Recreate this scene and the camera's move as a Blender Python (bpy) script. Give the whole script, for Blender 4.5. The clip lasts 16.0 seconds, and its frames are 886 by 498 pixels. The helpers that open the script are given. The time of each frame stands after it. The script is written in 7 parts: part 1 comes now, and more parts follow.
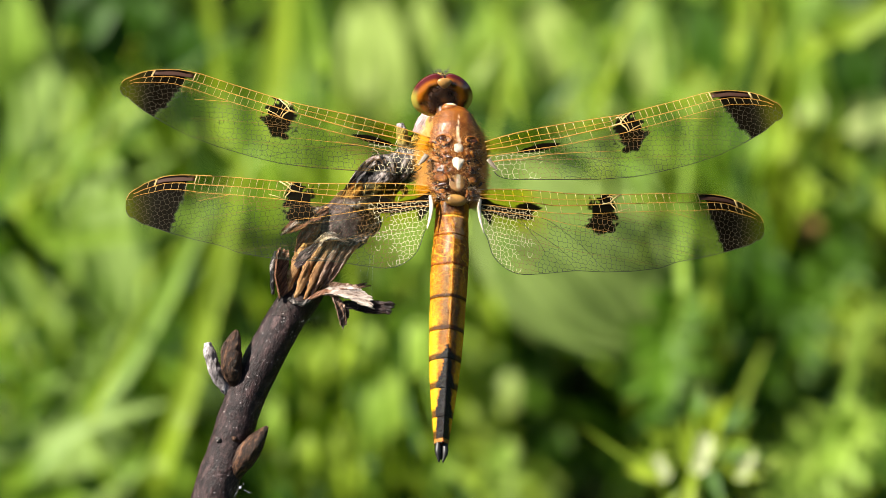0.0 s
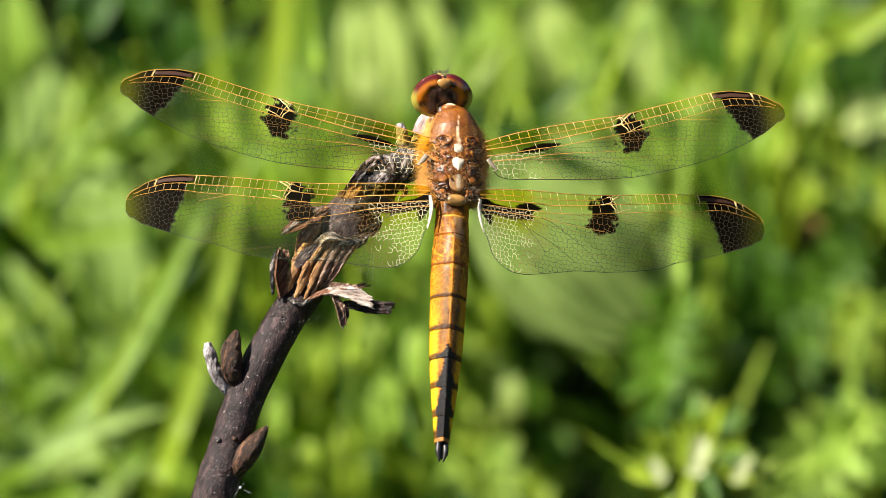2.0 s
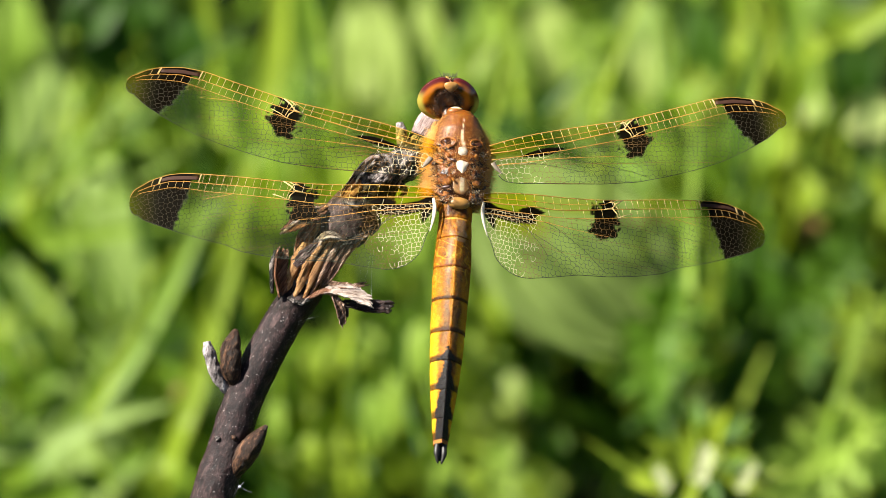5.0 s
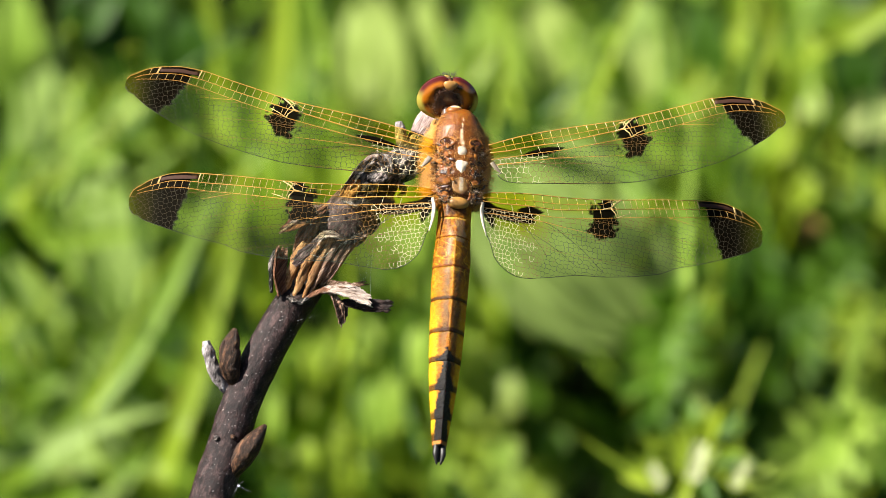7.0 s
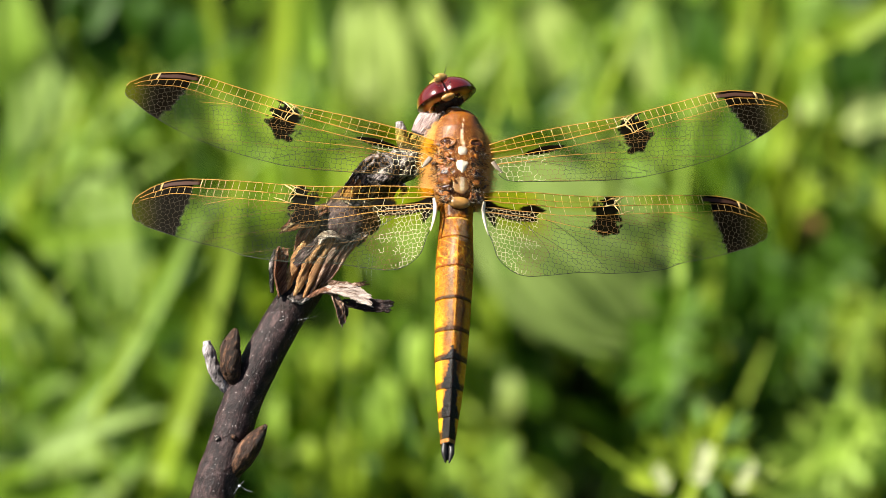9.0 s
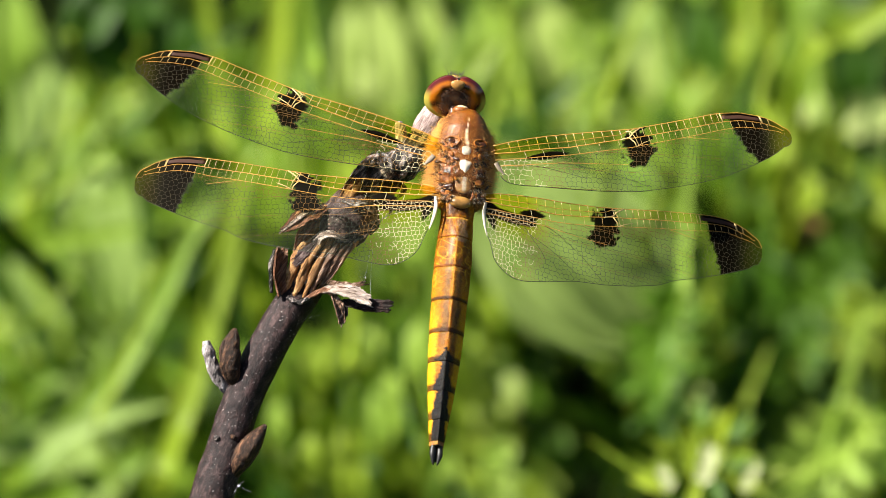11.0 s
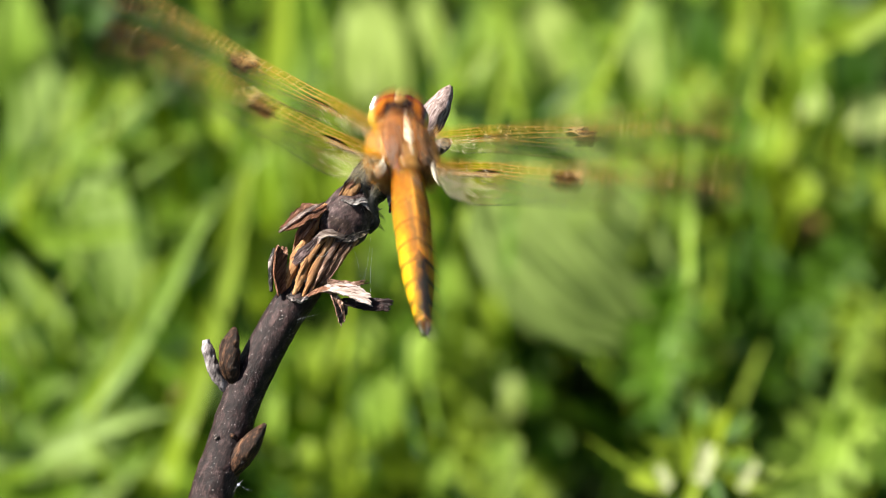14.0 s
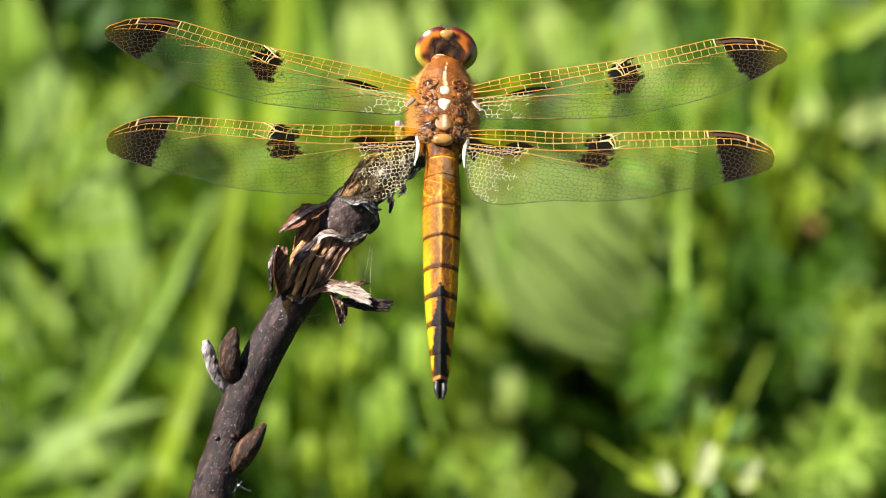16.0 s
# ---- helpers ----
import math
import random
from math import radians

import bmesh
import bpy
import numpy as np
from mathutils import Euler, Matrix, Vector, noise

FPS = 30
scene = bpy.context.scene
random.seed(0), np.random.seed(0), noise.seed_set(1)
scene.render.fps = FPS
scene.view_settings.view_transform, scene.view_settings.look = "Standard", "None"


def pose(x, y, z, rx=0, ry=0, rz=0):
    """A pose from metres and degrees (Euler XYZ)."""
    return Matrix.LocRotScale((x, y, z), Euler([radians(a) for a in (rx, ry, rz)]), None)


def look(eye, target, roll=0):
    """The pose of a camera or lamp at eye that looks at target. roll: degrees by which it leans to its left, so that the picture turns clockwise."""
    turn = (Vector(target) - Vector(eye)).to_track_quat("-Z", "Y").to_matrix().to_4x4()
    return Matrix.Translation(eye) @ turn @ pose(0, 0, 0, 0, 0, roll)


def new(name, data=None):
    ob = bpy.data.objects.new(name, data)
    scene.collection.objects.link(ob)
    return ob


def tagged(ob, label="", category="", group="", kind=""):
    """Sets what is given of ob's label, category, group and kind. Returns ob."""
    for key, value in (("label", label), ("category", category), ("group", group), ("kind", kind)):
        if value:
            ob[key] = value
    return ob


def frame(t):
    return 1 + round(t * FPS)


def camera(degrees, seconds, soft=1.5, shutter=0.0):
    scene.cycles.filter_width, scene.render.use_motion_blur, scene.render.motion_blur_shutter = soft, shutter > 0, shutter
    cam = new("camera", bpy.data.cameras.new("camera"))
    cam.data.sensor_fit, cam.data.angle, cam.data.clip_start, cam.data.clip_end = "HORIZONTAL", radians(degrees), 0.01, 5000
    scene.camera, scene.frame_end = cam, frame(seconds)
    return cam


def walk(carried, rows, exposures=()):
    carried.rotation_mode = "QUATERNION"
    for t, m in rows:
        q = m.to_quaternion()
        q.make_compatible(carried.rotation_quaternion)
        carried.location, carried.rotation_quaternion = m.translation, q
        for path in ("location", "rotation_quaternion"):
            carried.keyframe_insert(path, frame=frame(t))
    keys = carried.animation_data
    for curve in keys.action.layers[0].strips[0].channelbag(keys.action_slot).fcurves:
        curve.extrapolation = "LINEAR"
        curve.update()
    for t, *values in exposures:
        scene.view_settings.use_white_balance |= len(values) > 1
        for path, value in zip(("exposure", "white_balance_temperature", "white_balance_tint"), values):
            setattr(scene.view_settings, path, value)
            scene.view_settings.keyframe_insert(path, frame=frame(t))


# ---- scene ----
cam = camera(8.0, 16.0, 0.75, 0.5)
EYE, AIM = (0.0, -0.5562, 0.9395), (0.0, 0.0, 0.55)
walk(cam, [(0.0, look(EYE, AIM)), (16.0, look(EYE, AIM))])
cam.data.dof.use_dof = True
cam.data.dof.focus_distance = 0.681
cam.data.dof.aperture_fstop = 43.0

# ---- light: high sun from the upper left ----
SUN_DIR = Vector((-0.65, 0.0, 0.76)).normalized()
world = bpy.data.worlds.new("sky")
scene.world = world
world.use_nodes = True
wn, wl = world.node_tree.nodes, world.node_tree.links
sky = wn.new("ShaderNodeTexSky")
sky.sky_type = "NISHITA"
sky.sun_disc = False
sky.sun_elevation = math.asin(SUN_DIR.z)
sky.sun_rotation = math.atan2(SUN_DIR.x, SUN_DIR.y)
wl.new(sky.outputs[0], wn["Background"].inputs[0])
wn["Background"].inputs[1].default_value = 0.032
sun = new("sun", bpy.data.lights.new("sun", "SUN"))
sun.data.energy = 5.0
sun.data.angle = radians(0.5)
sun.data.color = (1.0, 0.95, 0.86)
sun.matrix_world = look(SUN_DIR * 5, (0, 0, 0))
scene.view_settings.exposure = 1.68

STAGE = pose(0, 0, 0.55, 55)        # plane of the perch: x across, y up it, z towards the viewer; millimetres below
MM = 0.001


# ---- materials ----
def shader(name):
    m = bpy.data.materials.new(name)
    m.use_nodes = True
    n, l = m.node_tree.nodes, m.node_tree.links
    return m, n, l, n["Principled BSDF"]


def mixed(n, l, fac, a, b, blend="MIX"):
    x = n.new("ShaderNodeMix")
    x.data_type, x.blend_type = "RGBA", blend
    for sock, v in ((0, fac), (6, a), (7, b)):
        if hasattr(v, "is_output"):
            l.new(v, x.inputs[sock])
        else:
            x.inputs[sock].default_value = v if sock == 0 else (*v, 1)[:4]
    return x.outputs[2]


def noise_node(n, l, scale, detail=4, rough=0.6, stretch=None, coord="Object", turn=None):
    """turn: degrees about z by which the grain, drawn out along its own x, lies in the object."""
    tc = n.new("ShaderNodeTexCoord")
    tx = n.new("ShaderNodeTexNoise")
    tx.inputs["Scale"].default_value, tx.inputs["Detail"].default_value, tx.inputs["Roughness"].default_value = scale, detail, rough
    if stretch:
        mp = n.new("ShaderNodeMapping")
        mp.inputs["Scale"].default_value = stretch
        if turn is not None:
            mp.vector_type = "TEXTURE"
            mp.inputs["Rotation"].default_value = (0, 0, radians(turn))
        l.new(tc.outputs[coord], mp.inputs[0])
        l.new(mp.outputs[0], tx.inputs["Vector"])
    else:
        l.new(tc.outputs[coord], tx.inputs["Vector"])
    return tx.outputs[0]


def ramp(n, l, v, stops):
    r = n.new("ShaderNodeValToRGB")
    while len(r.color_ramp.elements) < len(stops):
        r.color_ramp.elements.new(0.5)
    for e, (p, c) in zip(r.color_ramp.elements, stops):
        e.position, e.color = p, (*c, 1)
    l.new(v, r.inputs[0])
    return r.outputs[0]


def bumped(n, l, b, v, strength, dist):
    u = n.new("ShaderNodeBump")
    u.inputs["Strength"].default_value, u.inputs["Distance"].default_value = strength, dist
    l.new(v, u.inputs["Height"])
    l.new(u.outputs[0], b.inputs["Normal"])


def bark_mat(name, dark, mid, light, scale=900, rough=0.8, stretch=None, bump=0.8, specks=0.0, turn=None, gloss=0.25, stops=(0.34, 0.52, 0.70)):
    m, n, l, b = shader(name)
    big = noise_node(n, l, scale * 0.22, 3)
    fine = noise_node(n, l, scale, 6, 0.7, stretch, "Object", turn)
    c = ramp(n, l, fine, list(zip(stops, (dark, mid, light))))
    c = mixed(n, l, ramp(n, l, big, [(0.35, (0.5, 0.5, 0.5)), (0.6, (0, 0, 0))]), c, mixed(n, l, 0.65, c, dark), "MIX")
    if specks:
        dots = noise_node(n, l, 3800, 1, 0.4)
        c = mixed(n, l, ramp(n, l, dots, [(0.70, (0, 0, 0)), (0.74, (specks, specks, specks))]), c, (0.42, 0.37, 0.36))
    l.new(c, b.inputs["Base Color"])
    b.inputs["Roughness"].default_value = rough
    b.inputs["Specular IOR Level"].default_value = gloss
    both = n.new("ShaderNodeMath")
    both.operation = "ADD"
    l.new(fine, both.inputs[0])
    l.new(noise_node(n, l, scale * 2.6, 5, 0.7, stretch, "Object", turn), both.inputs[1])
    bumped(n, l, b, both.outputs[0], bump, 0.00020)
    return m


def tinted_mat(name, rough, grain=2500, amount=0.25, coat=0.0, sub=0.0, bump=0.15, sheen=0.08, gloss=0.3):
    """Colour from the mesh's own pigment, broken by fine grain."""
    m, n, l, b = shader(name)
    a = n.new("ShaderNodeAttribute")
    a.attribute_name = "tint"
    fine = noise_node(n, l, grain, 4, 0.65)
    big = noise_node(n, l, grain * 0.15, 2)
    c = mixed(n, l, amount, a.outputs[0], ramp(n, l, fine, [(0.3, (0.25, 0.2, 0.15)), (0.7, (1.0, 1.0, 1.0))]), "MULTIPLY")
    c = mixed(n, l, amount * 0.8, c, ramp(n, l, big, [(0.35, (0.5, 0.45, 0.4)), (0.65, (1, 1, 1))]), "MULTIPLY")
    l.new(c, b.inputs["Base Color"])
    b.inputs["Roughness"].default_value = rough
    b.inputs["Specular IOR Level"].default_value = gloss
    b.inputs["Coat Weight"].default_value = coat
    b.inputs["Coat Roughness"].default_value = sheen
    b.inputs["Subsurface Weight"].default_value = sub
    b.inputs["Subsurface Radius"].default_value = (1.0, 0.42, 0.06)
    b.inputs["Subsurface Scale"].default_value = 0.0011
    bumped(n, l, b, fine, bump, 0.0002)
    return m


def plain_mat(name, color, rough, var=0.3, scale=2000, coat=0.0):
    m, n, l, b = shader(name)
    fine = noise_node(n, l, scale, 4)
    dark = tuple(c * (1 - var) for c in color)
    l.new(ramp(n, l, fine, [(0.3, dark), (0.7, color)]), b.inputs["Base Color"])
    b.inputs["Roughness"].default_value = rough
    b.inputs["Coat Weight"].default_value = coat
    return m


def leaf_mat(name, dark, light, trans, stuff=False, scale=60, rough=0.5, gloss=0.2):
    m, n, l, b = shader(name)
    if stuff:
        g = n.new("ShaderNodeNewGeometry")
        rnd = g.outputs["Random Per Island"]
    else:
        g = n.new("ShaderNodeObjectInfo")
        rnd = g.outputs["Random"]
    big = noise_node(n, l, scale, 3)
    fine = noise_node(n, l, scale * 14, 4, 0.6, (1, 1, 0.3))
    dark, light = [tuple(0.88 * v for v in k) for k in (dark, light)]
    c = ramp(n, l, rnd, [(0.0, dark), (1.0, light)])
    c = mixed(n, l, 0.5, c, ramp(n, l, big, [(0.3, (0.6, 0.65, 0.5)), (0.7, (1, 1, 1))]), "MULTIPLY")
    c = mixed(n, l, 0.3, c, ramp(n, l, fine, [(0.35, (0.5, 0.5, 0.4)), (0.65, (1, 1, 1))]), "MULTIPLY")
    l.new(c, b.inputs["Base Color"])
    b.inputs["Roughness"].default_value = rough
    b.inputs["Specular IOR Level"].default_value = gloss
    bumped(n, l, b, fine, 0.2, 0.0006)
    t = n.new("ShaderNodeBsdfTranslucent")
    l.new(mixed(n, l, 1.0, c, trans, "MULTIPLY"), t.inputs[0])
    x = n.new("ShaderNodeMixShader")
    x.inputs[0].default_value = 0.28
    l.new(b.outputs[0], x.inputs[1])
    l.new(t.outputs[0], x.inputs[2])
    l.new(x.outputs[0], n["Material Output"].inputs[0])
    return m


BARK = bark_mat("dark_bark", (0.003, 0.0014, 0.0014), (0.019, 0.0085, 0.0080), (0.095, 0.054, 0.050), 1300, 0.5, (1.6, 0.8, 0.8), 0.7, 0.5, 68)
COLLAR = bark_mat("purplish_bark", (0.012, 0.006, 0.006), (0.070, 0.040, 0.040), (0.26, 0.18, 0.17), 1300, 0.5, (1.4, 0.8, 0.8), 0.6, 0.4, 58)
KNOT = bark_mat("knotty_bark", (0.003, 0.0022, 0.002), (0.022, 0.016, 0.015), (0.46, 0.38, 0.35), 1000, 0.45, (2.2, 0.6, 0.7), 1.0, 0.0, 52, 0.35, (0.40, 0.52, 0.65))
BUDSKIN = bark_mat("bud_scale", (0.005, 0.003, 0.002), (0.045, 0.020, 0.010), (0.26, 0.13, 0.07), 1500, 0.5, (2.0, 0.6, 0.7), 1.0, 0.0, 66)
GREYBUD = bark_mat("grey_bud", (0.05, 0.030, 0.025), (0.36, 0.26, 0.235), (0.78, 0.66, 0.62), 1700, 0.75, (3.0, 0.5, 0.6), 1.0, 0.0, 57)
WHITEBARK = bark_mat("weathered_bark", (0.03, 0.024, 0.024), (0.28, 0.24, 0.235), (0.74, 0.70, 0.70), 1300, 0.75, (2.0, 0.6, 0.7), 1.0, 0.0, 75)
SPLINTER = bark_mat("bare_wood", (0.08, 0.026, 0.008), (0.44, 0.22, 0.085), (0.76, 0.50, 0.27), 1500, 0.6, (5.0, 0.45, 0.5), 0.9, 0.0, 60)
COREWOOD = bark_mat("rotten_wood", (0.006, 0.003, 0.002), (0.05, 0.022, 0.010), (0.22, 0.10, 0.04), 1300, 0.7, (5.0, 0.45, 0.5), 1.0, 0.0, 60)
PEEL = bark_mat("peeled_bark", (0.016, 0.007, 0.004), (0.26, 0.14, 0.09), (0.74, 0.56, 0.47), 1700, 0.7, (4.0, 0.5, 0.6), 1.0, 0.0, 50)
REDBARK = bark_mat("reddish_inner_bark", (0.016, 0.006, 0.003), (0.20, 0.080, 0.042), (0.62, 0.36, 0.24), 1600, 0.55, (4.0, 0.5, 0.6), 1.0, 0.0, 55)
PORE = plain_mat("pale_pore", (0.30, 0.26, 0.25), 0.7, 0.6, 1500)
PALEBARK = bark_mat("pale_torn_bark", (0.12, 0.07, 0.05), (0.58, 0.46, 0.41), (0.86, 0.77, 0.73), 1500, 0.8, (3.0, 0.5, 0.6), 1.0, 0.0, -12)
SILK = plain_mat("spider_silk", (0.75, 0.78, 0.8), 0.3)

THORAX = tinted_mat("thorax_skin", 0.5, 1700, 0.55, 0.18, 0.3, 0.6, 0.3)
ABDOMEN = tinted_mat("abdomen_skin", 0.45, 2600, 0.50, 0.03, 0.5, 1.0, 0.25, 0.14)
EYE_SKIN = tinted_mat("compound_eye", 0.2, 6000, 0.15, 0.9, 0.0, 0.03, 0.1)
HAIR = plain_mat("golden_hair", (0.62, 0.30, 0.07), 0.5)
PALEHAIR = plain_mat("pale_hair", (0.74, 0.58, 0.40), 0.5)
BROWNHAIR = plain_mat("brown_hair", (0.13, 0.05, 0.015), 0.5)
DARKHAIR = plain_mat("dark_hair", (0.03, 0.02, 0.015), 0.5)
LOBE = bark_mat("amber_lobe", (0.04, 0.010, 0.002), (0.22, 0.066, 0.004), (0.50, 0.20, 0.02), 1500, 0.35, None, 0.8, 0.0, None, 0.3)
SCLERITE = bark_mat("brown_sclerite", (0.05, 0.014, 0.004), (0.27, 0.085, 0.012), (0.55, 0.22, 0.035), 1500, 0.35, None, 0.5)
DARKSKIN = plain_mat("dark_brown_skin", (0.05, 0.014, 0.005), 0.35, 0.6)
CREAM = plain_mat("cream_plate", (0.72, 0.63, 0.48), 0.6, 0.4, 1500)
TAN = plain_mat("tan_plate", (0.42, 0.21, 0.05), 0.4, 0.5, 1200)
WAX = plain_mat("grey_flap", (0.22, 0.17, 0.12), 0.5, 0.3)
AMBER = plain_mat("amber_vein", (0.58, 0.28, 0.04), 0.45, 0.35)
GOLD = plain_mat("golden_vein", (0.64, 0.45, 0.18), 0.5, 0.3)
PALE = plain_mat("pale_vein", (0.72, 0.61, 0.38), 0.5, 0.2)
TIPVEIN = plain_mat("tip_vein", (0.05, 0.034, 0.011), 0.6, 0.4)
DARKVEIN = plain_mat("dark_vein", (0.020, 0.024, 0.008), 0.45, 0.4)
BROWNVEIN = plain_mat("brown_vein", (0.20, 0.10, 0.02), 0.4, 0.4)
STIGMA = tinted_mat("stigma_brown", 0.7, 2500, 0.3)
BLACK = plain_mat("black_chitin", (0.010, 0.008, 0.007), 0.5, 0.4, 2500, 0.0)
LEGM = plain_mat("amber_leg", (0.5, 0.22, 0.05), 0.4, 0.5)
FACE = plain_mat("yellow_face", (0.45, 0.28, 0.06), 0.4, 0.5, 1500)


def membrane_mat():
    m, n, l, b = shader("wing_membrane")
    a = n.new("ShaderNodeAttribute")
    a.attribute_name = "tint"
    sep = n.new("ShaderNodeSeparateColor")
    l.new(a.outputs[0], sep.inputs[0])
    tr = n.new("ShaderNodeBsdfTransparent")
    c = mixed(n, l, sep.outputs[1], (0.93, 0.95, 0.90), (0.90, 0.76, 0.12))
    c = mixed(n, l, sep.outputs[0], c, (0.045, 0.034, 0.010))
    l.new(c, tr.inputs[0])
    pig = mixed(n, l, sep.outputs[0], (0.05, 0.055, 0.035), (0.003, 0.0022, 0.001))
    l.new(mixed(n, l, sep.outputs[1], pig, mixed(n, l, sep.outputs[0], (0.05, 0.035, 0.006), (0.003, 0.0022, 0.001))), b.inputs["Base Color"])
    b.inputs["Roughness"].default_value = 0.45
    b.inputs["Specular IOR Level"].default_value = 0.02
    bumped(n, l, b, noise_node(n, l, 500, 1), 0.06, 0.0003)
    x = n.new("ShaderNodeMixShader")
    mm = n.new("ShaderNodeMath")
    mm.operation = "MULTIPLY_ADD"
    l.new(sep.outputs[0], mm.inputs[0])
    mm.inputs[1].default_value, mm.inputs[2].default_value = 0.92, 0.03
    l.new(mm.outputs[0], x.inputs[0])
    l.new(tr.outputs[0], x.inputs[1])
    l.new(b.outputs[0], x.inputs[2])
    l.new(x.outputs[0], n["Material Output"].inputs[0])
    return m


MEMBRANE = membrane_mat()
GRASS = leaf_mat("grass_leaf", (0.10, 0.19, 0.010), (0.19, 0.30, 0.024), (1.3, 1.5, 0.4))
BRIGHT = leaf_mat("bright_stem", (0.24, 0.33, 0.018), (0.34, 0.43, 0.03), (1.3, 1.4, 0.4))
LIME = leaf_mat("lime_leaf", (0.18, 0.27, 0.016), (0.26, 0.35, 0.028), (1.3, 1.4, 0.4))
# dark copy of the grass green; on arching blades the colour itself gives the shade
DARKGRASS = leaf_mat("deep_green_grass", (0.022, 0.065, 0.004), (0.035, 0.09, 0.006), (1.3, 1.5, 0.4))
# cream leaf colour, used too for leaves that stand in for glossy highlights
CREAMGLINT = leaf_mat("cream_glint_leaf", (0.33, 0.40, 0.13), (0.38, 0.45, 0.16), (1.1, 1.2, 0.8))
SOFTLEAF = leaf_mat("soft_green_leaf", (0.26, 0.37, 0.095), (0.285, 0.395, 0.105), (1.2, 1.4, 0.5), False, 40)
PLEATLEAF = leaf_mat("pleated_leaf", (0.29, 0.385, 0.11), (0.305, 0.40, 0.12), (1.2, 1.4, 0.5), False, 30)
PALELEAF = leaf_mat("pale_leaf", (0.29, 0.38, 0.09), (0.33, 0.42, 0.11), (1.2, 1.4, 0.5), False, 30)
SAGE = leaf_mat("sage_leaf", (0.215, 0.335, 0.042), (0.30, 0.42, 0.064), (1.2, 1.4, 0.5), False, 30)
STALK = leaf_mat("yellow_green_stalk", (0.17, 0.25, 0.012), (0.24, 0.33, 0.018), (1.3, 1.4, 0.3))
# leaf green darkened to carry the meadow's shade
SHADELEAF = leaf_mat("shade_green_leaf", (0.022, 0.065, 0.002), (0.045, 0.11, 0.004), (1.3, 1.6, 0.3))
WEED = leaf_mat("weed_leaf", (0.035, 0.095, 0.004), (0.10, 0.20, 0.011), (1.3, 1.5, 0.4))
UNDER = leaf_mat("undergrowth_leaf", (0.02, 0.06, 0.003), (0.19, 0.32, 0.02), (1.3, 1.5, 0.4), True)
PETAL = leaf_mat("white_petal", (0.56, 0.60, 0.30), (0.70, 0.73, 0.44), (1.1, 1.1, 0.9))
DRYLEAF = leaf_mat("dry_leaf", (0.24, 0.16, 0.04), (0.30, 0.2, 0.06), (1.2, 1.0, 0.6))


def soil_mat():
    m, n, l, b = shader("shade_dark_soil")
    f = noise_node(n, l, 45, 8, 0.7)
    big = noise_node(n, l, 1.3, 4)
    # near-black greens: the deep shade under the plants is put into the soil colour
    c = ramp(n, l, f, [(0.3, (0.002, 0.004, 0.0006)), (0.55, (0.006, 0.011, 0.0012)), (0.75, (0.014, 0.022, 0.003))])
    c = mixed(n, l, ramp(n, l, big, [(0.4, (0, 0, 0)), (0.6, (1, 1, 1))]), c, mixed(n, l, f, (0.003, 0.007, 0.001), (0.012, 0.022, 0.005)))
    l.new(c, b.inputs["Base Color"])
    b.inputs["Roughness"].default_value = 0.95
    b.inputs["Specular IOR Level"].default_value = 0.03
    bumped(n, l, b, f, 0.8, 0.02)
    return m


SOIL = soil_mat()


# ---- mesh helpers ----
def part(name, bm, material, parent=None, label="", smooth=True):
    me = bpy.data.meshes.new(name)
    bm.to_mesh(me)
    bm.free()
    me.materials.append(material)
    if smooth:
        me.polygons.foreach_set("use_smooth", [True] * len(me.polygons))
    ob = new(name, me)
    if parent:
        ob.parent = parent
    return tagged(ob, label)


def catmull(pts, n):
    """A smooth line of n steps through the given points."""
    p = [Vector(q) for q in pts]
    if len(p) == 2:
        return [p[0].lerp(p[1], i / n) for i in range(n + 1)]
    p = [2 * p[0] - p[1], *p, 2 * p[-1] - p[-2]]
    m, out = len(p) - 3, []
    for i in range(n + 1):
        f = i / n * m
        k = min(int(f), m - 1)
        t = f - k
        a, b, c, d = p[k:k + 4]
        out.append(0.5 * ((2 * b) + (c - a) * t + (2 * a - 5 * b + 4 * c - d) * t * t + (3 * b - a - 3 * c + d) * t ** 3))
    return out


def interp(f, values):
    return float(np.interp(f, np.linspace(0, 1, len(values)), values))


def tube(bm, pts, radii, sides=8, steps=0, rough=0.0, freq=1.0, squash=1.0):
    """A tube along pts; radii spread evenly over it; rough pushes the skin out and in."""
    line = catmull(pts, steps) if steps else [Vector(p) for p in pts]
    rings, n = [], len(line)
    ref = Vector((0.13, 0.31, 0.94))
    for i, p in enumerate(line):
        d = (line[min(i + 1, n - 1)] - line[max(i - 1, 0)]).normalized()
        a = d.cross(ref).normalized()
        b = d.cross(a)
        r = interp(i / (n - 1), radii)
        ring = []
        for k in range(sides):
            w = 2 * math.pi * k / sides
            o = a * math.cos(w) + b * math.sin(w) * squash
            q = p + o * r
            if rough > 0:
                q += o * r * rough * (noise.noise(q * freq) + 0.5 * noise.noise(q * freq * 2.7))
            elif rough < 0:      # gnarled: sharp ridges and pits
                n1, n2, n3 = noise.noise(q * freq), noise.noise(q * freq * 2.3 + Vector((7, 1, 4))), noise.noise(q * freq * 5.1)
                q -= o * r * rough * (0.9 * n1 + 0.9 * (0.35 - abs(n2)) + 0.45 * (0.3 - abs(n3)))
            ring.append(bm.verts.new(q))
        rings.append(ring)
    for r0, r1 in zip(rings, rings[1:]):
        for k in range(sides):
            bm.faces.new((r0[k], r0[(k + 1) % sides], r1[(k + 1) % sides], r1[k]))
    bm.faces.new(rings[0][::-1])
    bm.faces.new(rings[-1])
    return bm


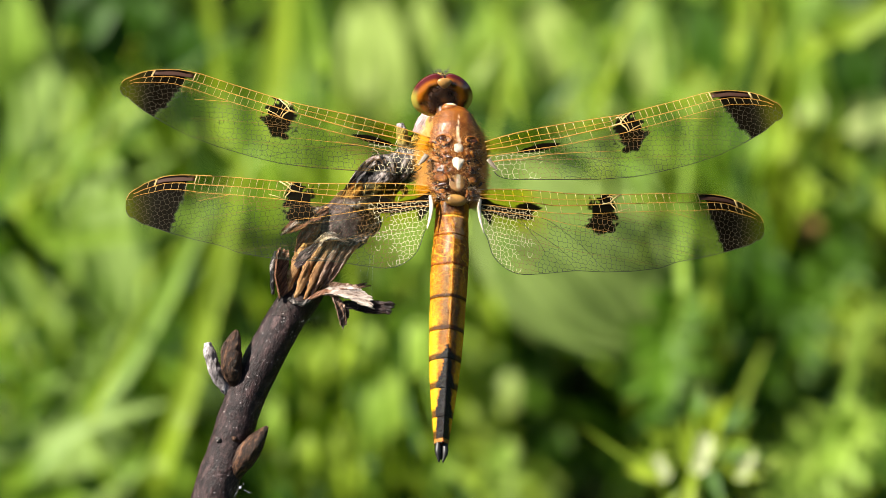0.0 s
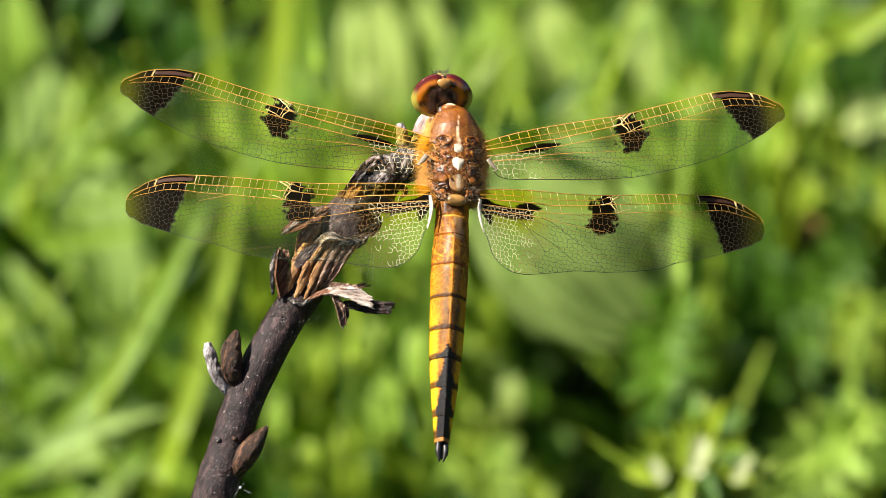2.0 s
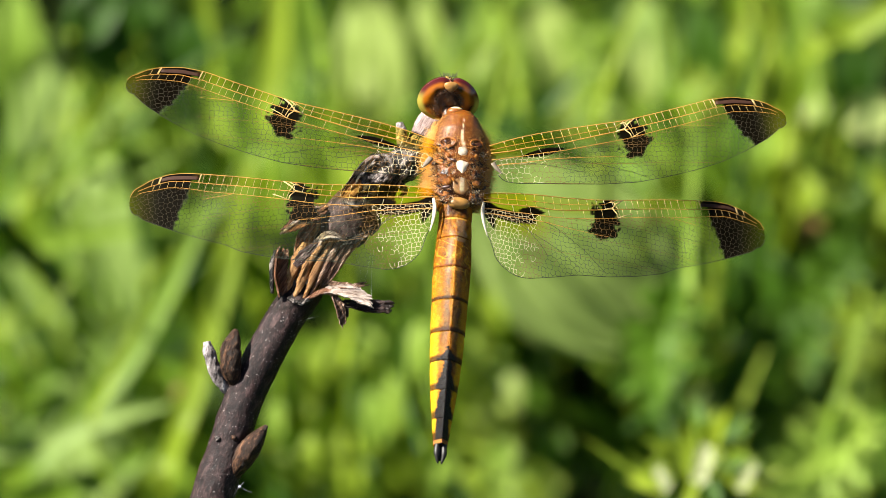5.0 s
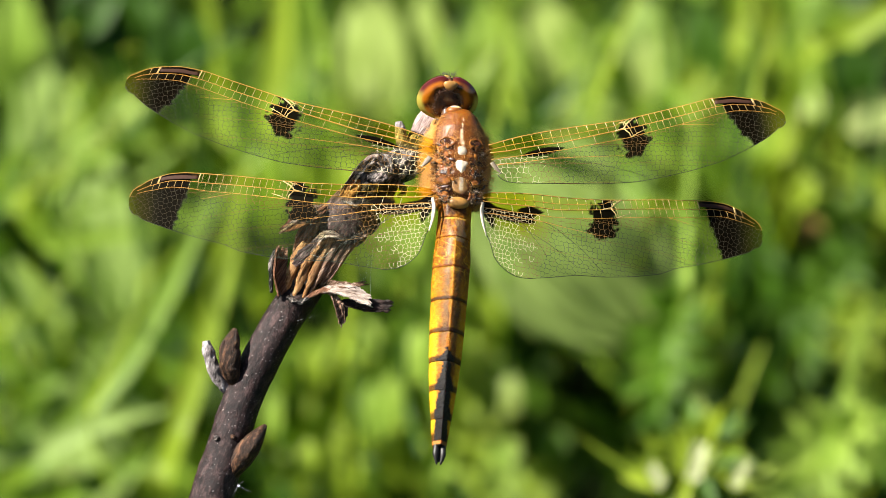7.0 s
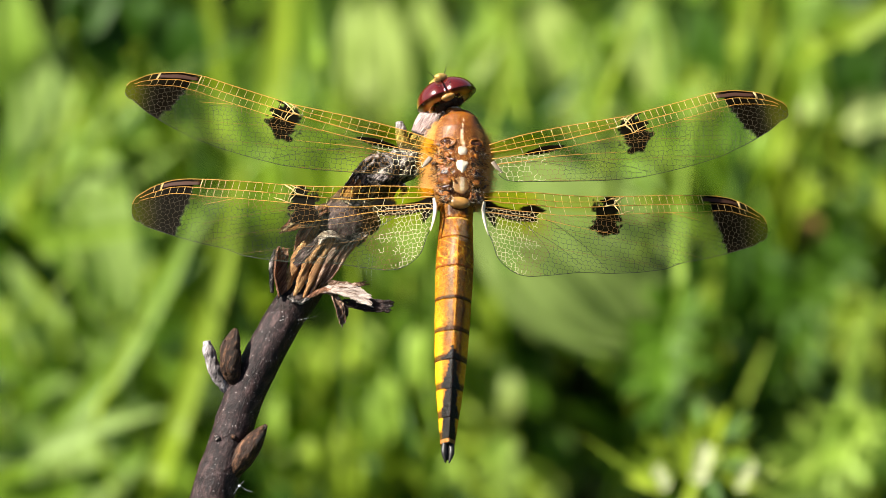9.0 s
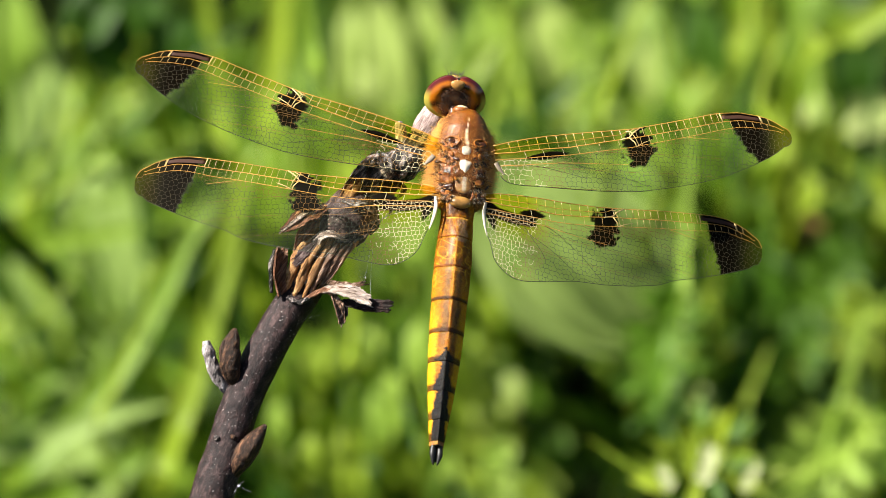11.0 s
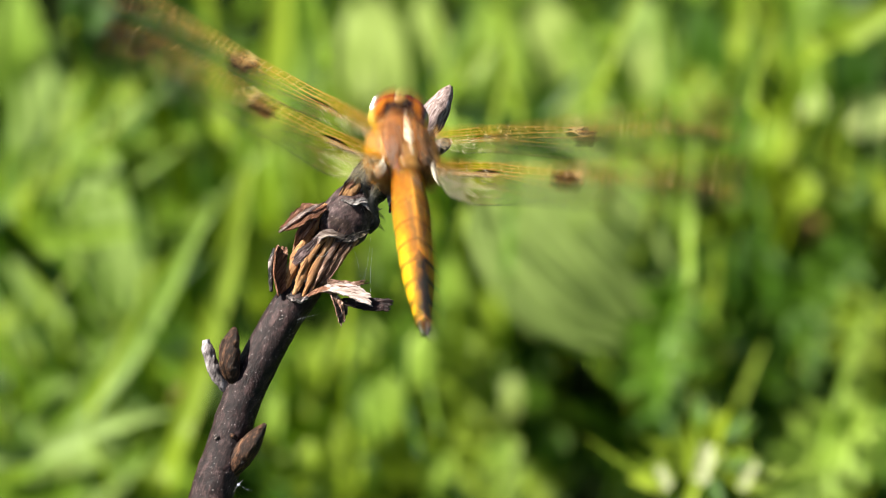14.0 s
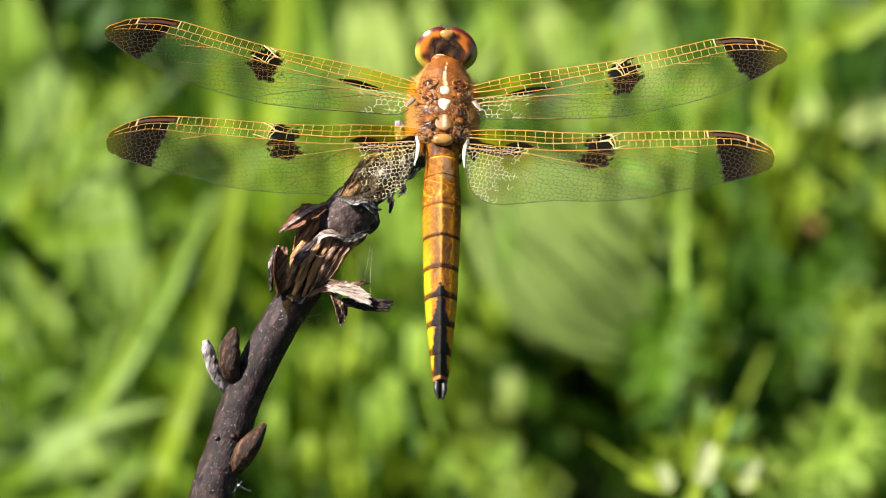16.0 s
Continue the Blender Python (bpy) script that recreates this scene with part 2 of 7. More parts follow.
def blob(bm, centre, radii, rot=None, seg=20, rings=12, rough=0.0, freq=1.0):
    m = Matrix.Translation(centre) @ (rot.to_4x4() if rot else Matrix()) @ Matrix.Diagonal((*radii, 1))
    got = bmesh.ops.create_uvsphere(bm, u_segments=seg, v_segments=rings, radius=1, matrix=m)["verts"]
    if rough:
        c = Vector(centre)
        for v in got:
            v.co += (v.co - c) * rough * noise.noise(v.co * freq)
    return got


def spike(bm, base, tip, r):
    """A hair: a three-sided spike."""
    d = (tip - base).normalized()
    a = d.cross(Vector((0.3, 0.2, 0.93))).normalized() * r
    b = d.cross(a)
    v = [bm.verts.new(base + a), bm.verts.new(base - a * 0.5 + b * 0.87), bm.verts.new(base - a * 0.5 - b * 0.87), bm.verts.new(tip)]
    for i in range(3):
        bm.faces.new((v[i], v[(i + 1) % 3], v[3]))


def tint(ob, paint):
    """Pigment of every vertex, by its place."""
    me = ob.data
    at = me.color_attributes.new("tint", "FLOAT_COLOR", "POINT")
    flat = []
    for v in me.vertices:
        flat += [*paint(v.co), 1.0]
    at.data.foreach_set("color", flat)


def lerp3(a, b, f):
    f = min(1, max(0, f))
    return tuple(x + (y - x) * f for x, y in zip(a, b))


def smooth01(f):
    f = min(1, max(0, f))
    return f * f * (3 - 2 * f)


# ---- ground ----
def build_ground():
    bm = bmesh.new()
    xs = [-400, -60, -12, -4] + [i * 0.1 for i in range(-15, 16)] + [4, 12, 60, 400]
    ys = [-400, -60, -12, -4] + [-1.5 + i * 0.1 for i in range(0, 41)] + [5, 12, 60, 900]
    grid = [[bm.verts.new((x, y, 0.02 * noise.noise(Vector((x * 3, y * 3, 0))) if abs(x) < 3 and abs(y) < 3.5 else 0)) for x in xs] for y in ys]
    for r0, r1 in zip(grid, grid[1:]):
        for k in range(len(xs) - 1):
            bm.faces.new((r0[k], r0[k + 1], r1[k + 1], r1[k]))
    return tagged(part("ground", bm, SOIL), "soil under the meadow plants, coloured near black for shade", "ground", kind="structure")


build_ground()


# ---- the twig ----
def build_twig():
    root = new("twig")
    tagged(root, "dead dark-barked twig with a broken, splintered top and buds", "twig")
    root.matrix_world = STAGE

    def mm(*pts):
        return [Vector(p) * MM for p in pts]

    def limb(name, pts, radii, mat, label, rough, freq, sides=56, steps=90, squash=1.0):
        b = bmesh.new()
        tube(b, mm(*pts), [r * MM for r in radii], sides, steps, rough, freq, squash)
        return part(name, b, mat, root, label)
    # lower stem, down to the ground
    bm = bmesh.new()
    inv = STAGE.inverted()
    low = mm((-14.62, -3.61, -6.90), (-15.60, -5.08, -6.80), (-16.76, -6.54, -6.70), (-19.19, -10.82, -6.30), (-21.75, -16.25, -5.90), (-23.69, -22.28, -5.50), (-25.26, -27.58, -5.20), (-31, -50, -4), (-60, -120, -4)) + [inv @ Vector((-0.10, -0.16, 0.28)), inv @ Vector((-0.13, -0.22, -0.01))]
    tube(bm, low, [0.0016, 0.0020, 0.00205, 0.0021, 0.0021, 0.0022, 0.00235, 0.0028, 0.0034, 0.004, 0.005], 64, 420, -0.035, 700)
    part("stem", bm, BARK, root, "dark grey-brown bark with pale specks")
    # small raised pores and a leaf scar on the stem
    rnd = random.Random(4)
    b = bmesh.new()
    axis = catmull(mm((-16.76, -6.54, -6.70), (-19.19, -10.82, -6.30), (-21.75, -16.25, -5.90), (-23.69, -22.28, -5.50), (-25.26, -27.58, -5.20)), 60)
    for i in range(150):
        c, a = axis[rnd.randrange(2, 60)], rnd.uniform(-1.35, 1.35)
        q = c + Vector((math.sin(a) * 0.94, math.sin(a) * -0.35, math.cos(a))) * 0.00207
        r = rnd.uniform(0.03, 0.085) * MM
        blob(b, q, (r * 1.3, r * 0.8, r * 0.6), None, 6, 4)
    tagged(part("pore", b, PORE, root, "pale raised bark pores"), kind="stuff")
    limb("leaf_scar", ((-24.73, -20.04, -4.00), (-24.36, -20.28, -3.75), (-23.94, -20.59, -3.90)), (0.12, 0.32, 0.12), KNOT, "small rough leaf scar", -0.5, 1500, 24, 16)
    limb("leaf_scar", ((-23.08, -19.85, -3.80), (-22.59, -20.21, -3.55), (-22.11, -20.40, -3.80)), (0.12, 0.34, 0.14), BUDSKIN, "small reddish leaf scar", -0.5, 1500, 24, 16)
    # torn middle: a dark core with long splinters of pale wood on it
    limb("wood_core", ((-15.48, -5.32, -7.00), (-14.26, -2.63, -7.10), (-12.67, 0.31, -7.30), (-11.26, 2.51, -7.40)), (1.75, 2.0, 2.1, 1.9), COREWOOD, "brown rotten wood inside the break", -0.12, 900)
    for pts, w, pale in ((((-16.98, -4.64, -5.70), (-16.41, -2.38, -5.00), (-15.62, -0.37, -5.20), (-14.41, 1.59, -5.70)), 0.50, 1), (((-16.11, -5.00, -5.00), (-15.30, -2.99, -4.50), (-14.39, -0.85, -4.50), (-12.81, 1.65, -4.90)), 0.46, 1),
                        (((-15.13, -5.12, -4.80), (-14.26, -3.11, -4.30), (-13.47, -1.28, -4.30), (-11.95, 1.46, -4.70)), 0.34, 1), (((-14.33, -4.70, -4.90), (-13.29, -2.62, -4.60), (-12.44, -0.91, -4.60), (-11.04, 1.40, -4.90)), 0.40, 0),
                        (((-13.30, -4.09, -5.20), (-12.44, -2.38, -4.80), (-11.53, -0.85, -4.80), (-10.37, 1.10, -5.10)), 0.34, 0), (((-12.33, -3.17, -5.50), (-11.59, -2.01, -5.20), (-10.74, -0.67, -5.20), (-9.22, 1.04, -5.50)), 0.30, 1),
                        (((-16.26, -0.86, -6.40), (-15.03, 1.04, -6.00), (-13.93, 2.63, -6.00), (-12.65, 4.83, -6.40)), 0.62, 1), (((-14.87, -2.01, -4.40), (-14.14, -0.67, -4.10), (-13.28, 0.55, -4.20), (-12.19, 1.77, -4.60)), 0.26, 1),
                        (((-13.90, -3.96, -4.50), (-13.28, -2.74, -4.20), (-12.80, -1.65, -4.30), (-11.83, 0.06, -4.60)), 0.20, 0), (((-15.73, -3.60, -4.40), (-15.29, -2.38, -4.10), (-14.81, -1.28, -4.10), (-14.14, 0.06, -4.40)), 0.18, 1)):
        limb("splinter", pts, (w * 0.45, w, w * 1.05, w * 0.8), SPLINTER if pale else PEEL, "", -0.38, 1700, 16, 40, 0.7)
    # smooth bark collar above the break
    limb("bark_collar", ((-8.51, 6.00, -7.70), (-9.43, 4.84, -7.50), (-10.53, 3.24, -7.30), (-11.08, 2.20, -7.20), (-11.45, 1.41, -7.30)), (1.9, 2.55, 2.85, 2.85, 2.45), COLLAR, "smooth dark purplish-brown bark collar", -0.05, 420, 72, 80)
    limb("bark_bulge", ((-8.21, 4.23, -7.90), (-8.08, 3.12, -7.70), (-8.57, 1.90, -7.70)), (0.9, 1.25, 0.7), KNOT, "swollen black bark", -0.2, 900, 40, 36)
    # knots of the upper stem
    limb("knot", ((-5.15, 9.38, -8.10), (-6.13, 8.64, -7.90), (-7.35, 7.65, -7.60), (-8.33, 6.43, -7.60), (-9.06, 5.21, -7.60)), (1.5, 2.1, 2.35, 2.1, 1.7), KNOT, "gnarled black knot", -0.20, 640, 72, 110)
    limb("knot", ((-1.72, 12.33, -8.60), (-2.45, 11.47, -8.50), (-3.43, 10.36, -8.30), (-4.66, 9.13, -8.10), (-5.51, 8.15, -8.00)), (1.2, 1.65, 1.9, 1.8, 1.4), KNOT, "gnarled blackish bark neck", -0.20, 760, 72, 100)
    limb("scar_rim", ((-8.79, 8.24, -5.70), (-8.61, 9.34, -5.50), (-7.94, 10.01, -5.40), (-7.08, 10.07, -5.50), (-6.60, 9.47, -5.70)), (0.10, 0.19, 0.22, 0.19, 0.08), GREYBUD, "grey rim of an old scar", -0.4, 1600, 18, 50)
    limb("scar_rim", ((-8.30, 8.61, -5.40), (-8.06, 9.15, -5.20), (-7.57, 9.40, -5.20), (-7.08, 9.22, -5.40)), (0.10, 0.18, 0.18, 0.08), KNOT, "inner ring of an old scar", -0.4, 1600, 14, 40)
    limb("scar_rim", ((-6.60, 10.45, -6.20), (-5.99, 10.08, -5.90), (-5.62, 9.35, -5.90), (-5.50, 8.37, -6.20)), (0.08, 0.18, 0.18, 0.08), WHITEBARK, "grey ridge of bark", -0.45, 1500, 18, 50)
    limb("scar_rim", ((-4.77, 10.95, -6.60), (-4.16, 10.45, -6.30), (-4.03, 9.72, -6.30), (-4.52, 8.99, -6.50)), (0.1, 0.22, 0.22, 0.1), WHITEBARK, "grey ridge of bark", -0.45, 1500, 18, 50)
    limb("bare_patch", ((-10.87, 5.56, -5.90), (-10.26, 6.17, -5.50), (-9.52, 6.90, -5.50), (-8.92, 7.76, -5.90)), (0.5, 0.82, 0.72, 0.3), SPLINTER, "pale bared wood", -0.10, 1500, 28, 40, 0.45)
    limb("terminal_bud", ((0.86, 17.73, -9.00), (0.37, 16.88, -9.00), (-0.49, 15.40, -8.90), (-1.47, 13.80, -8.80), (-2.39, 12.33, -8.60)), (0.22, 0.78, 1.34, 1.56, 1.30), GREYBUD, "pale grey-brown pointed bud", -0.07, 1100, 64, 90)
    limb("bud", ((0.92, 11.83, -8.20), (0.31, 11.46, -8.10), (-0.49, 10.97, -8.10), (-1.47, 10.60, -8.20)), (0.25, 0.70, 0.85, 0.55), KNOT, "small dark side bud", -0.15, 900, 40, 40)
    limb("bud", ((-4.84, 13.90, -7.60), (-4.71, 13.16, -7.50), (-4.47, 12.06, -7.50), (-4.04, 10.96, -7.70)), (0.38, 0.55, 0.62, 0.8), WHITEBARK, "pale broken stub", -0.30, 1100, 36, 40)
    limb("bud", ((-25.62, -9.82, -5.00), (-25.38, -11.04, -4.90), (-24.65, -13.00, -5.10), (-23.69, -14.72, -5.60), (-22.61, -15.83, -6.20)), (0.42, 0.62, 0.66, 0.62, 0.4), WHITEBARK, "grey shrivelled bud", -0.30, 900, 40, 44)
    limb("bud", ((-22.44, -8.48, -4.70), (-22.68, -9.33, -4.50), (-23.04, -10.91, -4.30), (-22.98, -12.74, -4.50), (-22.46, -14.34, -5.20)), (0.22, 0.72, 1.15, 1.12, 0.7), BUDSKIN, "brown scaly bud", -0.12, 800, 48, 60)
    limb("bud_scale", ((-23.63, -9.68, -3.70), (-23.74, -11.02, -3.50), (-23.56, -12.60, -3.60), (-23.09, -13.95, -4.20)), (0.12, 0.32, 0.40, 0.25), BUDSKIN, "brown bud scale", -0.3, 1300, 18, 40, 0.5)
    limb("bud", ((-19.13, -18.83, -4.20), (-19.86, -19.80, -4.00), (-20.95, -21.25, -3.80), (-21.94, -22.61, -4.20), (-23.18, -24.71, -5.00)), (0.18, 0.72, 1.20, 1.25, 0.7), BUDSKIN, "dark brown scaly bud", -0.12, 800, 48, 60)
    limb("bud_scale", ((-19.60, -19.18, -3.50), (-20.56, -20.14, -3.10), (-21.53, -21.35, -3.00), (-22.39, -22.58, -3.30)), (0.10, 0.34, 0.42, 0.2), BUDSKIN, "brown bud scale", -0.3, 1300, 18, 40, 0.5)

    def flap(pts, widths, mat, label, side=(0.3, 0.2, 1.0), curl=0.5, name="bark_flap", ragged=1.0, thick=0.12):
        """A torn, curled strip of bark with a ragged end."""
        b = bmesh.new()
        N, C = 44, 14
        ln = catmull(mm(*pts), N)
        seed = Vector((widths[0] * 31, widths[1] * 17, pts[0][0]))
        top, bot = [], []
        for i, p in enumerate(ln):
            d = (ln[min(i + 1, N)] - ln[max(i - 1, 0)]).normalized()
            s = d.cross(Vector(side)).normalized()
            up = s.cross(d)
            w = interp(i / N, widths) * MM
            rt, rb = [], []
            for k in range(C + 1):
                f = k / C * 2 - 1
                edge = 1 + ragged * (0.22 * noise.noise(seed + Vector((i * 0.2, 5 * (f > 0), 0))) + 0.14 * noise.noise(seed + Vector((i * 0.9, 5 * (f > 0), 3)))) * abs(f)
                tear = 0.0009 * ragged * noise.noise(seed + Vector((f * 4.5, 9 if i < N / 2 else 2, 1))) * smooth01((abs(i / N - 0.5) - 0.3) / 0.2)
                wave = 0.14 * w * noise.noise(seed + Vector((f * 1.6, i * 0.10, 7))) + 0.00010 * noise.noise(seed + Vector((f * 7, i * 0.08, 2)))
                q = p + s * (f * w * edge) + up * (curl * w * f * f + wave) + d * tear
                rt.append(b.verts.new(q + up * thick * 0.5 * MM))
                rb.append(b.verts.new(q - up * thick * MM))
            top.append(rt)
            bot.append(rb)
        for i in range(N):
            for k in range(C):
                b.faces.new((top[i][k], top[i][k + 1], top[i + 1][k + 1], top[i + 1][k]))
                b.faces.new((bot[i][k], bot[i + 1][k], bot[i + 1][k + 1], bot[i][k + 1]))
            for k in (0, C):
                b.faces.new((top[i][k], top[i + 1][k], bot[i + 1][k], bot[i][k]))
        for i in (0, N):
            for k in range(C):
                b.faces.new((top[i][k], bot[i][k], bot[i][k + 1], top[i][k + 1]))
        bmesh.ops.recalc_face_normals(b, faces=b.faces)
        part(name, b, mat, root, label, smooth=False)
    # upright sliver: brown inside, black outer edge
    flap(((-17.75, 0.24, -5.00), (-17.93, -1.04, -4.80), (-18.05, -2.62, -4.80), (-17.70, -4.82, -5.20)), (0.70, 0.95, 0.85, 0.70), REDBARK, "upright curled reddish bark sliver", (1, 0.1, 0.9), 0.7, ragged=0.5)
    limb("bark_edge", ((-18.18, 0.06, -5.00), (-18.54, -1.28, -4.80), (-18.60, -2.99, -4.80), (-18.55, -4.58, -5.10)), (0.20, 0.28, 0.26, 0.2), KNOT, "black outer bark of the sliver", -0.25, 1300, 16, 40)
    limb("bark_edge", ((-16.83, -5.06, -4.80), (-15.97, -5.55, -4.50), (-14.87, -5.43, -4.50), (-13.91, -4.70, -4.90)), (0.20, 0.28, 0.25, 0.15), KNOT, "ragged black rim of the break", -0.5, 1500, 16, 50)
    # lifted red-brown flap
    flap(((-17.21, 2.20, -5.40), (-15.98, 2.87, -4.80), (-14.58, 3.72, -4.80), (-13.07, 4.46, -5.60)), (0.30, 0.95, 1.25, 0.75), REDBARK, "reddish lifted bark flap", (-0.35, 0.5, 0.9), 0.35, ragged=1.3)
    flap(((-17.15, 2.26, -5.20), (-16.10, 3.05, -4.60), (-14.76, 4.02, -4.60), (-13.54, 4.70, -5.00)), (0.12, 0.20, 0.26, 0.2), PALEBARK, "pale torn upper lip of the flap", (-0.3, 0.4, 0.9), 0.3, ragged=1.6)
    flap(((-15.87, 0.31, -5.50), (-15.50, 1.28, -5.20), (-14.89, 2.26, -5.20), (-13.92, 3.24, -5.50)), (0.25, 0.55, 0.6, 0.4), REDBARK, "torn bark edge", (0.4, 0.2, 1), 0.3)
    # torn lower rim of the collar: pale, ragged
    flap(((-14.27, 0.06, -4.60), (-13.28, 1.28, -4.20), (-12.06, 1.65, -4.10), (-10.85, 1.28, -4.30)), (0.35, 0.45, 0.42, 0.3), PALEBARK, "pale ragged bark rim over the wood", (0.2, 0.6, 0.8), 0.4, ragged=1.8)
    flap(((-15.97, -1.40, -4.60), (-15.23, -0.67, -4.20), (-14.38, 0.06, -4.10), (-13.65, 1.04, -4.30)), (0.5, 0.75, 0.65, 0.3), COLLAR, "greyish bark tongue lying on the wood", (0.1, 0.3, 1), -0.2, ragged=1.3)
    flap(((-11.22, 1.04, -4.60), (-10.12, 1.04, -4.40), (-9.15, 1.40, -4.70), (-8.30, 1.77, -5.20)), (0.3, 0.5, 0.45, 0.2), KNOT, "dark ragged bark rim", (0.2, 0.5, 0.9), 0.4, ragged=1.6)
    flap(((-12.56, -3.29, -4.60), (-11.70, -2.01, -4.30), (-10.97, -0.55, -4.30), (-9.88, 0.79, -4.80)), (0.22, 0.34, 0.34, 0.24), PEEL, "pale brown bark sliver", (0.3, 0.2, 1), 0.5, ragged=1.4)
    flap(((-10.74, 5.31, -4.90), (-9.63, 4.94, -4.50), (-8.42, 5.18, -4.70), (-7.33, 4.58, -5.40)), (0.15, 0.34, 0.32, 0.2), WHITEBARK, "pale crumbled bark rim", (0.2, 0.6, 0.9), 0.4, ragged=2.0)
    flap(((-8.78, 5.06, -4.90), (-8.05, 4.57, -4.70), (-7.57, 4.09, -5.20), (-7.09, 4.21, -5.80)), (0.2, 0.3, 0.25, 0.12), WHITEBARK, "pale crumbled bark rim", (0.2, 0.5, 0.9), 0.4, ragged=2.0)
    # black strip of bark along the knot, standing off over the bare wood
    flap(((-11.00, 6.05, -6.00), (-10.13, 7.26, -5.40), (-9.03, 8.73, -5.30), (-7.45, 10.45, -6.00)), (0.30, 0.42, 0.42, 0.25), KNOT, "dark bark strip peeling from the bare wood", (0.5, 0.3, 1), 0.6, ragged=1.5)
    flap(((-10.87, 6.05, -5.60), (-10.37, 6.77, -5.20), (-9.76, 7.26, -5.20), (-9.28, 8.00, -5.60)), (0.14, 0.26, 0.24, 0.1), REDBARK, "brown bark strip", (0.4, 0.3, 1), 0.4, ragged=1.5)
    flap(((-5.99, 6.18, -6.60), (-5.75, 5.44, -6.50), (-5.63, 4.83, -6.50), (-5.69, 4.28, -6.50)), (0.45, 0.40, 0.30, 0.14), KNOT, "hanging bark shred", (0.5, 0.1, 1), 0.4, ragged=1.6)
    flap(((-5.14, 7.28, -6.60), (-4.52, 6.79, -6.40), (-4.28, 6.30, -6.50), (-4.65, 5.93, -6.60)), (0.3, 0.4, 0.3, 0.15), KNOT, "dark bark scale", (0.5, 0.3, 1), 0.4, ragged=1.6)
    # bark peeled sideways below the break
    flap(((-15.12, -5.31, -4.70), (-13.89, -4.63, -4.20), (-12.91, -4.26, -4.00), (-11.94, -4.39, -3.90)), (0.16, 0.30, 0.34, 0.4), REDBARK, "brown bark strip bent over", (-0.1, 0.6, 0.8), -0.4, ragged=0.8)
    flap(((-12.67, -4.33, -4.10), (-11.32, -4.32, -3.60), (-9.74, -4.69, -3.30), (-7.85, -5.66, -3.20)), (0.35, 0.65, 0.85, 0.62), PALEBARK, "pale torn bark flap", (-0.2, 0.6, 0.8), 0.35, ragged=1.1)
    flap(((-12.07, -3.60, -4.30), (-10.96, -3.78, -3.90), (-9.86, -3.90, -3.70), (-8.89, -3.71, -3.60)), (0.25, 0.40, 0.35, 0.2), PEEL, "brown edge of the torn bark", (-0.2, 0.6, 0.8), 0.4, ragged=1.6)
    flap(((-10.48, -5.67, -4.30), (-9.02, -5.91, -4.10), (-7.55, -6.03, -4.00), (-5.73, -6.09, -3.90)), (0.45, 0.62, 0.78, 0.78), BARK, "dark torn bark tip", (0.05, 0.5, 1), 0.25, ragged=0.8)
    flap(((-11.95, -4.69, -4.30), (-11.45, -5.79, -3.90), (-11.14, -6.88, -3.80), (-10.96, -7.92, -3.80)), (0.30, 0.55, 0.52, 0.38), PEEL, "hanging bark shred", (0.6, 0.05, 1), 0.4, ragged=1.0)
    flap(((-11.21, -5.42, -4.30), (-10.72, -6.03, -4.10), (-10.60, -6.76, -4.10), (-10.54, -7.25, -4.10)), (0.3, 0.4, 0.3, 0.2), BARK, "dark underside of the shred", (0.6, 0.05, 1), 0.4, ragged=1.0)
    # fibres and crumbs of the break
    b = bmesh.new()
    for i in range(200):
        f, g = rnd.random(), rnd.random()
        q = Vector((-16.93, -4.83, -6.30)) + Vector((3.6 * f + 3.9 * g, 0.3 * f + 6.2 * g, 1.9 * math.sqrt(max(0.05, 1 - (2 * f - 1) ** 2))))
        d = Vector((0.55, 1.0, rnd.uniform(-0.1, 0.25))) + Vector((rnd.gauss(0, 0.12), rnd.gauss(0, 0.12), rnd.gauss(0, 0.1)))
        spike(b, q * MM, (q + d * rnd.uniform(0.5, 1.6)) * MM, rnd.uniform(0.02, 0.05) * MM)
    tagged(part("wood_fibre", b, SPLINTER, root, "fine torn wood fibres"), kind="stuff")
    b = bmesh.new()
    for i in range(110):
        c = Vector(rnd.choice(((-5.74, 9.35, -6.00), (-7.87, 5.43, -5.00), (-8.78, 5.18, -4.80), (-10.48, 1.40, -4.30), (-11.22, 0.67, -4.50), (-3.42, 11.31, -6.60), (-11.83, -3.60, -4.50), (-9.03, 8.61, -5.30), (-14.39, 3.48, -4.80), (-4.40, 8.62, -6.30))))
        q = c + Vector((rnd.gauss(0, 0.55), rnd.gauss(0, 0.5), rnd.uniform(-0.3, 0.2)))
        blob(b, q * MM, (rnd.uniform(0.03, 0.1) * MM, rnd.uniform(0.03, 0.1) * MM, 0.05 * MM), None, 6, 4)
    tagged(part("bark_crumb", b, WHITEBARK, root, "small pale bark crumbs"), kind="stuff")
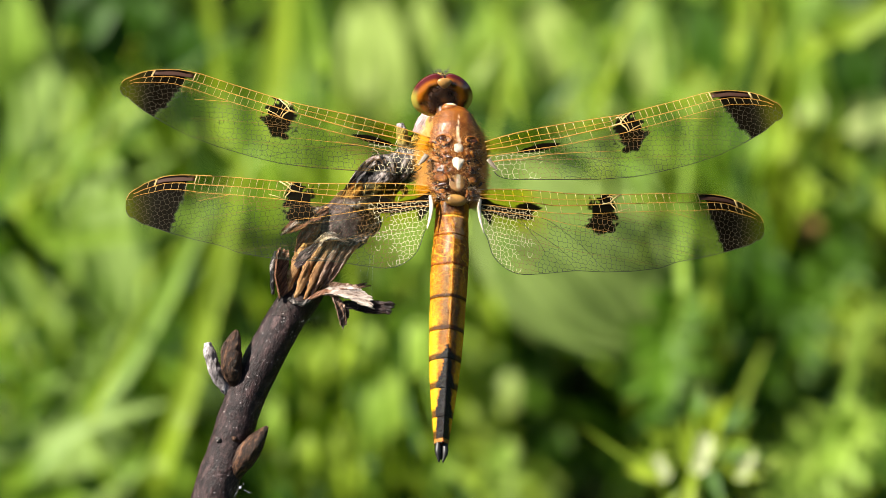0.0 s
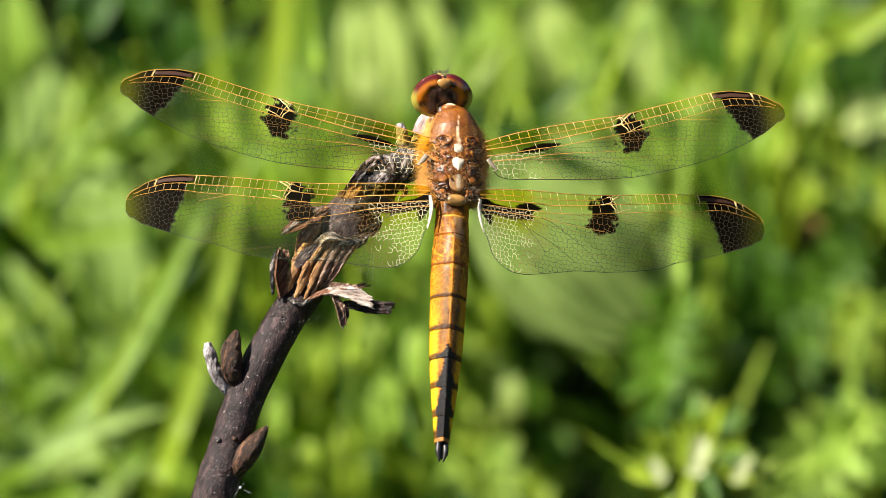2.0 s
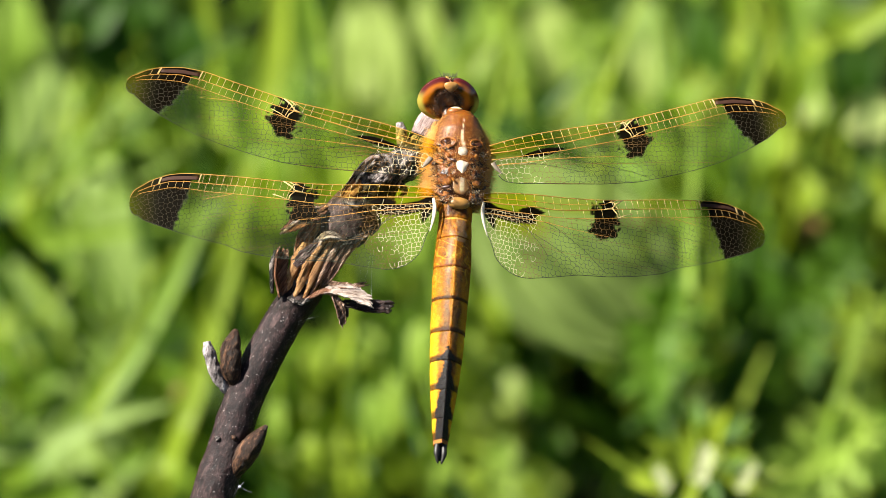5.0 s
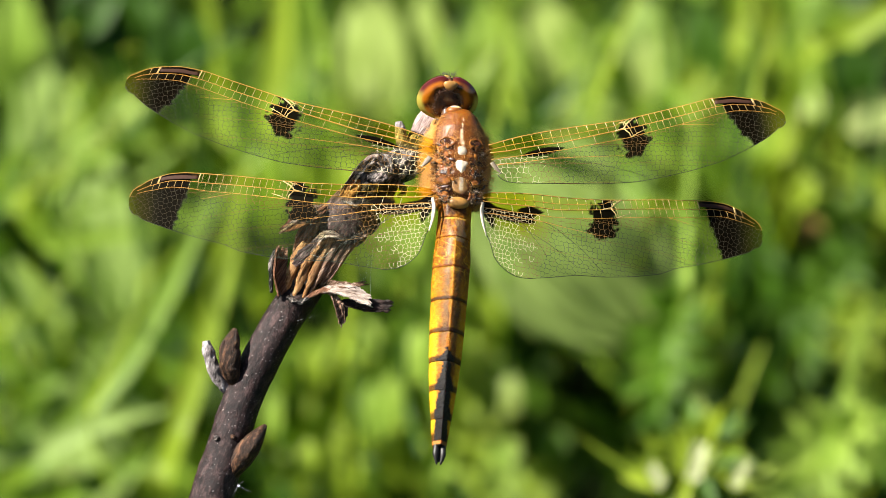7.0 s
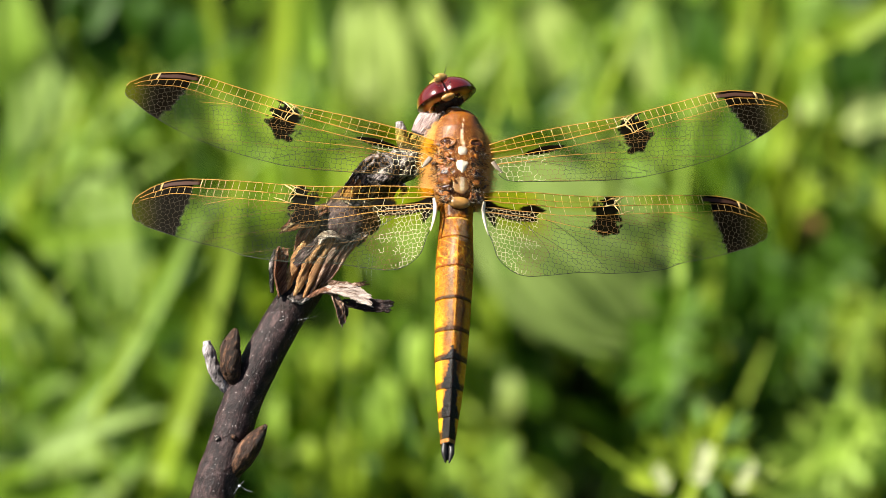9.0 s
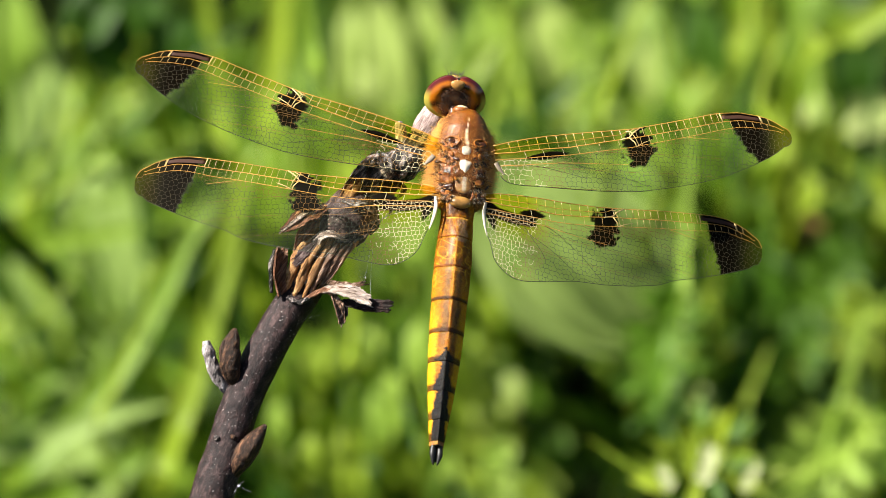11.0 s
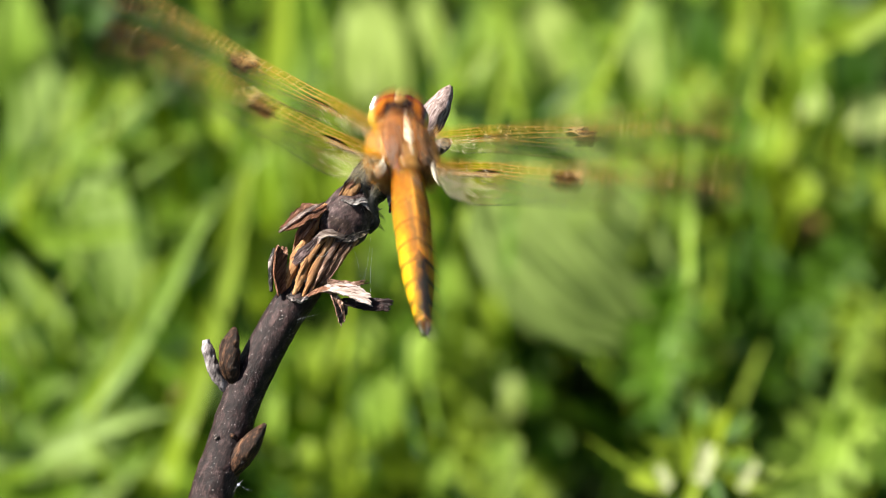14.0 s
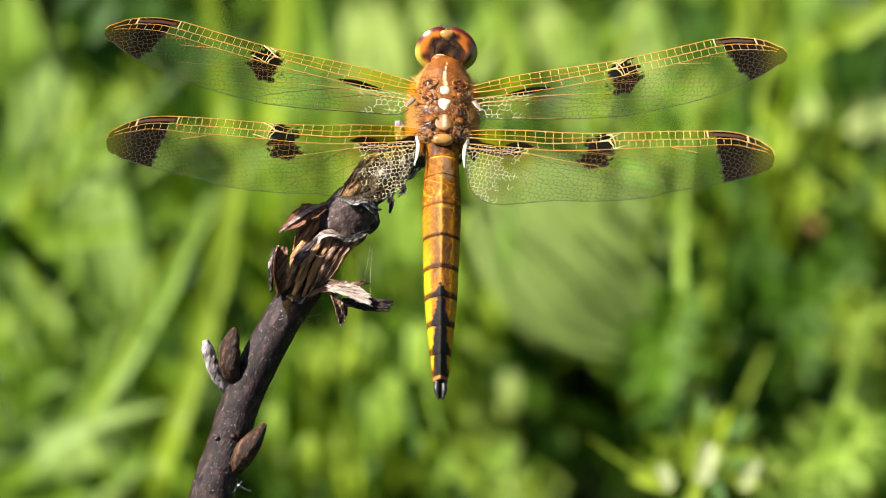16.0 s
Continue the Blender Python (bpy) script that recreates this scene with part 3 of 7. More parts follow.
    for pts, r in ((((-7.61, 0.06, -4.00), (-7.80, -2.38, -3.80), (-7.85, -5.23, -3.40)), 0.014), (((-8.04, -0.43, -4.00), (-8.28, -2.38, -3.90), (-8.59, -3.78, -3.70)), 0.007), (((-7.80, 1.28, -4.10), (-8.10, -1.46, -3.90), (-8.77, -3.59, -3.70)), 0.006), (((-15.79, -7.62, -4.50), (-14.87, -7.37, -4.30), (-13.28, -7.01, -4.00)), 0.008),
                   (((-14.37, -0.49, -3.90), (-13.64, -0.67, -3.50), (-12.91, -0.79, -3.50), (-12.30, -0.18, -3.90)), 0.024), (((-9.87, 0.67, -4.40), (-9.26, -1.16, -4.20), (-8.77, -3.59, -3.70)), 0.005), (((-22.29, -25.22, -3.90), (-21.19, -25.88, -3.60), (-20.63, -25.99, -3.40)), 0.012), (((-22.65, -26.24, -3.60), (-21.91, -25.26, -3.30), (-21.54, -24.89, -3.20)), 0.014)):
        b = bmesh.new()
        tube(b, mm(*pts), [r * 0.4 * MM, r * 0.6 * MM, r * 0.35 * MM], 4, 12)
        part("silk_thread", b, SILK, root, "fine white spider silk")
    for c, r in (((-24.71, -26.60, -3.50), 0.10), ((-22.05, -25.40, -3.80), 0.10), ((-17.07, -7.13, -4.70), 0.08)):
        b = bmesh.new()
        blob(b, Vector(c) * MM, (r * 1.4 * MM, r * MM, r * 0.6 * MM), None, 12, 8, 0.8, 2500)
        part("silk_tuft", b, SILK, root, "small white tuft of silk")
    return root


TWIG = build_twig()

# ---- the dragonfly ----
# x across the span, y towards the head, z dorsal; millimetres
FORE_LEAD = [(0.18, 0.57), (1.36, 0.84), (3.65, 1.20), (5.92, 1.43), (9.15, 1.64), (12.37, 1.78), (15.60, 1.92), (18.86, 2.38), (22.11, 2.84), (25.37, 3.37), (27.94, 3.38), (30.46, 2.81), (31.99, 2.08), (32.87, 1.15), (33.22, 0.08)]
FORE_TRAIL = [(-0.06, -1.94), (0.23, -2.94), (0.94, -3.59), (2.51, -4.00), (4.73, -4.28), (7.27, -4.59), (11.72, -5.03), (15.56, -5.20), (18.80, -4.94), (22.05, -4.54), (25.32, -3.89), (28.64, -2.78), (30.98, -1.78), (32.56, -0.76), (33.21, 0.01)]
HIND_LEAD = [(-0.13, 1.15), (1.03, 1.41), (3.67, 1.63), (6.32, 1.73), (9.64, 1.70), (12.95, 1.81), (16.24, 2.10), (20.84, 2.61), (25.12, 2.95), (27.11, 3.03), (28.78, 2.89), (30.86, 2.15), (32.17, 1.19), (32.97, -0.02)]
HIND_TRAIL = [(0.31, -2.69), (0.60, -4.61), (1.25, -6.29), (2.16, -7.23), (3.42, -7.80), (4.76, -7.92), (7.38, -7.56), (10.64, -7.01), (13.96, -6.91), (17.24, -6.55), (20.49, -5.93), (22.39, -5.08), (25.62, -4.27), (28.51, -3.37), (31.38, -2.34), (32.70, -1.09), (32.99, -0.15)]


def smooth_profile(pts, length):
    xs = np.array([p[0] for p in pts])
    ys = np.array([p[1] for p in pts])
    order = np.argsort(xs)
    g = np.linspace(0, length, 240)
    y = np.interp(g, xs[order], ys[order])
    pad = np.concatenate([[y[0]] * 3, y, [y[-1]] * 3])
    y = np.convolve(pad, np.ones(7) / 7, "valid")
    return lambda x: float(np.interp(x, g, y))


class Wing:
    def __init__(self, lead, trail, length, hind):
        self.length, self.hind = length, hind
        front, rear = smooth_profile(lead, length), smooth_profile(trail, length)

        def rounded(x):
            """Half-chord towards the tip closes like an ellipse."""
            x0 = length - 1.0
            if x <= x0:
                return front(x), rear(x)
            m, h = (front(x0) + rear(x0)) / 2 + (x - x0) * -0.1, (front(x0) - rear(x0)) / 2
            k = math.sqrt(max(0.0, 1 - ((x - x0) / 1.0) ** 2))
            return m + h * k, m - h * k
        self.lead, self.trail = (lambda x: rounded(x)[0]), (lambda x: rounded(x)[1])

    def rad(self, s):
        """The radius: the strong vein behind the leading edge."""
        x = s * self.length
        gap = np.interp(s, [0, 0.06, 0.25, 0.45, 0.75, 0.93, 1], [0.9, 1.25, 1.5, 1.05, 1.05, 0.7, 0.2])
        return self.lead(x) - gap

    def sub(self, s):
        gap = np.interp(s, [0, 0.1, 0.25, 0.43, 0.46], [0.55, 0.75, 0.85, 0.55, 0.0])
        return self.lead(s * self.length) - gap

    def second(self, s):
        gap = np.interp(s, [0, 0.1, 0.25, 0.5, 0.75, 0.93, 1], [1.6, 2.1, 2.35, 2.0, 1.95, 1.3, 0.3])
        return self.lead(s * self.length) - gap

    def pigment(self, x, y):
        """Dark and amber share of the membrane at a place."""
        s = x / self.length
        le, tr = self.lead(x), self.trail(x)
        c = (le - y) / max(0.3, le - tr)
        ragged = 0.018 * noise.noise(Vector((x * 0.9, y * 0.9, 3))) + 0.012 * noise.noise(Vector((x * 2.5, y * 2.5, 7)))
        edge = 0.783 + 0.065 * c if self.hind else 0.782 + 0.09 * c
        tipd = smooth01((s - edge - ragged * 0.7) / 0.010) * (1 - 0.60 * smooth01((s - 0.885) / 0.11))
        mid = 0.483 if not self.hind else 0.432
        half = np.interp(c, [0, 0.12, 0.2, 0.42, 0.50, 0.75], [0.032, 0.034, 0.052, 0.052, 0.030, 0.022])
        depth = 0.63 if not self.hind else 0.52
        nod = smooth01((half + ragged * 1.5 - abs(s - mid + 0.012 * c)) / 0.010) * smooth01((depth + ragged * 4 - c) / 0.04)
        if self.hind:
            bas = smooth01((0.19 - s) / 0.02) * smooth01((0.105 - 0.24 * s + ragged * 0.5 - abs(c - 0.26 - 0.25 * s)) / 0.02)
            bas = max(bas, smooth01((0.045 - s) / 0.015) * smooth01((0.17 + ragged - abs(c - 0.34)) / 0.04))
            bas = max(bas, smooth01((s - 0.115) / 0.02) * smooth01((0.060 * math.sin(math.pi * min(1, max(0, (s - 0.11) / 0.11))) + ragged * 0.4 - abs(c - 0.205)) / 0.012))
            bas = max(bas, 0.9 * smooth01((0.028 + ragged - math.hypot(s - 0.02, (c - 0.55) * 0.35)) / 0.01))
        else:
            bas = smooth01((0.08 * math.sin(math.pi * min(1, max(0, (s - 0.09) / 0.165))) + ragged * 0.5 - abs(c - 0.40 + 0.45 * (s - 0.1))) / 0.015)
        dark = max(tipd, nod * 0.98, bas)
        amb = smooth01((0.26 - c) / 0.12) * 0.55 * smooth01((0.5 - s) / 0.1)
        amb = max(amb, smooth01((0.28 - s) / 0.14) * (1.0 if self.hind else 0.9) * smooth01(((0.62 if self.hind else 0.52) - c) / 0.25))
        amb = max(amb, 0.55 * smooth01((s - 0.5) / 0.05) * smooth01((0.16 - c) / 0.08))
        amb = max(amb, smooth01((s - 0.86) / 0.1) * 0.95)
        return dark, amb

    def inside(self, x, y):
        return 0.05 < x < self.length - 0.05 and self.trail(x) < y < self.second(x / self.length) + 0.02

    def cells(self, seed):
        """Edges of the cell net behind the second vein: a Voronoi net by clipping."""
        rnd = random.Random(seed)
        pts, row, d0 = [], 0, -7.0
        while d0 < 11:
            pitch = 0.56 if d0 < 3 else 0.50
            x = 0.2 + (0.35 if row % 2 else 0.0)
            while x < self.length:
                s = x / self.length
                y = self.second(s) - d0 - 0.07 * x - 0.0045 * x * x
                if self.trail(x) - 0.6 < y < self.second(s) + 0.5:
                    pts.append((x + rnd.uniform(-0.15, 0.15), y + rnd.uniform(-0.13, 0.13)))
                x += (0.44 if self.hind and x < 7 else 0.60 - 0.14 * s) * rnd.uniform(0.9, 1.1)
            d0 += pitch
            row += 1
        arr = np.array(pts)
        edges = []
        for i, p in enumerate(arr):
            d = arr - p
            near = np.argsort((d ** 2).sum(1))[1:15]
            poly = [(p[0] - 2, p[1] - 2, -1), (p[0] + 2, p[1] - 2, -1), (p[0] + 2, p[1] + 2, -1), (p[0] - 2, p[1] + 2, -1)]
            for j in near:
                mx, my = (p + arr[j]) / 2
                nx, ny = arr[j] - p
                side = [(q[0] - mx) * nx + (q[1] - my) * ny for q in poly]
                out = []
                for k in range(len(poly)):
                    a, b, sa, sb = poly[k], poly[(k + 1) % len(poly)], side[k], side[(k + 1) % len(poly)]
                    if sa <= 0:
                        out.append(a)
                        if sb > 0:
                            t = sa / (sa - sb)
                            out.append((a[0] + (b[0] - a[0]) * t, a[1] + (b[1] - a[1]) * t, j))
                    elif sb <= 0:
                        t = sa / (sa - sb)
                        out.append((a[0] + (b[0] - a[0]) * t, a[1] + (b[1] - a[1]) * t, a[2]))
                poly = out
            for k in range(len(poly)):
                a, b = poly[k], poly[(k + 1) % len(poly)]
                if a[2] > i:
                    edges.append((a[0], a[1], b[0], b[1]))
        kept = []
        for x0, y0, x1, y1 in edges:
            a, b = self.inside(x0, y0), self.inside(x1, y1)
            if not a and not b:
                continue
            if a != b:
                if b:
                    x0, y0, x1, y1 = x1, y1, x0, y0
                lo, hi = 0.0, 1.0
                for _ in range(7):
                    t = (lo + hi) / 2
                    if self.inside(x0 + (x1 - x0) * t, y0 + (y1 - y0) * t):
                        lo = t
                    else:
                        hi = t
                x1, y1 = x0 + (x1 - x0) * lo, y0 + (y1 - y0) * lo
            kept.append((x0, y0, x1, y1))
        return kept


def camber(wing, x, y):
    """Slight corrugation and camber of the wing, in mm."""
    s = x / wing.length
    c = wing.lead(x) - y
    return 0.10 * math.sin(c * 2.4) * (1 - s) + 0.25 * s * s - 0.02 * c


def rod(bm, wing, flip, line, r0, r1, sides=3, lift=0.0):
    pts = [Vector((flip * x, y, camber(wing, x, y) + lift + 0.03)) * MM for x, y in line]
    if flip < 0:
        pts = pts[::-1]
        r0, r1 = r1, r0
    tube(bm, pts, [r0 * MM, r1 * MM], sides)


FORE = Wing(FORE_LEAD, FORE_TRAIL, 33.5, False)
HIND = Wing(HIND_LEAD, HIND_TRAIL, 32.9, True)
FORE_NET, HIND_NET = FORE.cells(3), HIND.cells(8)


def build_wing(name, wing, net, flip, parent):
    root = new(name)
    root.parent = parent
    tagged(root, "clear amber-tinted wing with dark brown patches")
    L = wing.length

    def ease(f):
        """Closer steps towards the tip."""
        return f if f < 0.9 else 0.9 + 0.1 * math.sin((f - 0.9) * 5 * math.pi)
    # membrane
    bm = bmesh.new()
    rows = []
    nx, ny = 190, 64
    for i in range(nx + 1):
        x = L * ease(i / nx)
        le, tr = wing.lead(x), wing.trail(x)
        rows.append([bm.verts.new(Vector((flip * x, le + (tr - le) * k / ny, camber(wing, x, le + (tr - le) * k / ny))) * MM) for k in range(ny + 1)])
    for a, b in zip(rows, rows[1:]):
        for k in range(ny):
            f = (a[k], b[k], b[k + 1], a[k + 1])
            bm.faces.new(f[::-1] if flip > 0 else f)
    ob = part("membrane", bm, MEMBRANE, root, "clear membrane with brown tip, mid patch and amber front edge")

    def pig(co):
        d, a = wing.pigment(abs(co.x) * 1000, co.y * 1000)
        return d, a, 0.0
    tint(ob, pig)
    # main veins
    def vein(vn, f, s0, s1, r0, r1, mat, n=48):
        b = bmesh.new()
        rod(b, wing, flip, [(L * (s0 + (s1 - s0) * ease(i / n)), f(s0 + (s1 - s0) * ease(i / n))) for i in range(n + 1)], r0, r1, 5)
        part(vn, b, mat, root)
    vein("costa", lambda s: wing.lead(s * L), 0.0, 0.998, 0.055, 0.036, AMBER, 70)
    vein("subcosta", wing.sub, 0.0, 0.46, 0.036, 0.028, AMBER)
    vein("radius", wing.rad, 0.0, 0.975, 0.066, 0.030, AMBER, 70)
    vein("sector", wing.second, 0.0, 0.97, 0.042, 0.022, AMBER, 60)
    vein("trailing_edge", lambda s: wing.trail(s * L), 0.01, 0.998, 0.042, 0.036, DARKVEIN, 140)
    low = (lambda s: wing.lead(s * L) - np.interp(s, [0, 0.1, 0.22, 0.5, 0.8], [2.3, 2.9, 3.2, 4.2, 6.4])) if not wing.hind else (
        lambda s: wing.lead(s * L) - np.interp(s, [0, 0.1, 0.22, 0.5, 0.8], [2.2, 2.7, 3.1, 4.5, 6.2]))
    vein("cubitus", low, 0.0, 0.44, 0.055, 0.016, AMBER)
    fan = [(0.02, 0.33, 0.9), (0.1, 0.22, 0.75), (0.2, 0.42, 0.95)] if wing.hind else [(0.08, 0.30, 0.8), (0.2, 0.5, 0.95)]
    for s0, s1, c1 in fan:
        def bow(s, s0=s0, s1=s1, c1=c1):
            f = (s - s0) / (s1 - s0)
            a, b = low(s0), wing.trail(s1 * L) * c1 + wing.lead(s1 * L) * (1 - c1)
            return a + (b - a) * f ** 1.5
        vein("anal_vein", bow, s0, s1, 0.030, 0.022, DARKVEIN, 24)
    # ladder of cross veins
    near, far = bmesh.new(), bmesh.new()
    rnd = random.Random(5)
    s = 0.05
    while s < 0.93:
        x = s * L
        if not 0.77 < s < 0.90:
            rod(near if s < 0.46 else far, wing, flip, [(x, wing.lead(x)), (x + 0.22, wing.rad(s))], 0.028, 0.028)
        s += rnd.uniform(0.026, 0.034) if s < 0.45 else rnd.uniform(0.02, 0.028)
    s = 0.10
    while s < 0.95:
        x = s * L
        rod(near if s < 0.25 else far, wing, flip, [(x, wing.rad(s)), (x + 0.2, wing.second(s))], 0.022, 0.022)
        s += rnd.uniform(0.02, 0.03) if s > 0.44 else rnd.uniform(0.045, 0.075)
    # strong joint of the front edge and the pale bars at both ends of the wing spot
    joint = bmesh.new()
    rod(joint, wing, flip, [(0.425 * L, wing.rad(0.425)), (0.455 * L, wing.rad(0.455) + 0.12), (0.47 * L, wing.lead(0.47 * L) - 0.45), (0.495 * L, wing.lead(0.495 * L))], 0.07, 0.075, 6)
    rod(joint, wing, flip, [(0.455 * L, wing.rad(0.455) + 0.1), (0.472 * L, (wing.rad(0.47) + wing.second(0.47)) / 2), (0.476 * L, wing.second(0.476))], 0.065, 0.06, 6)
    rod(joint, wing, flip, [(0.476 * L, wing.second(0.476)), (0.50 * L, wing.second(0.5) + 0.25), (0.53 * L, wing.rad(0.53) - 0.5)], 0.05, 0.03, 6)
    for sb in (0.772, 0.903):
        rod(joint, wing, flip, [((sb - 0.004) * L, wing.lead((sb - 0.004) * L)), ((sb + 0.004) * L, wing.rad(sb + 0.004))], 0.06, 0.06, 6)
    part("nodus", joint, GOLD, root, "pale thickened joint of the veins")
    # the third row below the second vein
    rod(far, wing, flip, [(0.445 * L, wing.sub(0.445)), (0.46 * L, wing.lead(0.46 * L) - 0.25), (0.475 * L, wing.lead(0.475 * L))], 0.07, 0.05)
    rod(far, wing, flip, [(0.46 * L, wing.lead(0.46 * L) - 0.2), (0.475 * L, wing.rad(0.475)), (0.485 * L, wing.second(0.485))], 0.06, 0.04)
    tagged(part("cross_vein", near, PALE, root, "pale yellow ladder of cross veins"), kind="stuff")
    tagged(part("cross_vein", far, GOLD, root, "golden ladder of cross veins"), kind="stuff")
    # cell net: pale near the base and front, dark behind
    light, gold, tips, brown, dark = bmesh.new(), bmesh.new(), bmesh.new(), bmesh.new(), bmesh.new()
    for x0, y0, x1, y1 in net:
        s = (x0 + x1) / 2 / L
        c = (wing.lead(s * L) - (y0 + y1) / 2) / (wing.lead(s * L) - wing.trail(s * L))
        if wing.hind:
            pale = 1.25 - s * 4.2 - 0.35 * c + 0.35 * smooth01((0.4 - c) / 0.2) * (s < 0.5)
        else:
            pale = 1.2 - s * 3.0 - 0.55 * c
        pale += 0.45 * noise.noise(Vector((x0 * 0.8, y0 * 0.8, 6)))
        if wing.pigment((x0 + x1) / 2, (y0 + y1) / 2)[0] > 0.5 and s > 0.3:
            rod(gold if s < 0.7 else tips, wing, flip, [(x0, y0), (x1, y1)], 0.016, 0.016)
        elif pale > 0.42:
            rod(light, wing, flip, [(x0, y0), (x1, y1)], 0.021, 0.021)
        elif pale > 0.1 or c < 0.36:
            rod(brown, wing, flip, [(x0, y0), (x1, y1)], 0.022, 0.022)
        else:
            rod(dark, wing, flip, [(x0, y0), (x1, y1)], 0.021, 0.021)
    tagged(part("cell_net", light, PALE, root, "pale cream net of wing cells"), kind="stuff")
    tagged(part("cell_net", gold, BROWNVEIN, root, "golden net over the dark patch"), kind="stuff")
    tagged(part("cell_net", tips, TIPVEIN, root, "fine brown net over the dark tip"), kind="stuff")
    tagged(part("cell_net", brown, BROWNVEIN, root, "brown net of wing cells"), kind="stuff")
    tagged(part("cell_net", dark, DARKVEIN, root, "dark fine net of wing cells"), kind="stuff")
    for d0 in (-3.6, -1.4, 0.75, 3.0):
        line = []
        for i in range(60):
            x = L * (0.06 + 0.70 * i / 59)
            y = wing.second(x / L) - d0 - 0.07 * x - 0.0045 * x * x
            if wing.trail(x) < y < wing.second(x / L):
                line.append((x, y))
        if len(line) > 5:
            b = bmesh.new()
            rod(b, wing, flip, line, 0.034, 0.020, 4)
            part("long_vein", b, AMBER if d0 < -2 else BROWNVEIN, root)
    # stigma
    b = bmesh.new()
    line = []
    for i in range(13):
        s = 0.775 + 0.125 * i / 12
        line.append((s * L, (wing.lead(s * L) + wing.rad(s)) / 2 + 0.1))
    pts = [Vector((flip * x, y, camber(wing, x, y) + 0.01)) * MM for x, y in line]
    tube(b, pts if flip > 0 else pts[::-1], [0.00034, 0.00044, 0.00044, 0.00034], 8, 0, 0, 1, 0.05)
    tint(part("stigma", b, STIGMA, root, "dark red-brown wing spot"), lambda co: (0.036, 0.011, 0.003))
    if wing.hind:
        b = bmesh.new()
        pts = [Vector((flip * x, y, z)) * MM for x, y, z in ((0.0, 0.2, 0), (-0.2, -0.9, 0.0), (-0.1, -2.2, 0.0), (0.2, -3.6, 0))]
        tube(b, pts, [0.00016, 0.00023, 0.00018, 0.00005], 6, 10, 0, 1, 0.4)
        part("membranule", b, CREAM, root, "white flap at the wing base")
    else:
        b = bmesh.new()
        pts = [Vector((flip * x, y, z)) * MM for x, y, z in ((0.0, -1.4, 0), (0.35, -2.1, 0.0), (0.8, -2.8, 0.0))]
        tube(b, pts, [0.0003, 0.00028, 0.00008], 6, 8, 0, 1, 0.4)
        part("membranule", b, WAX, root, "greyish flap at the wing base")
    return root


def body_rings(bm, rings, sides):
    """rings: (y, half width, half height, centre z)."""
    made = []
    for y, w, h, z in rings:
        made.append([bm.verts.new(Vector((w * math.sin(2 * math.pi * k / sides), y, z + h * math.cos(2 * math.pi * k / sides))) * MM) for k in range(sides)])
    for a, b in zip(made, made[1:]):
        for k in range(sides):
            bm.faces.new((a[k], b[k], b[(k + 1) % sides], a[(k + 1) % sides]))
    bm.faces.new(made[0])
    bm.faces.new(made[-1][::-1])
    bmesh.ops.recalc_face_normals(bm, faces=bm.faces)


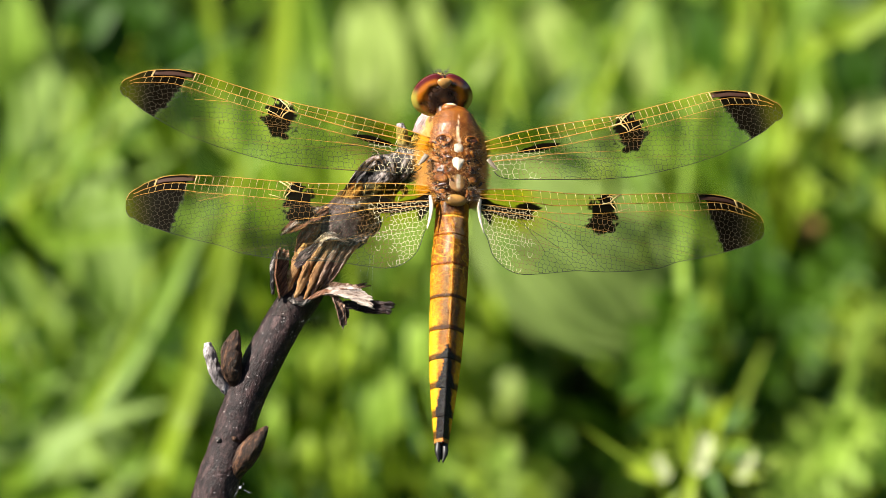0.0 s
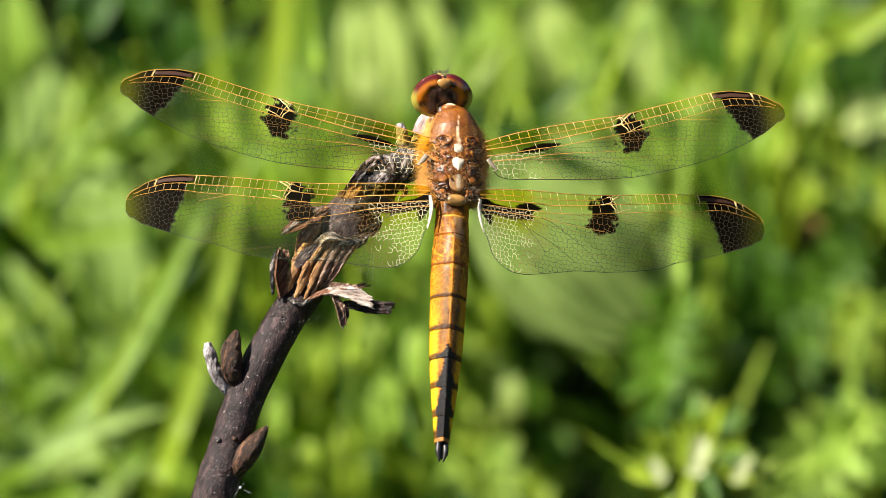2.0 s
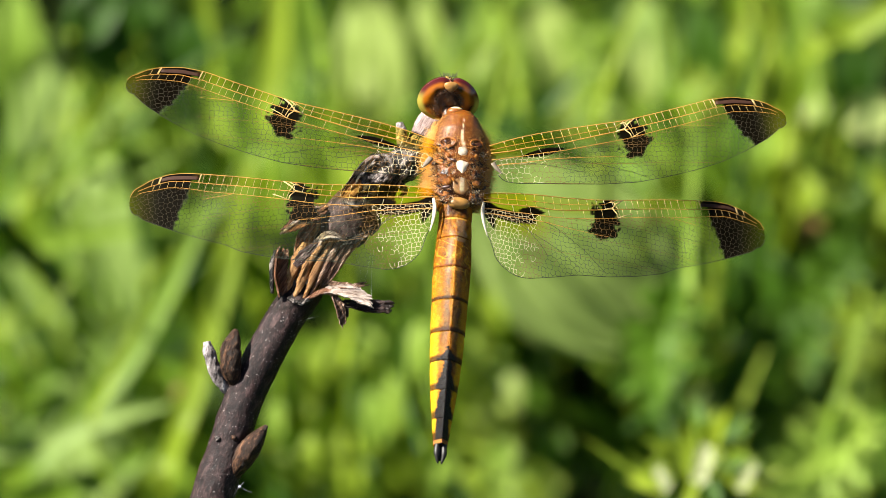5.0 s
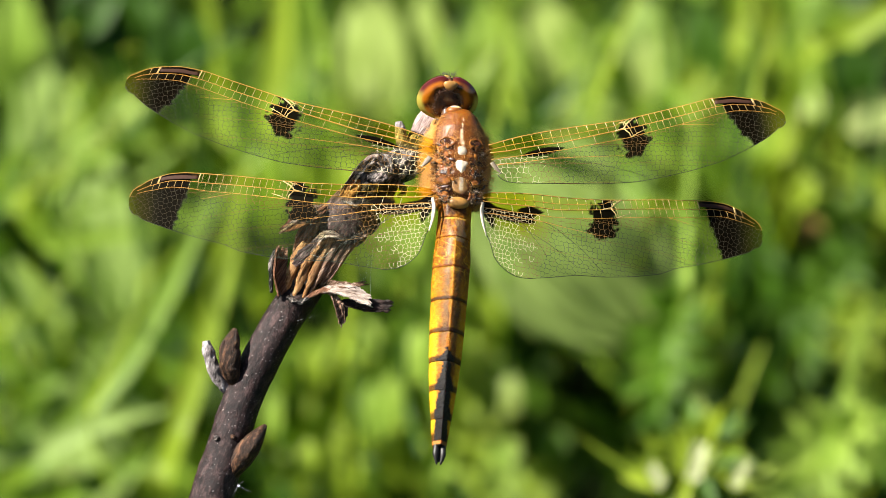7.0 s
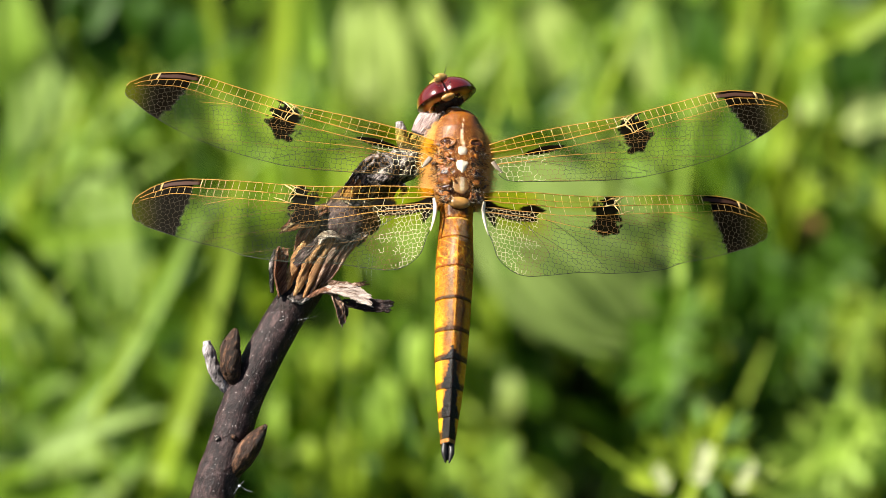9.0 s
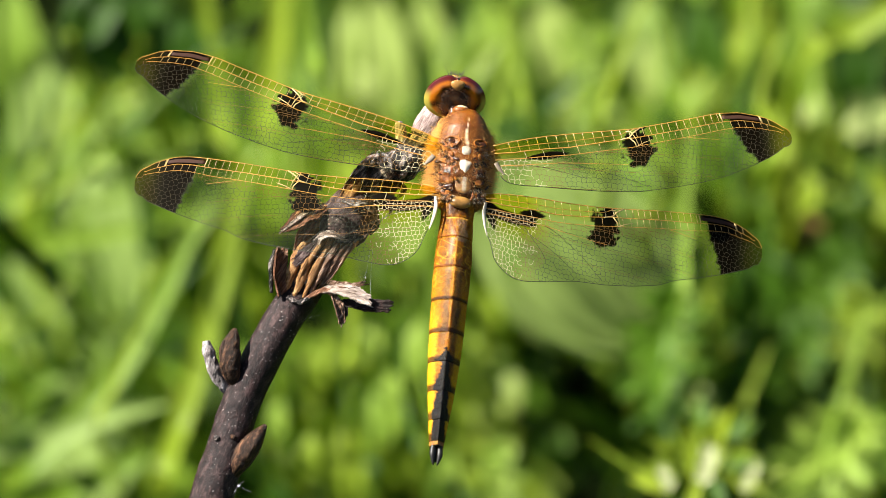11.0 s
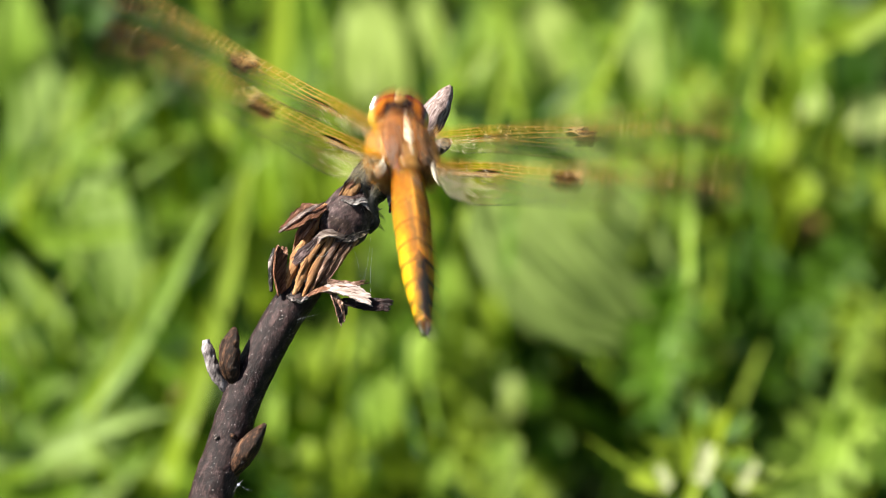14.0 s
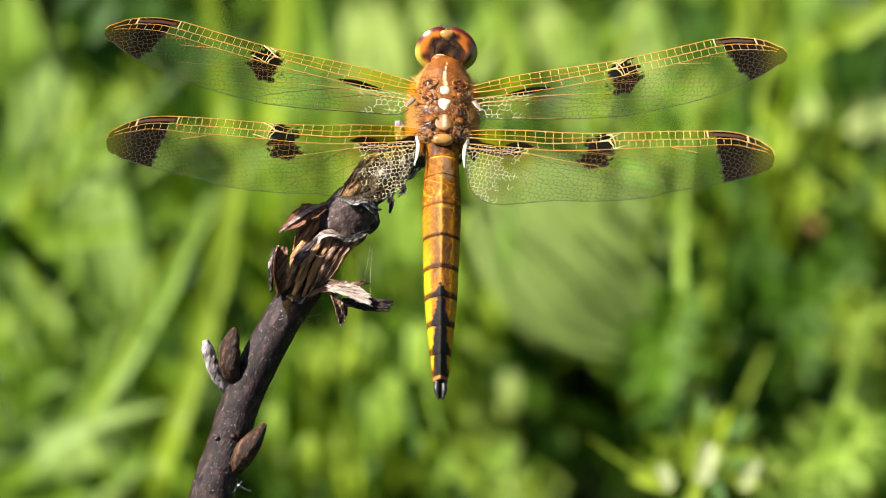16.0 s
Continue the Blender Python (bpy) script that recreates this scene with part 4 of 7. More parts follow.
def build_dragonfly():
    fly = new("dragonfly")
    tagged(fly, "amber-brown dragonfly with dark-patched clear wings perched on a twig", "dragonfly")
    # thorax
    bm = bmesh.new()
    rings = []
    for i in range(111):
        f = i / 110
        y = 7.2 - 10.9 * f
        w = np.interp(f, [0, 0.06, 0.2, 0.4, 0.6, 0.8, 0.93, 1], [1.3, 2.0, 2.85, 3.42, 3.4, 3.2, 2.65, 2.0])
        h = np.interp(f, [0, 0.06, 0.2, 0.4, 0.7, 0.9, 1], [1.4, 2.1, 3.0, 3.6, 3.5, 2.6, 1.6])
        rings.append((y, w, h, -0.8 - 0.5 * math.sin(f * 3.1)))
    body_rings(bm, rings, 128)

    def ridged(p):
        return (0.32 - abs(noise.noise(Vector((p.x * 1.15 + 3, p.y * 1.5, p.z * 1.1))))) + 0.22 * (0.3 - abs(noise.noise(Vector((p.x * 2.6, p.y * 3.0 + 8, p.z * 2.4)))))

    def hinge_zone(p):
        return smooth01((abs(p.x) - 0.75) / 0.4) * smooth01((3.3 - p.y) / 0.5) * smooth01((p.y + 3.9) / 0.5) * smooth01((p.z + 0.1) / 0.6)
    for v in bm.verts:
        n = Vector((v.co.x, 0, v.co.z)).normalized()
        p = Vector((abs(v.co.x), v.co.y, v.co.z)) * 1000
        v.co += n * 0.00007 * noise.noise(v.co * 500) + n * 0.00055 * ridged(p) * hinge_zone(p)
    thorax = part("thorax", bm, THORAX, fly, "orange-brown hairy thorax with a pale midline")

    def thorax_tint(co):
        x, y, z = co.x * 1000, co.y * 1000, co.z * 1000
        c = lerp3((0.30, 0.094, 0.004), (0.115, 0.030, 0.002), 0.5 + 1.0 * noise.noise(Vector((x * 0.55, y * 0.55, z * 0.55))))
        q = Vector((abs(x), y, z))
        c = lerp3(c, lerp3((0.018, 0.005, 0.002), (0.30, 0.085, 0.005), smooth01((ridged(q) - 0.02) / 0.22)), 0.95 * hinge_zone(q))
        if z < 0.5:
            c = lerp3(c, (0.75, 0.36, 0.05), smooth01((abs(x) - 2.4) / 0.7) * smooth01((0.8 - z) / 0.8))
        if y > 2.6 and z > 0:
            c = lerp3(c, (0.75, 0.55, 0.36), smooth01((0.06 + 0.05 * (6.2 - y) + 0.10 * noise.noise(Vector((x * 2, y * 2.2, 8))) - abs(x + 0.10 * math.sin(y * 1.9))) / 0.10) * smooth01((6.6 - y) / 0.5))
            c = lerp3(c, (0.10, 0.026, 0.005), 0.7 * smooth01((0.16 - abs(math.hypot(abs(x) - 1.5, (y - 3.0) * 1.25) - 1.05)) / 0.12))
        return c
    tint(thorax, thorax_tint)
    # plates between the wings
    for y, w, l, z, lead in ((2.1, 0.62, 0.62, 2.22, 0.1), (0.4, 0.62, 0.75, 2.3, 0.25), (-1.5, 0.85, 1.15, 2.05, -0.1)):
        bm = bmesh.new()
        for v in blob(bm, Vector((0, 0, 0)), (1, 1, 1), None, 28, 18):
            g = 1 + lead * v.co.y
            k = 1 + 0.28 * noise.noise(Vector((v.co.x * 1.4, v.co.y * 1.4 + y * 5, 3)))
            v.co = Vector((v.co.x * w * g * k, y + v.co.y * l * k, z - 0.07 + v.co.z * (0.24 - 0.08 * abs(v.co.x)))) * MM
        if y > 0:
            part("dorsal_plate", bm, CREAM, fly, "white plate")
        else:
            streak = lambda co: lerp3((0.30, 0.15, 0.045), (0.68, 0.58, 0.42), smooth01((0.30 - abs(co.x * 1000 - 0.1)) / 0.2) * smooth01((1.0 - abs(co.y * 1000 + 1.5)) / 0.4))
            tint(part("dorsal_plate", bm, THORAX, fly, "tan shield with a white streak"), streak)
    # raised rings and lobes at the wing hinges
    for sx in (-1, 1):
        x, y, z, r = 1.55, 3.05, 1.95, 0.66
        bm = bmesh.new()
        ring = []
        for k in range(25):
            a = 2 * math.pi * k / 24
            wob = 1 + 0.16 * noise.noise(Vector((math.cos(a) * 1.3, math.sin(a) * 1.3, 4 + sx)))
            ring.append(Vector((sx * (x + r * 1.2 * wob * math.cos(a)), y + r * 0.70 * wob * math.sin(a), z - 0.45 * r * math.cos(a) + 0.08 * math.sin(2 * a))) * MM)
        tube(bm, ring, [0.10 * MM] * 2, 8, 0, 0.5, 2200)
        part("hinge_ring", bm, SCLERITE, fly)
        bm = bmesh.new()
        blob(bm, Vector((sx * x, y, z - 0.10)) * MM, (r * 0.85 * MM, r * 0.5 * MM, 0.16 * MM), None, 16, 10, 0.4, 1500)
        part("hinge_membrane", bm, DARKSKIN, fly)
        for lx, ly, lz, la, lb in ((1.75, -1.2, 1.72, 0.85, 0.55), (2.2, 0.55, 1.30, 0.65, 0.45), (1.5, -2.6, 1.50, 0.6, 0.36), (2.5, 1.6, 1.0, 0.55, 0.36)):
            bm = bmesh.new()
            blob(bm, Vector((sx * lx, ly, lz)) * MM, (la * 0.8 * MM, lb * 0.8 * MM, 0.24 * MM), Euler((0.1, sx * 0.55, sx * 0.5)).to_matrix(), 24, 16, 0.45, 1300)
            part("hinge_lobe", bm, LOBE, fly, "glossy amber lobe at the wing root")
    bm = bmesh.new()
    blob(bm, Vector((0, -3.5, 1.4)) * MM, (1.2 * MM, 0.65 * MM, 0.6 * MM), None, 18, 12, 0.1, 900)
    part("dorsal_plate", bm, TAN, fly, "golden-tan plate at the waist")
    bm = bmesh.new()
    blob(bm, Vector((-0.55, 7.0, 0.0)) * MM, (0.95 * MM, 0.62 * MM, 0.75 * MM), None, 28, 18, 0.15, 900)
    tint(part("pronotum", bm, THORAX, fly, "pale-edged collar plate"), lambda co: lerp3((0.30, 0.095, 0.010), (0.8, 0.66, 0.42), smooth01((co.y * 1000 - 7.22) / 0.12) * smooth01((co.z * 1000 - 0.25) / 0.2) * smooth01((0.62 - abs(co.x * 1000 + 0.55)) / 0.15)))
    rnd = random.Random(11)
    for sx in (-1, 1):
        for k in range(30):
            x, y = rnd.uniform(0.95, 3.2), rnd.choice((2.6, 2.3, 1.4, 1.0, 0.5, -1.3, -1.8, -2.6, -3.0)) + rnd.uniform(-0.35, 0.35)
            r = rnd.uniform(0.14, 0.36)
            z = -1.25 + 3.6 * math.sqrt(max(0.1, 1 - (x / 3.75) ** 2)) - (0.35 if y < -2.2 else 0.0)
            bm = bmesh.new()
            blob(bm, Vector((sx * x, y, z)) * MM, (r * 1.3 * MM, r * 0.5 * MM, r * 0.36 * MM), Euler((0, sx * 0.5, rnd.uniform(-1.2, 1.2))).to_matrix(), 16, 10, 0.9, 1700)
            part("wing_sclerite", bm, (SCLERITE, DARKSKIN, SCLERITE, LOBE)[k % 4], fly)
    # hair
    bm = bmesh.new()
    for i in range(5200):
        y = rnd.uniform(-3.6, 6.4)
        f = (6.3 - y) / 10.0
        w = np.interp(f, [0, 0.06, 0.2, 0.4, 0.6, 0.8, 0.93, 1], [1.0, 1.9, 3.0, 3.45, 3.4, 3.3, 2.6, 1.7])
        a = rnd.choice((-1, 1)) * rnd.uniform(0.95 if y > 2.8 else 0.8, 1.9)
        b = Vector((w * math.sin(a), y, -1.2 + w * 1.02 * math.cos(a)))
        d = Vector((math.sin(a), rnd.uniform(-0.5, 0.4), math.cos(a))) + Vector([rnd.uniform(-0.4, 0.4) for _ in range(3)])
        spike(bm, b * MM, (b + d * rnd.uniform(0.3, 1.1)) * MM, 0.018 * MM)
    for i in range(4200):
        y, a = rnd.uniform(-3.4, 6.6), rnd.uniform(-1.1, 1.1)
        w = np.interp((7.2 - y) / 10.9, [0, 0.06, 0.2, 0.4, 0.6, 0.8, 0.93, 1], [1.3, 2.1, 2.9, 3.4, 3.4, 3.2, 2.6, 1.7])
        b = Vector((w * math.sin(a), y, -1.2 + w * 1.03 * math.cos(a)))
        d = Vector((math.sin(a), rnd.uniform(-0.9, -0.1), math.cos(a) * 0.6)) + Vector([rnd.uniform(-0.4, 0.4) for _ in range(3)])
        spike(bm, b * MM, (b + d * rnd.uniform(0.2, 0.6)) * MM, 0.015 * MM)
    tagged(part("hair", bm, HAIR, fly, "fine golden hair"), kind="stuff")
    bm = bmesh.new()
    for i in range(520):
        x, y = rnd.choice((-1, 1)) * rnd.uniform(0.9, 3.2), rnd.choice((2.3, 1.0, -0.6, -2.9, -3.3)) + rnd.uniform(-0.25, 0.25)
        b = Vector((x, y, -1.2 + 3.5 * math.sqrt(max(0.1, 1 - (x / 3.6) ** 2))))
        d = Vector((x * 0.25, rnd.uniform(-0.6, 0.3), 0.8)) + Vector([rnd.uniform(-0.4, 0.4) for _ in range(3)])
        spike(bm, b * MM, (b + d * rnd.uniform(0.25, 0.6)) * MM, 0.016 * MM)
    tagged(part("hair", bm, DARKHAIR, fly, "dark bristles at the wing roots"), kind="stuff")
    bm = bmesh.new()
    for i in range(420):
        x, y = rnd.choice((-1, 1)) * rnd.uniform(0.7, 3.1), rnd.choice((2.0, 1.75, 0.2, -0.5, -2.2, -3.1, -3.4)) + rnd.gauss(0, 0.16)
        b = Vector((x, y, -1.2 + 3.55 * math.sqrt(max(0.1, 1 - (x / 3.6) ** 2))))
        d = Vector((x * 0.22, rnd.uniform(-0.9, 0.3), 0.7)) + Vector([rnd.uniform(-0.4, 0.4) for _ in range(3)])
        spike(bm, b * MM, (b + d * rnd.uniform(0.2, 0.6)) * MM, 0.012 * MM)
    tagged(part("hair", bm, PALEHAIR, fly, "pale tufts between the wing roots"), kind="stuff")
    # abdomen: its own joint at the waist
    abdomen = new("abdomen")
    abdomen.parent = fly
    tagged(abdomen, "segmented amber abdomen, black along the rear back")
    cuts = [0.0, -1.6, -3.9, -7.3, -11.0, -14.6, -17.8, -21.0, -24.1, -26.4, -26.9]
    half = lambda y: float(np.interp(-y, [0, 1.5, 4, 6, 8, 11, 14.6, 17.8, 21, 24.1, 26.4, 26.9], [1.75, 1.75, 1.87, 1.98, 2.0, 1.92, 1.82, 1.68, 1.42, 1.06, 0.8, 0.75]))

    def skin(co):
        x, y, z = co.x * 1000, co.y * 1000, co.z * 1000
        h = half(y)
        a = abs(math.atan2(x, z + 0.6))          # 0 on the back, grows to the flanks
        wob = 0.30 * noise.noise(Vector((x * 1.3, y * 1.1, 2))) + 0.22 * noise.noise(Vector((x * 4, y * 4, 5)))
        back = lerp3((0.46, 0.175, 0.005), (0.15, 0.048, 0.002), 0.5 + 1.1 * noise.noise(Vector((x * 0.9, y * 0.35, 1))) + 0.7 * noise.noise(Vector((x * 3.2, y * 1.4, 4))))
        gold = min(abs(noise.noise(Vector((x * 0.7, y * 0.6, 9)))), abs(noise.noise(Vector((x * 0.45, y * 0.8, 19)))))
        back = lerp3(back, (0.66, 0.34, 0.02), 0.85 * smooth01((0.035 - gold) / 0.02) * smooth01((11 + y) / 3) * smooth01((-y - 3) / 1))
        flank = lerp3((0.58, 0.23, 0.005), (0.82, 0.42, 0.009), (-y - 7) / 9)
        f = smooth01((a - 0.52 - wob * 0.5) / 0.28) * smooth01((-y - 7) / 8)
        grey = smooth01((a - 0.10) / 0.06) * smooth01((0.52 + wob * 0.6 - a) / 0.12) * smooth01((-y - 4.5) / 3) * smooth01((17.5 + y) / 2)
        back = lerp3(back, (0.15, 0.085, 0.028), 0.62 * grey)
        if -y < 4.4:
            back = lerp3(back, (0.30, 0.20, 0.12), 0.7 * smooth01((0.42 + wob - abs(math.atan2(x, z + 0.6) - 0.30)) / 0.15) * smooth01((-y - 1.7) / 0.3))
            back = lerp3(back, (0.05, 0.018, 0.006), 0.8 * smooth01((1.5 + y) / 0.3) * smooth01((0.9 - a) / 0.3))
            back = lerp3(back, (0.72, 0.36, 0.06), 0.9 * smooth01((0.14 - abs(-1.75 - y)) / 0.08) * smooth01((0.9 - a) / 0.2))
        c = lerp3(back, flank, 0.25 * smooth01((a - 0.7) / 0.5) + 0.72 * f)
        if -y > 4:
            c = lerp3(c, (0.60, 0.30, 0.06), 0.85 * smooth01((0.065 - abs(a)) / 0.04))
        prev = max((k for k in cuts if k > y), default=0.0)
        nxt = max((k for k in cuts if k <= y), default=-27)
        u = (prev - y) / max(0.3, prev - nxt)
        c = lerp3(c, (0.55, 0.14, 0.012), 0.7 * smooth01((0.06 - u) / 0.04) * smooth01((13 + y) / 2))
        c = lerp3(c, (0.20, 0.045, 0.005) if y > -9 else (0.035, 0.009, 0.003), 0.9 * smooth01((u - 0.955) / 0.02))
        reach = np.interp(-y, [14.6, 16.6, 17.75, 17.82, 19.2, 20.9, 21.02, 22.4, 24.0, 24.15, 26.4], [0.0, 0.10, 0.72, 0.26, 0.36, 0.95, 0.46, 0.62, 1.05, 0.72, 1.05])
        if -y > 15.2:
            c = lerp3(c, (0.008, 0.006, 0.005), smooth01((reach + wob * 0.8 - a) / 0.07))
        if y < -26.2:
            c = lerp3(c, (0.5, 0.22, 0.05), 0.8 * smooth01((0.25 - abs(-26.6 - y)) / 0.1))
        return c
    for i in range(10):
        y0, y1 = cuts[i], cuts[i + 1]
        bm = bmesh.new()
        rings, nr = [], max(8, int((y0 - y1) / 0.09))
        for k in range(nr + 1):
            y = y0 + (y1 - y0) * k / nr
            u = k / nr
            g = half(y) * (1 + 0.018 * math.sin(u * 2.6) - (0.025 if k in (0, nr) else 0))
            rings.append((y, g, g * 0.82, -0.6))
        body_rings(bm, rings, 72)
        for v in bm.verts:
            w = abs(v.co.x) / (half(v.co.y * 1000) * MM)
            if v.co.z > -0.0006:
                v.co.z += (0.0005 * (1 - w) - 0.00010 * math.sin(math.pi * min(1, w))) * smooth01(-v.co.y * 1000 / 4)
        ob = part("abdomen_segment", bm, ABDOMEN, abdomen)
        tint(ob, skin)
        # the abdomen is twisted a little against the thorax
        ob.data.transform(Matrix.Translation((0, 0, -0.6 * MM)) @ Matrix.Rotation(-0.04, 4, "Y") @ Matrix.Translation((0, 0, 0.6 * MM)))
    for sx in (-1, 1):
        bm = bmesh.new()
        tube(bm, [Vector((sx * x, y, z)) * MM for x, y, z in ((0.33, -26.6, -0.3), (0.40, -27.8, -0.2), (0.20, -28.9, -0.3))], [0.0003, 0.00032, 0.00008], 8, 10)
        part("cercus", bm, BLACK, abdomen, "black tail appendage")
    bm = bmesh.new()
    tube(bm, [Vector((0, -26.7, -0.8)) * MM, Vector((0, -27.7, -0.9)) * MM, Vector((0, -28.4, -0.8)) * MM], [0.0004, 0.0004, 0.0002], 8, 8)
    part("epiproct", bm, BLACK, abdomen, "black lower tail appendage")
    # head
    head = new("head")
    head.parent = fly
    tagged(head, "large glossy maroon and amber compound eyes")

    def eye_tint(co):
        x, y, z = abs(co.x) * 1000, co.y * 1000, co.z * 1000
        r = math.hypot(x / 3.35, z / 2.6)
        low = lerp3((0.44, 0.13, 0.006), (0.045, 0.010, 0.003), 0.50 + 2.0 * noise.noise(Vector((co.x * 900, y * 0.9, z * 0.9))))
        low = lerp3((0.012, 0.006, 0.004), low, smooth01((r - 0.36) / 0.22))
        rim = lerp3((0.42, 0.36, 0.06), (0.085, 0.008, 0.007), smooth01((z + 0.3) / 1.3))
        rim = lerp3(rim, (0.085, 0.008, 0.007), smooth01((y - 0.9) / 0.8) * smooth01((z + 0.6) / 0.8))
        return lerp3(low, rim, max(smooth01((r - 0.78) / 0.14), smooth01((y + 0.05) / 0.2)))
    for sx in (-1, 1):
        bm = bmesh.new()
        for v in blob(bm, Vector((0, 0, 0)), (1, 1, 1), Euler((1.5708, 0, 0)).to_matrix(), 64, 48):
            x, y, z = v.co
            r = min(1.0, math.hypot(x, z))
            if y < 0:
                y = -0.52 * math.sin(math.pi * r ** 1.5)
            else:
                y *= 2.3
            seam = 0.16 * math.exp(-(x * 3.35 / 0.5) ** 2) * (y > -0.6)
            x, y, z = x * 3.35, y * (1 - seam), z * 2.6 * (1 - seam) - 0.25 * abs(x) ** 3
            x = max(x, 0.02) if sx > 0 else min(x, -0.02)
            v.co = Vector((x, y, z)) * MM
        bmesh.ops.remove_doubles(bm, verts=bm.verts, dist=1e-6)
        tint(part("compound_eye", bm, EYE_SKIN, head, "glossy maroon and amber eye"), eye_tint)
    bm = bmesh.new()
    blob(bm, Vector((0, -0.25, -0.35)) * MM, (1.25 * MM, 0.30 * MM, 1.4 * MM), None, 40, 26, 0.25, 1100)

    def occiput_tint(co):
        x, z = abs(co.x) * 1000, co.z * 1000
        return lerp3(lerp3((0.018, 0.008, 0.004), (0.20, 0.065, 0.006), 0.4 + 1.6 * noise.noise(co * 1500)), (0.16, 0.08, 0.03), smooth01((0.5 - x) / 0.3) * smooth01((z + 0.2) / 0.5))
    tint(part("occiput", bm, THORAX, head, "dark hairy hollow back of the head"), occiput_tint)
    for mat, count, reach, lab in ((DARKHAIR, 260, 0.75, "black hair fringe behind the eyes"), (BROWNHAIR, 700, 0.7, "short brown hair fringe")):
        bm = bmesh.new()
        for i in range(count):
            a, r = rnd.uniform(-0.9, 4.04), rnd.uniform(0.55, 1.3)
            b = Vector((1.35 * r * math.cos(a), -0.6, -0.25 + 1.4 * r * math.sin(a)))
            d = Vector((-0.45 * math.cos(a), -0.7, 0.25 + 0.1 * math.sin(a))) + Vector([rnd.uniform(-0.35, 0.35) for _ in range(3)])
            spike(bm, b * MM, (b + d * rnd.uniform(0.4, 1.0) * reach) * MM, 0.022 * MM)
        if mat is DARKHAIR:
            for i in range(130):
                b = Vector((rnd.uniform(-0.8, 0.8), rnd.uniform(0.6, 2.3), 2.2))
                b.z = 2.45 * math.sqrt(1 - (b.y / 2.9) ** 2)
                spike(bm, b * MM, (b + Vector((rnd.uniform(-0.4, 0.4), rnd.uniform(-0.2, 0.4), 0.8)) * rnd.uniform(0.3, 0.8)) * MM, 0.012 * MM)
        tagged(part("hair", bm, mat, head, lab), kind="stuff")
    bm = bmesh.new()
    blob(bm, Vector((0, 1.9, -0.5)) * MM, (1.5 * MM, 0.9 * MM, 1.4 * MM), None, 22, 14, 0.1, 800)
    part("face", bm, FACE, head, "yellow-brown face")
    bm = bmesh.new()
    blob(bm, Vector((0, 2.15, 1.15)) * MM, (0.75 * MM, 0.5 * MM, 0.55 * MM), None, 18, 14, 0.3, 1300)
    part("vertex", bm, FACE, head, "golden-brown knob before the eyes")
    bm = bmesh.new()
    for v in blob(bm, Vector((0, 0, 0)), (1, 1, 1), None, 20, 14):
        g = 1 + 0.45 * v.co.z
        v.co = Vector((v.co.x * 0.72 * g, -0.45 + v.co.y * 0.40, 1.66 + v.co.z * 0.62)) * MM
    part("occipital_triangle", bm, TAN, head, "tan triangle between the eyes")
    bm = bmesh.new()
    tube(bm, [Vector(p) * MM for p in ((0, -0.3, -1.1), (0, -1.0, -1.6), (0, -1.6, -2.2))], [0.0007, 0.0006, 0.0009], 16, 8)
    tint(part("neck", bm, THORAX, head), lambda co: (0.10, 0.035, 0.008))
    for sx in (-1, 1):
        bm = bmesh.new()
        tube(bm, [Vector((sx * x, y, z)) * MM for x, y, z in ((0.5, 2.2, 1.3), (0.9, 2.7, 1.9), (1.3, 3.0, 2.5))], [0.00005, 0.00003, 0.00001], 5, 6)
        part("antenna", bm, BLACK, head)
    # legs folded under the thorax, feet on the twig
    for sx in (-1, 1):
        for pts in (((1.0, 4.6, -2.8), (2.6 * 0.8, 6.2, -4.5), (1.6, 7.6, -6.2), (0.6, 7.8, -7.3)), ((1.4, 2.4, -4.0), (3.2, 2.8, -5.6), (1.8, 1.2, -7.4), (0.6, 0.6, -8.2)),
                    ((1.4, 0.4, -4.2), (2.6, -0.6, -5.4), (1.8, -1.4, -7.4), (0.9, -1.6, -8.2))):
            bm = bmesh.new()
            tube(bm, [Vector((sx * x, y, z)) * MM for x, y, z in pts], [0.0004, 0.00033, 0.00022, 0.00012], 8, 18)
            b0 = [Vector((sx * x, y, z)) for x, y, z in pts]
            for k in range(14):
                q = b0[1].lerp(b0[2], k / 14)
                spike(bm, q * MM, (q + Vector((sx * 0.4, rnd.uniform(-0.5, 0.5), -0.3))) * MM, 0.03 * MM)
            part("leg", bm, LEGM if pts[0][1] > 3 else BLACK, fly, "thin bristly leg")
    wings = {}
    for nm, wing, net, flip in (("right_forewing", FORE, FORE_NET, 1), ("left_forewing", FORE, FORE_NET, -1), ("right_hindwing", HIND, HIND_NET, 1), ("left_hindwing", HIND, HIND_NET, -1)):
        wings[nm] = build_wing("forewing" if wing is FORE else "hindwing", wing, net, flip, fly)
    return fly, head, abdomen, wings


FLY, HEAD, TAIL, WINGS = build_dragonfly()


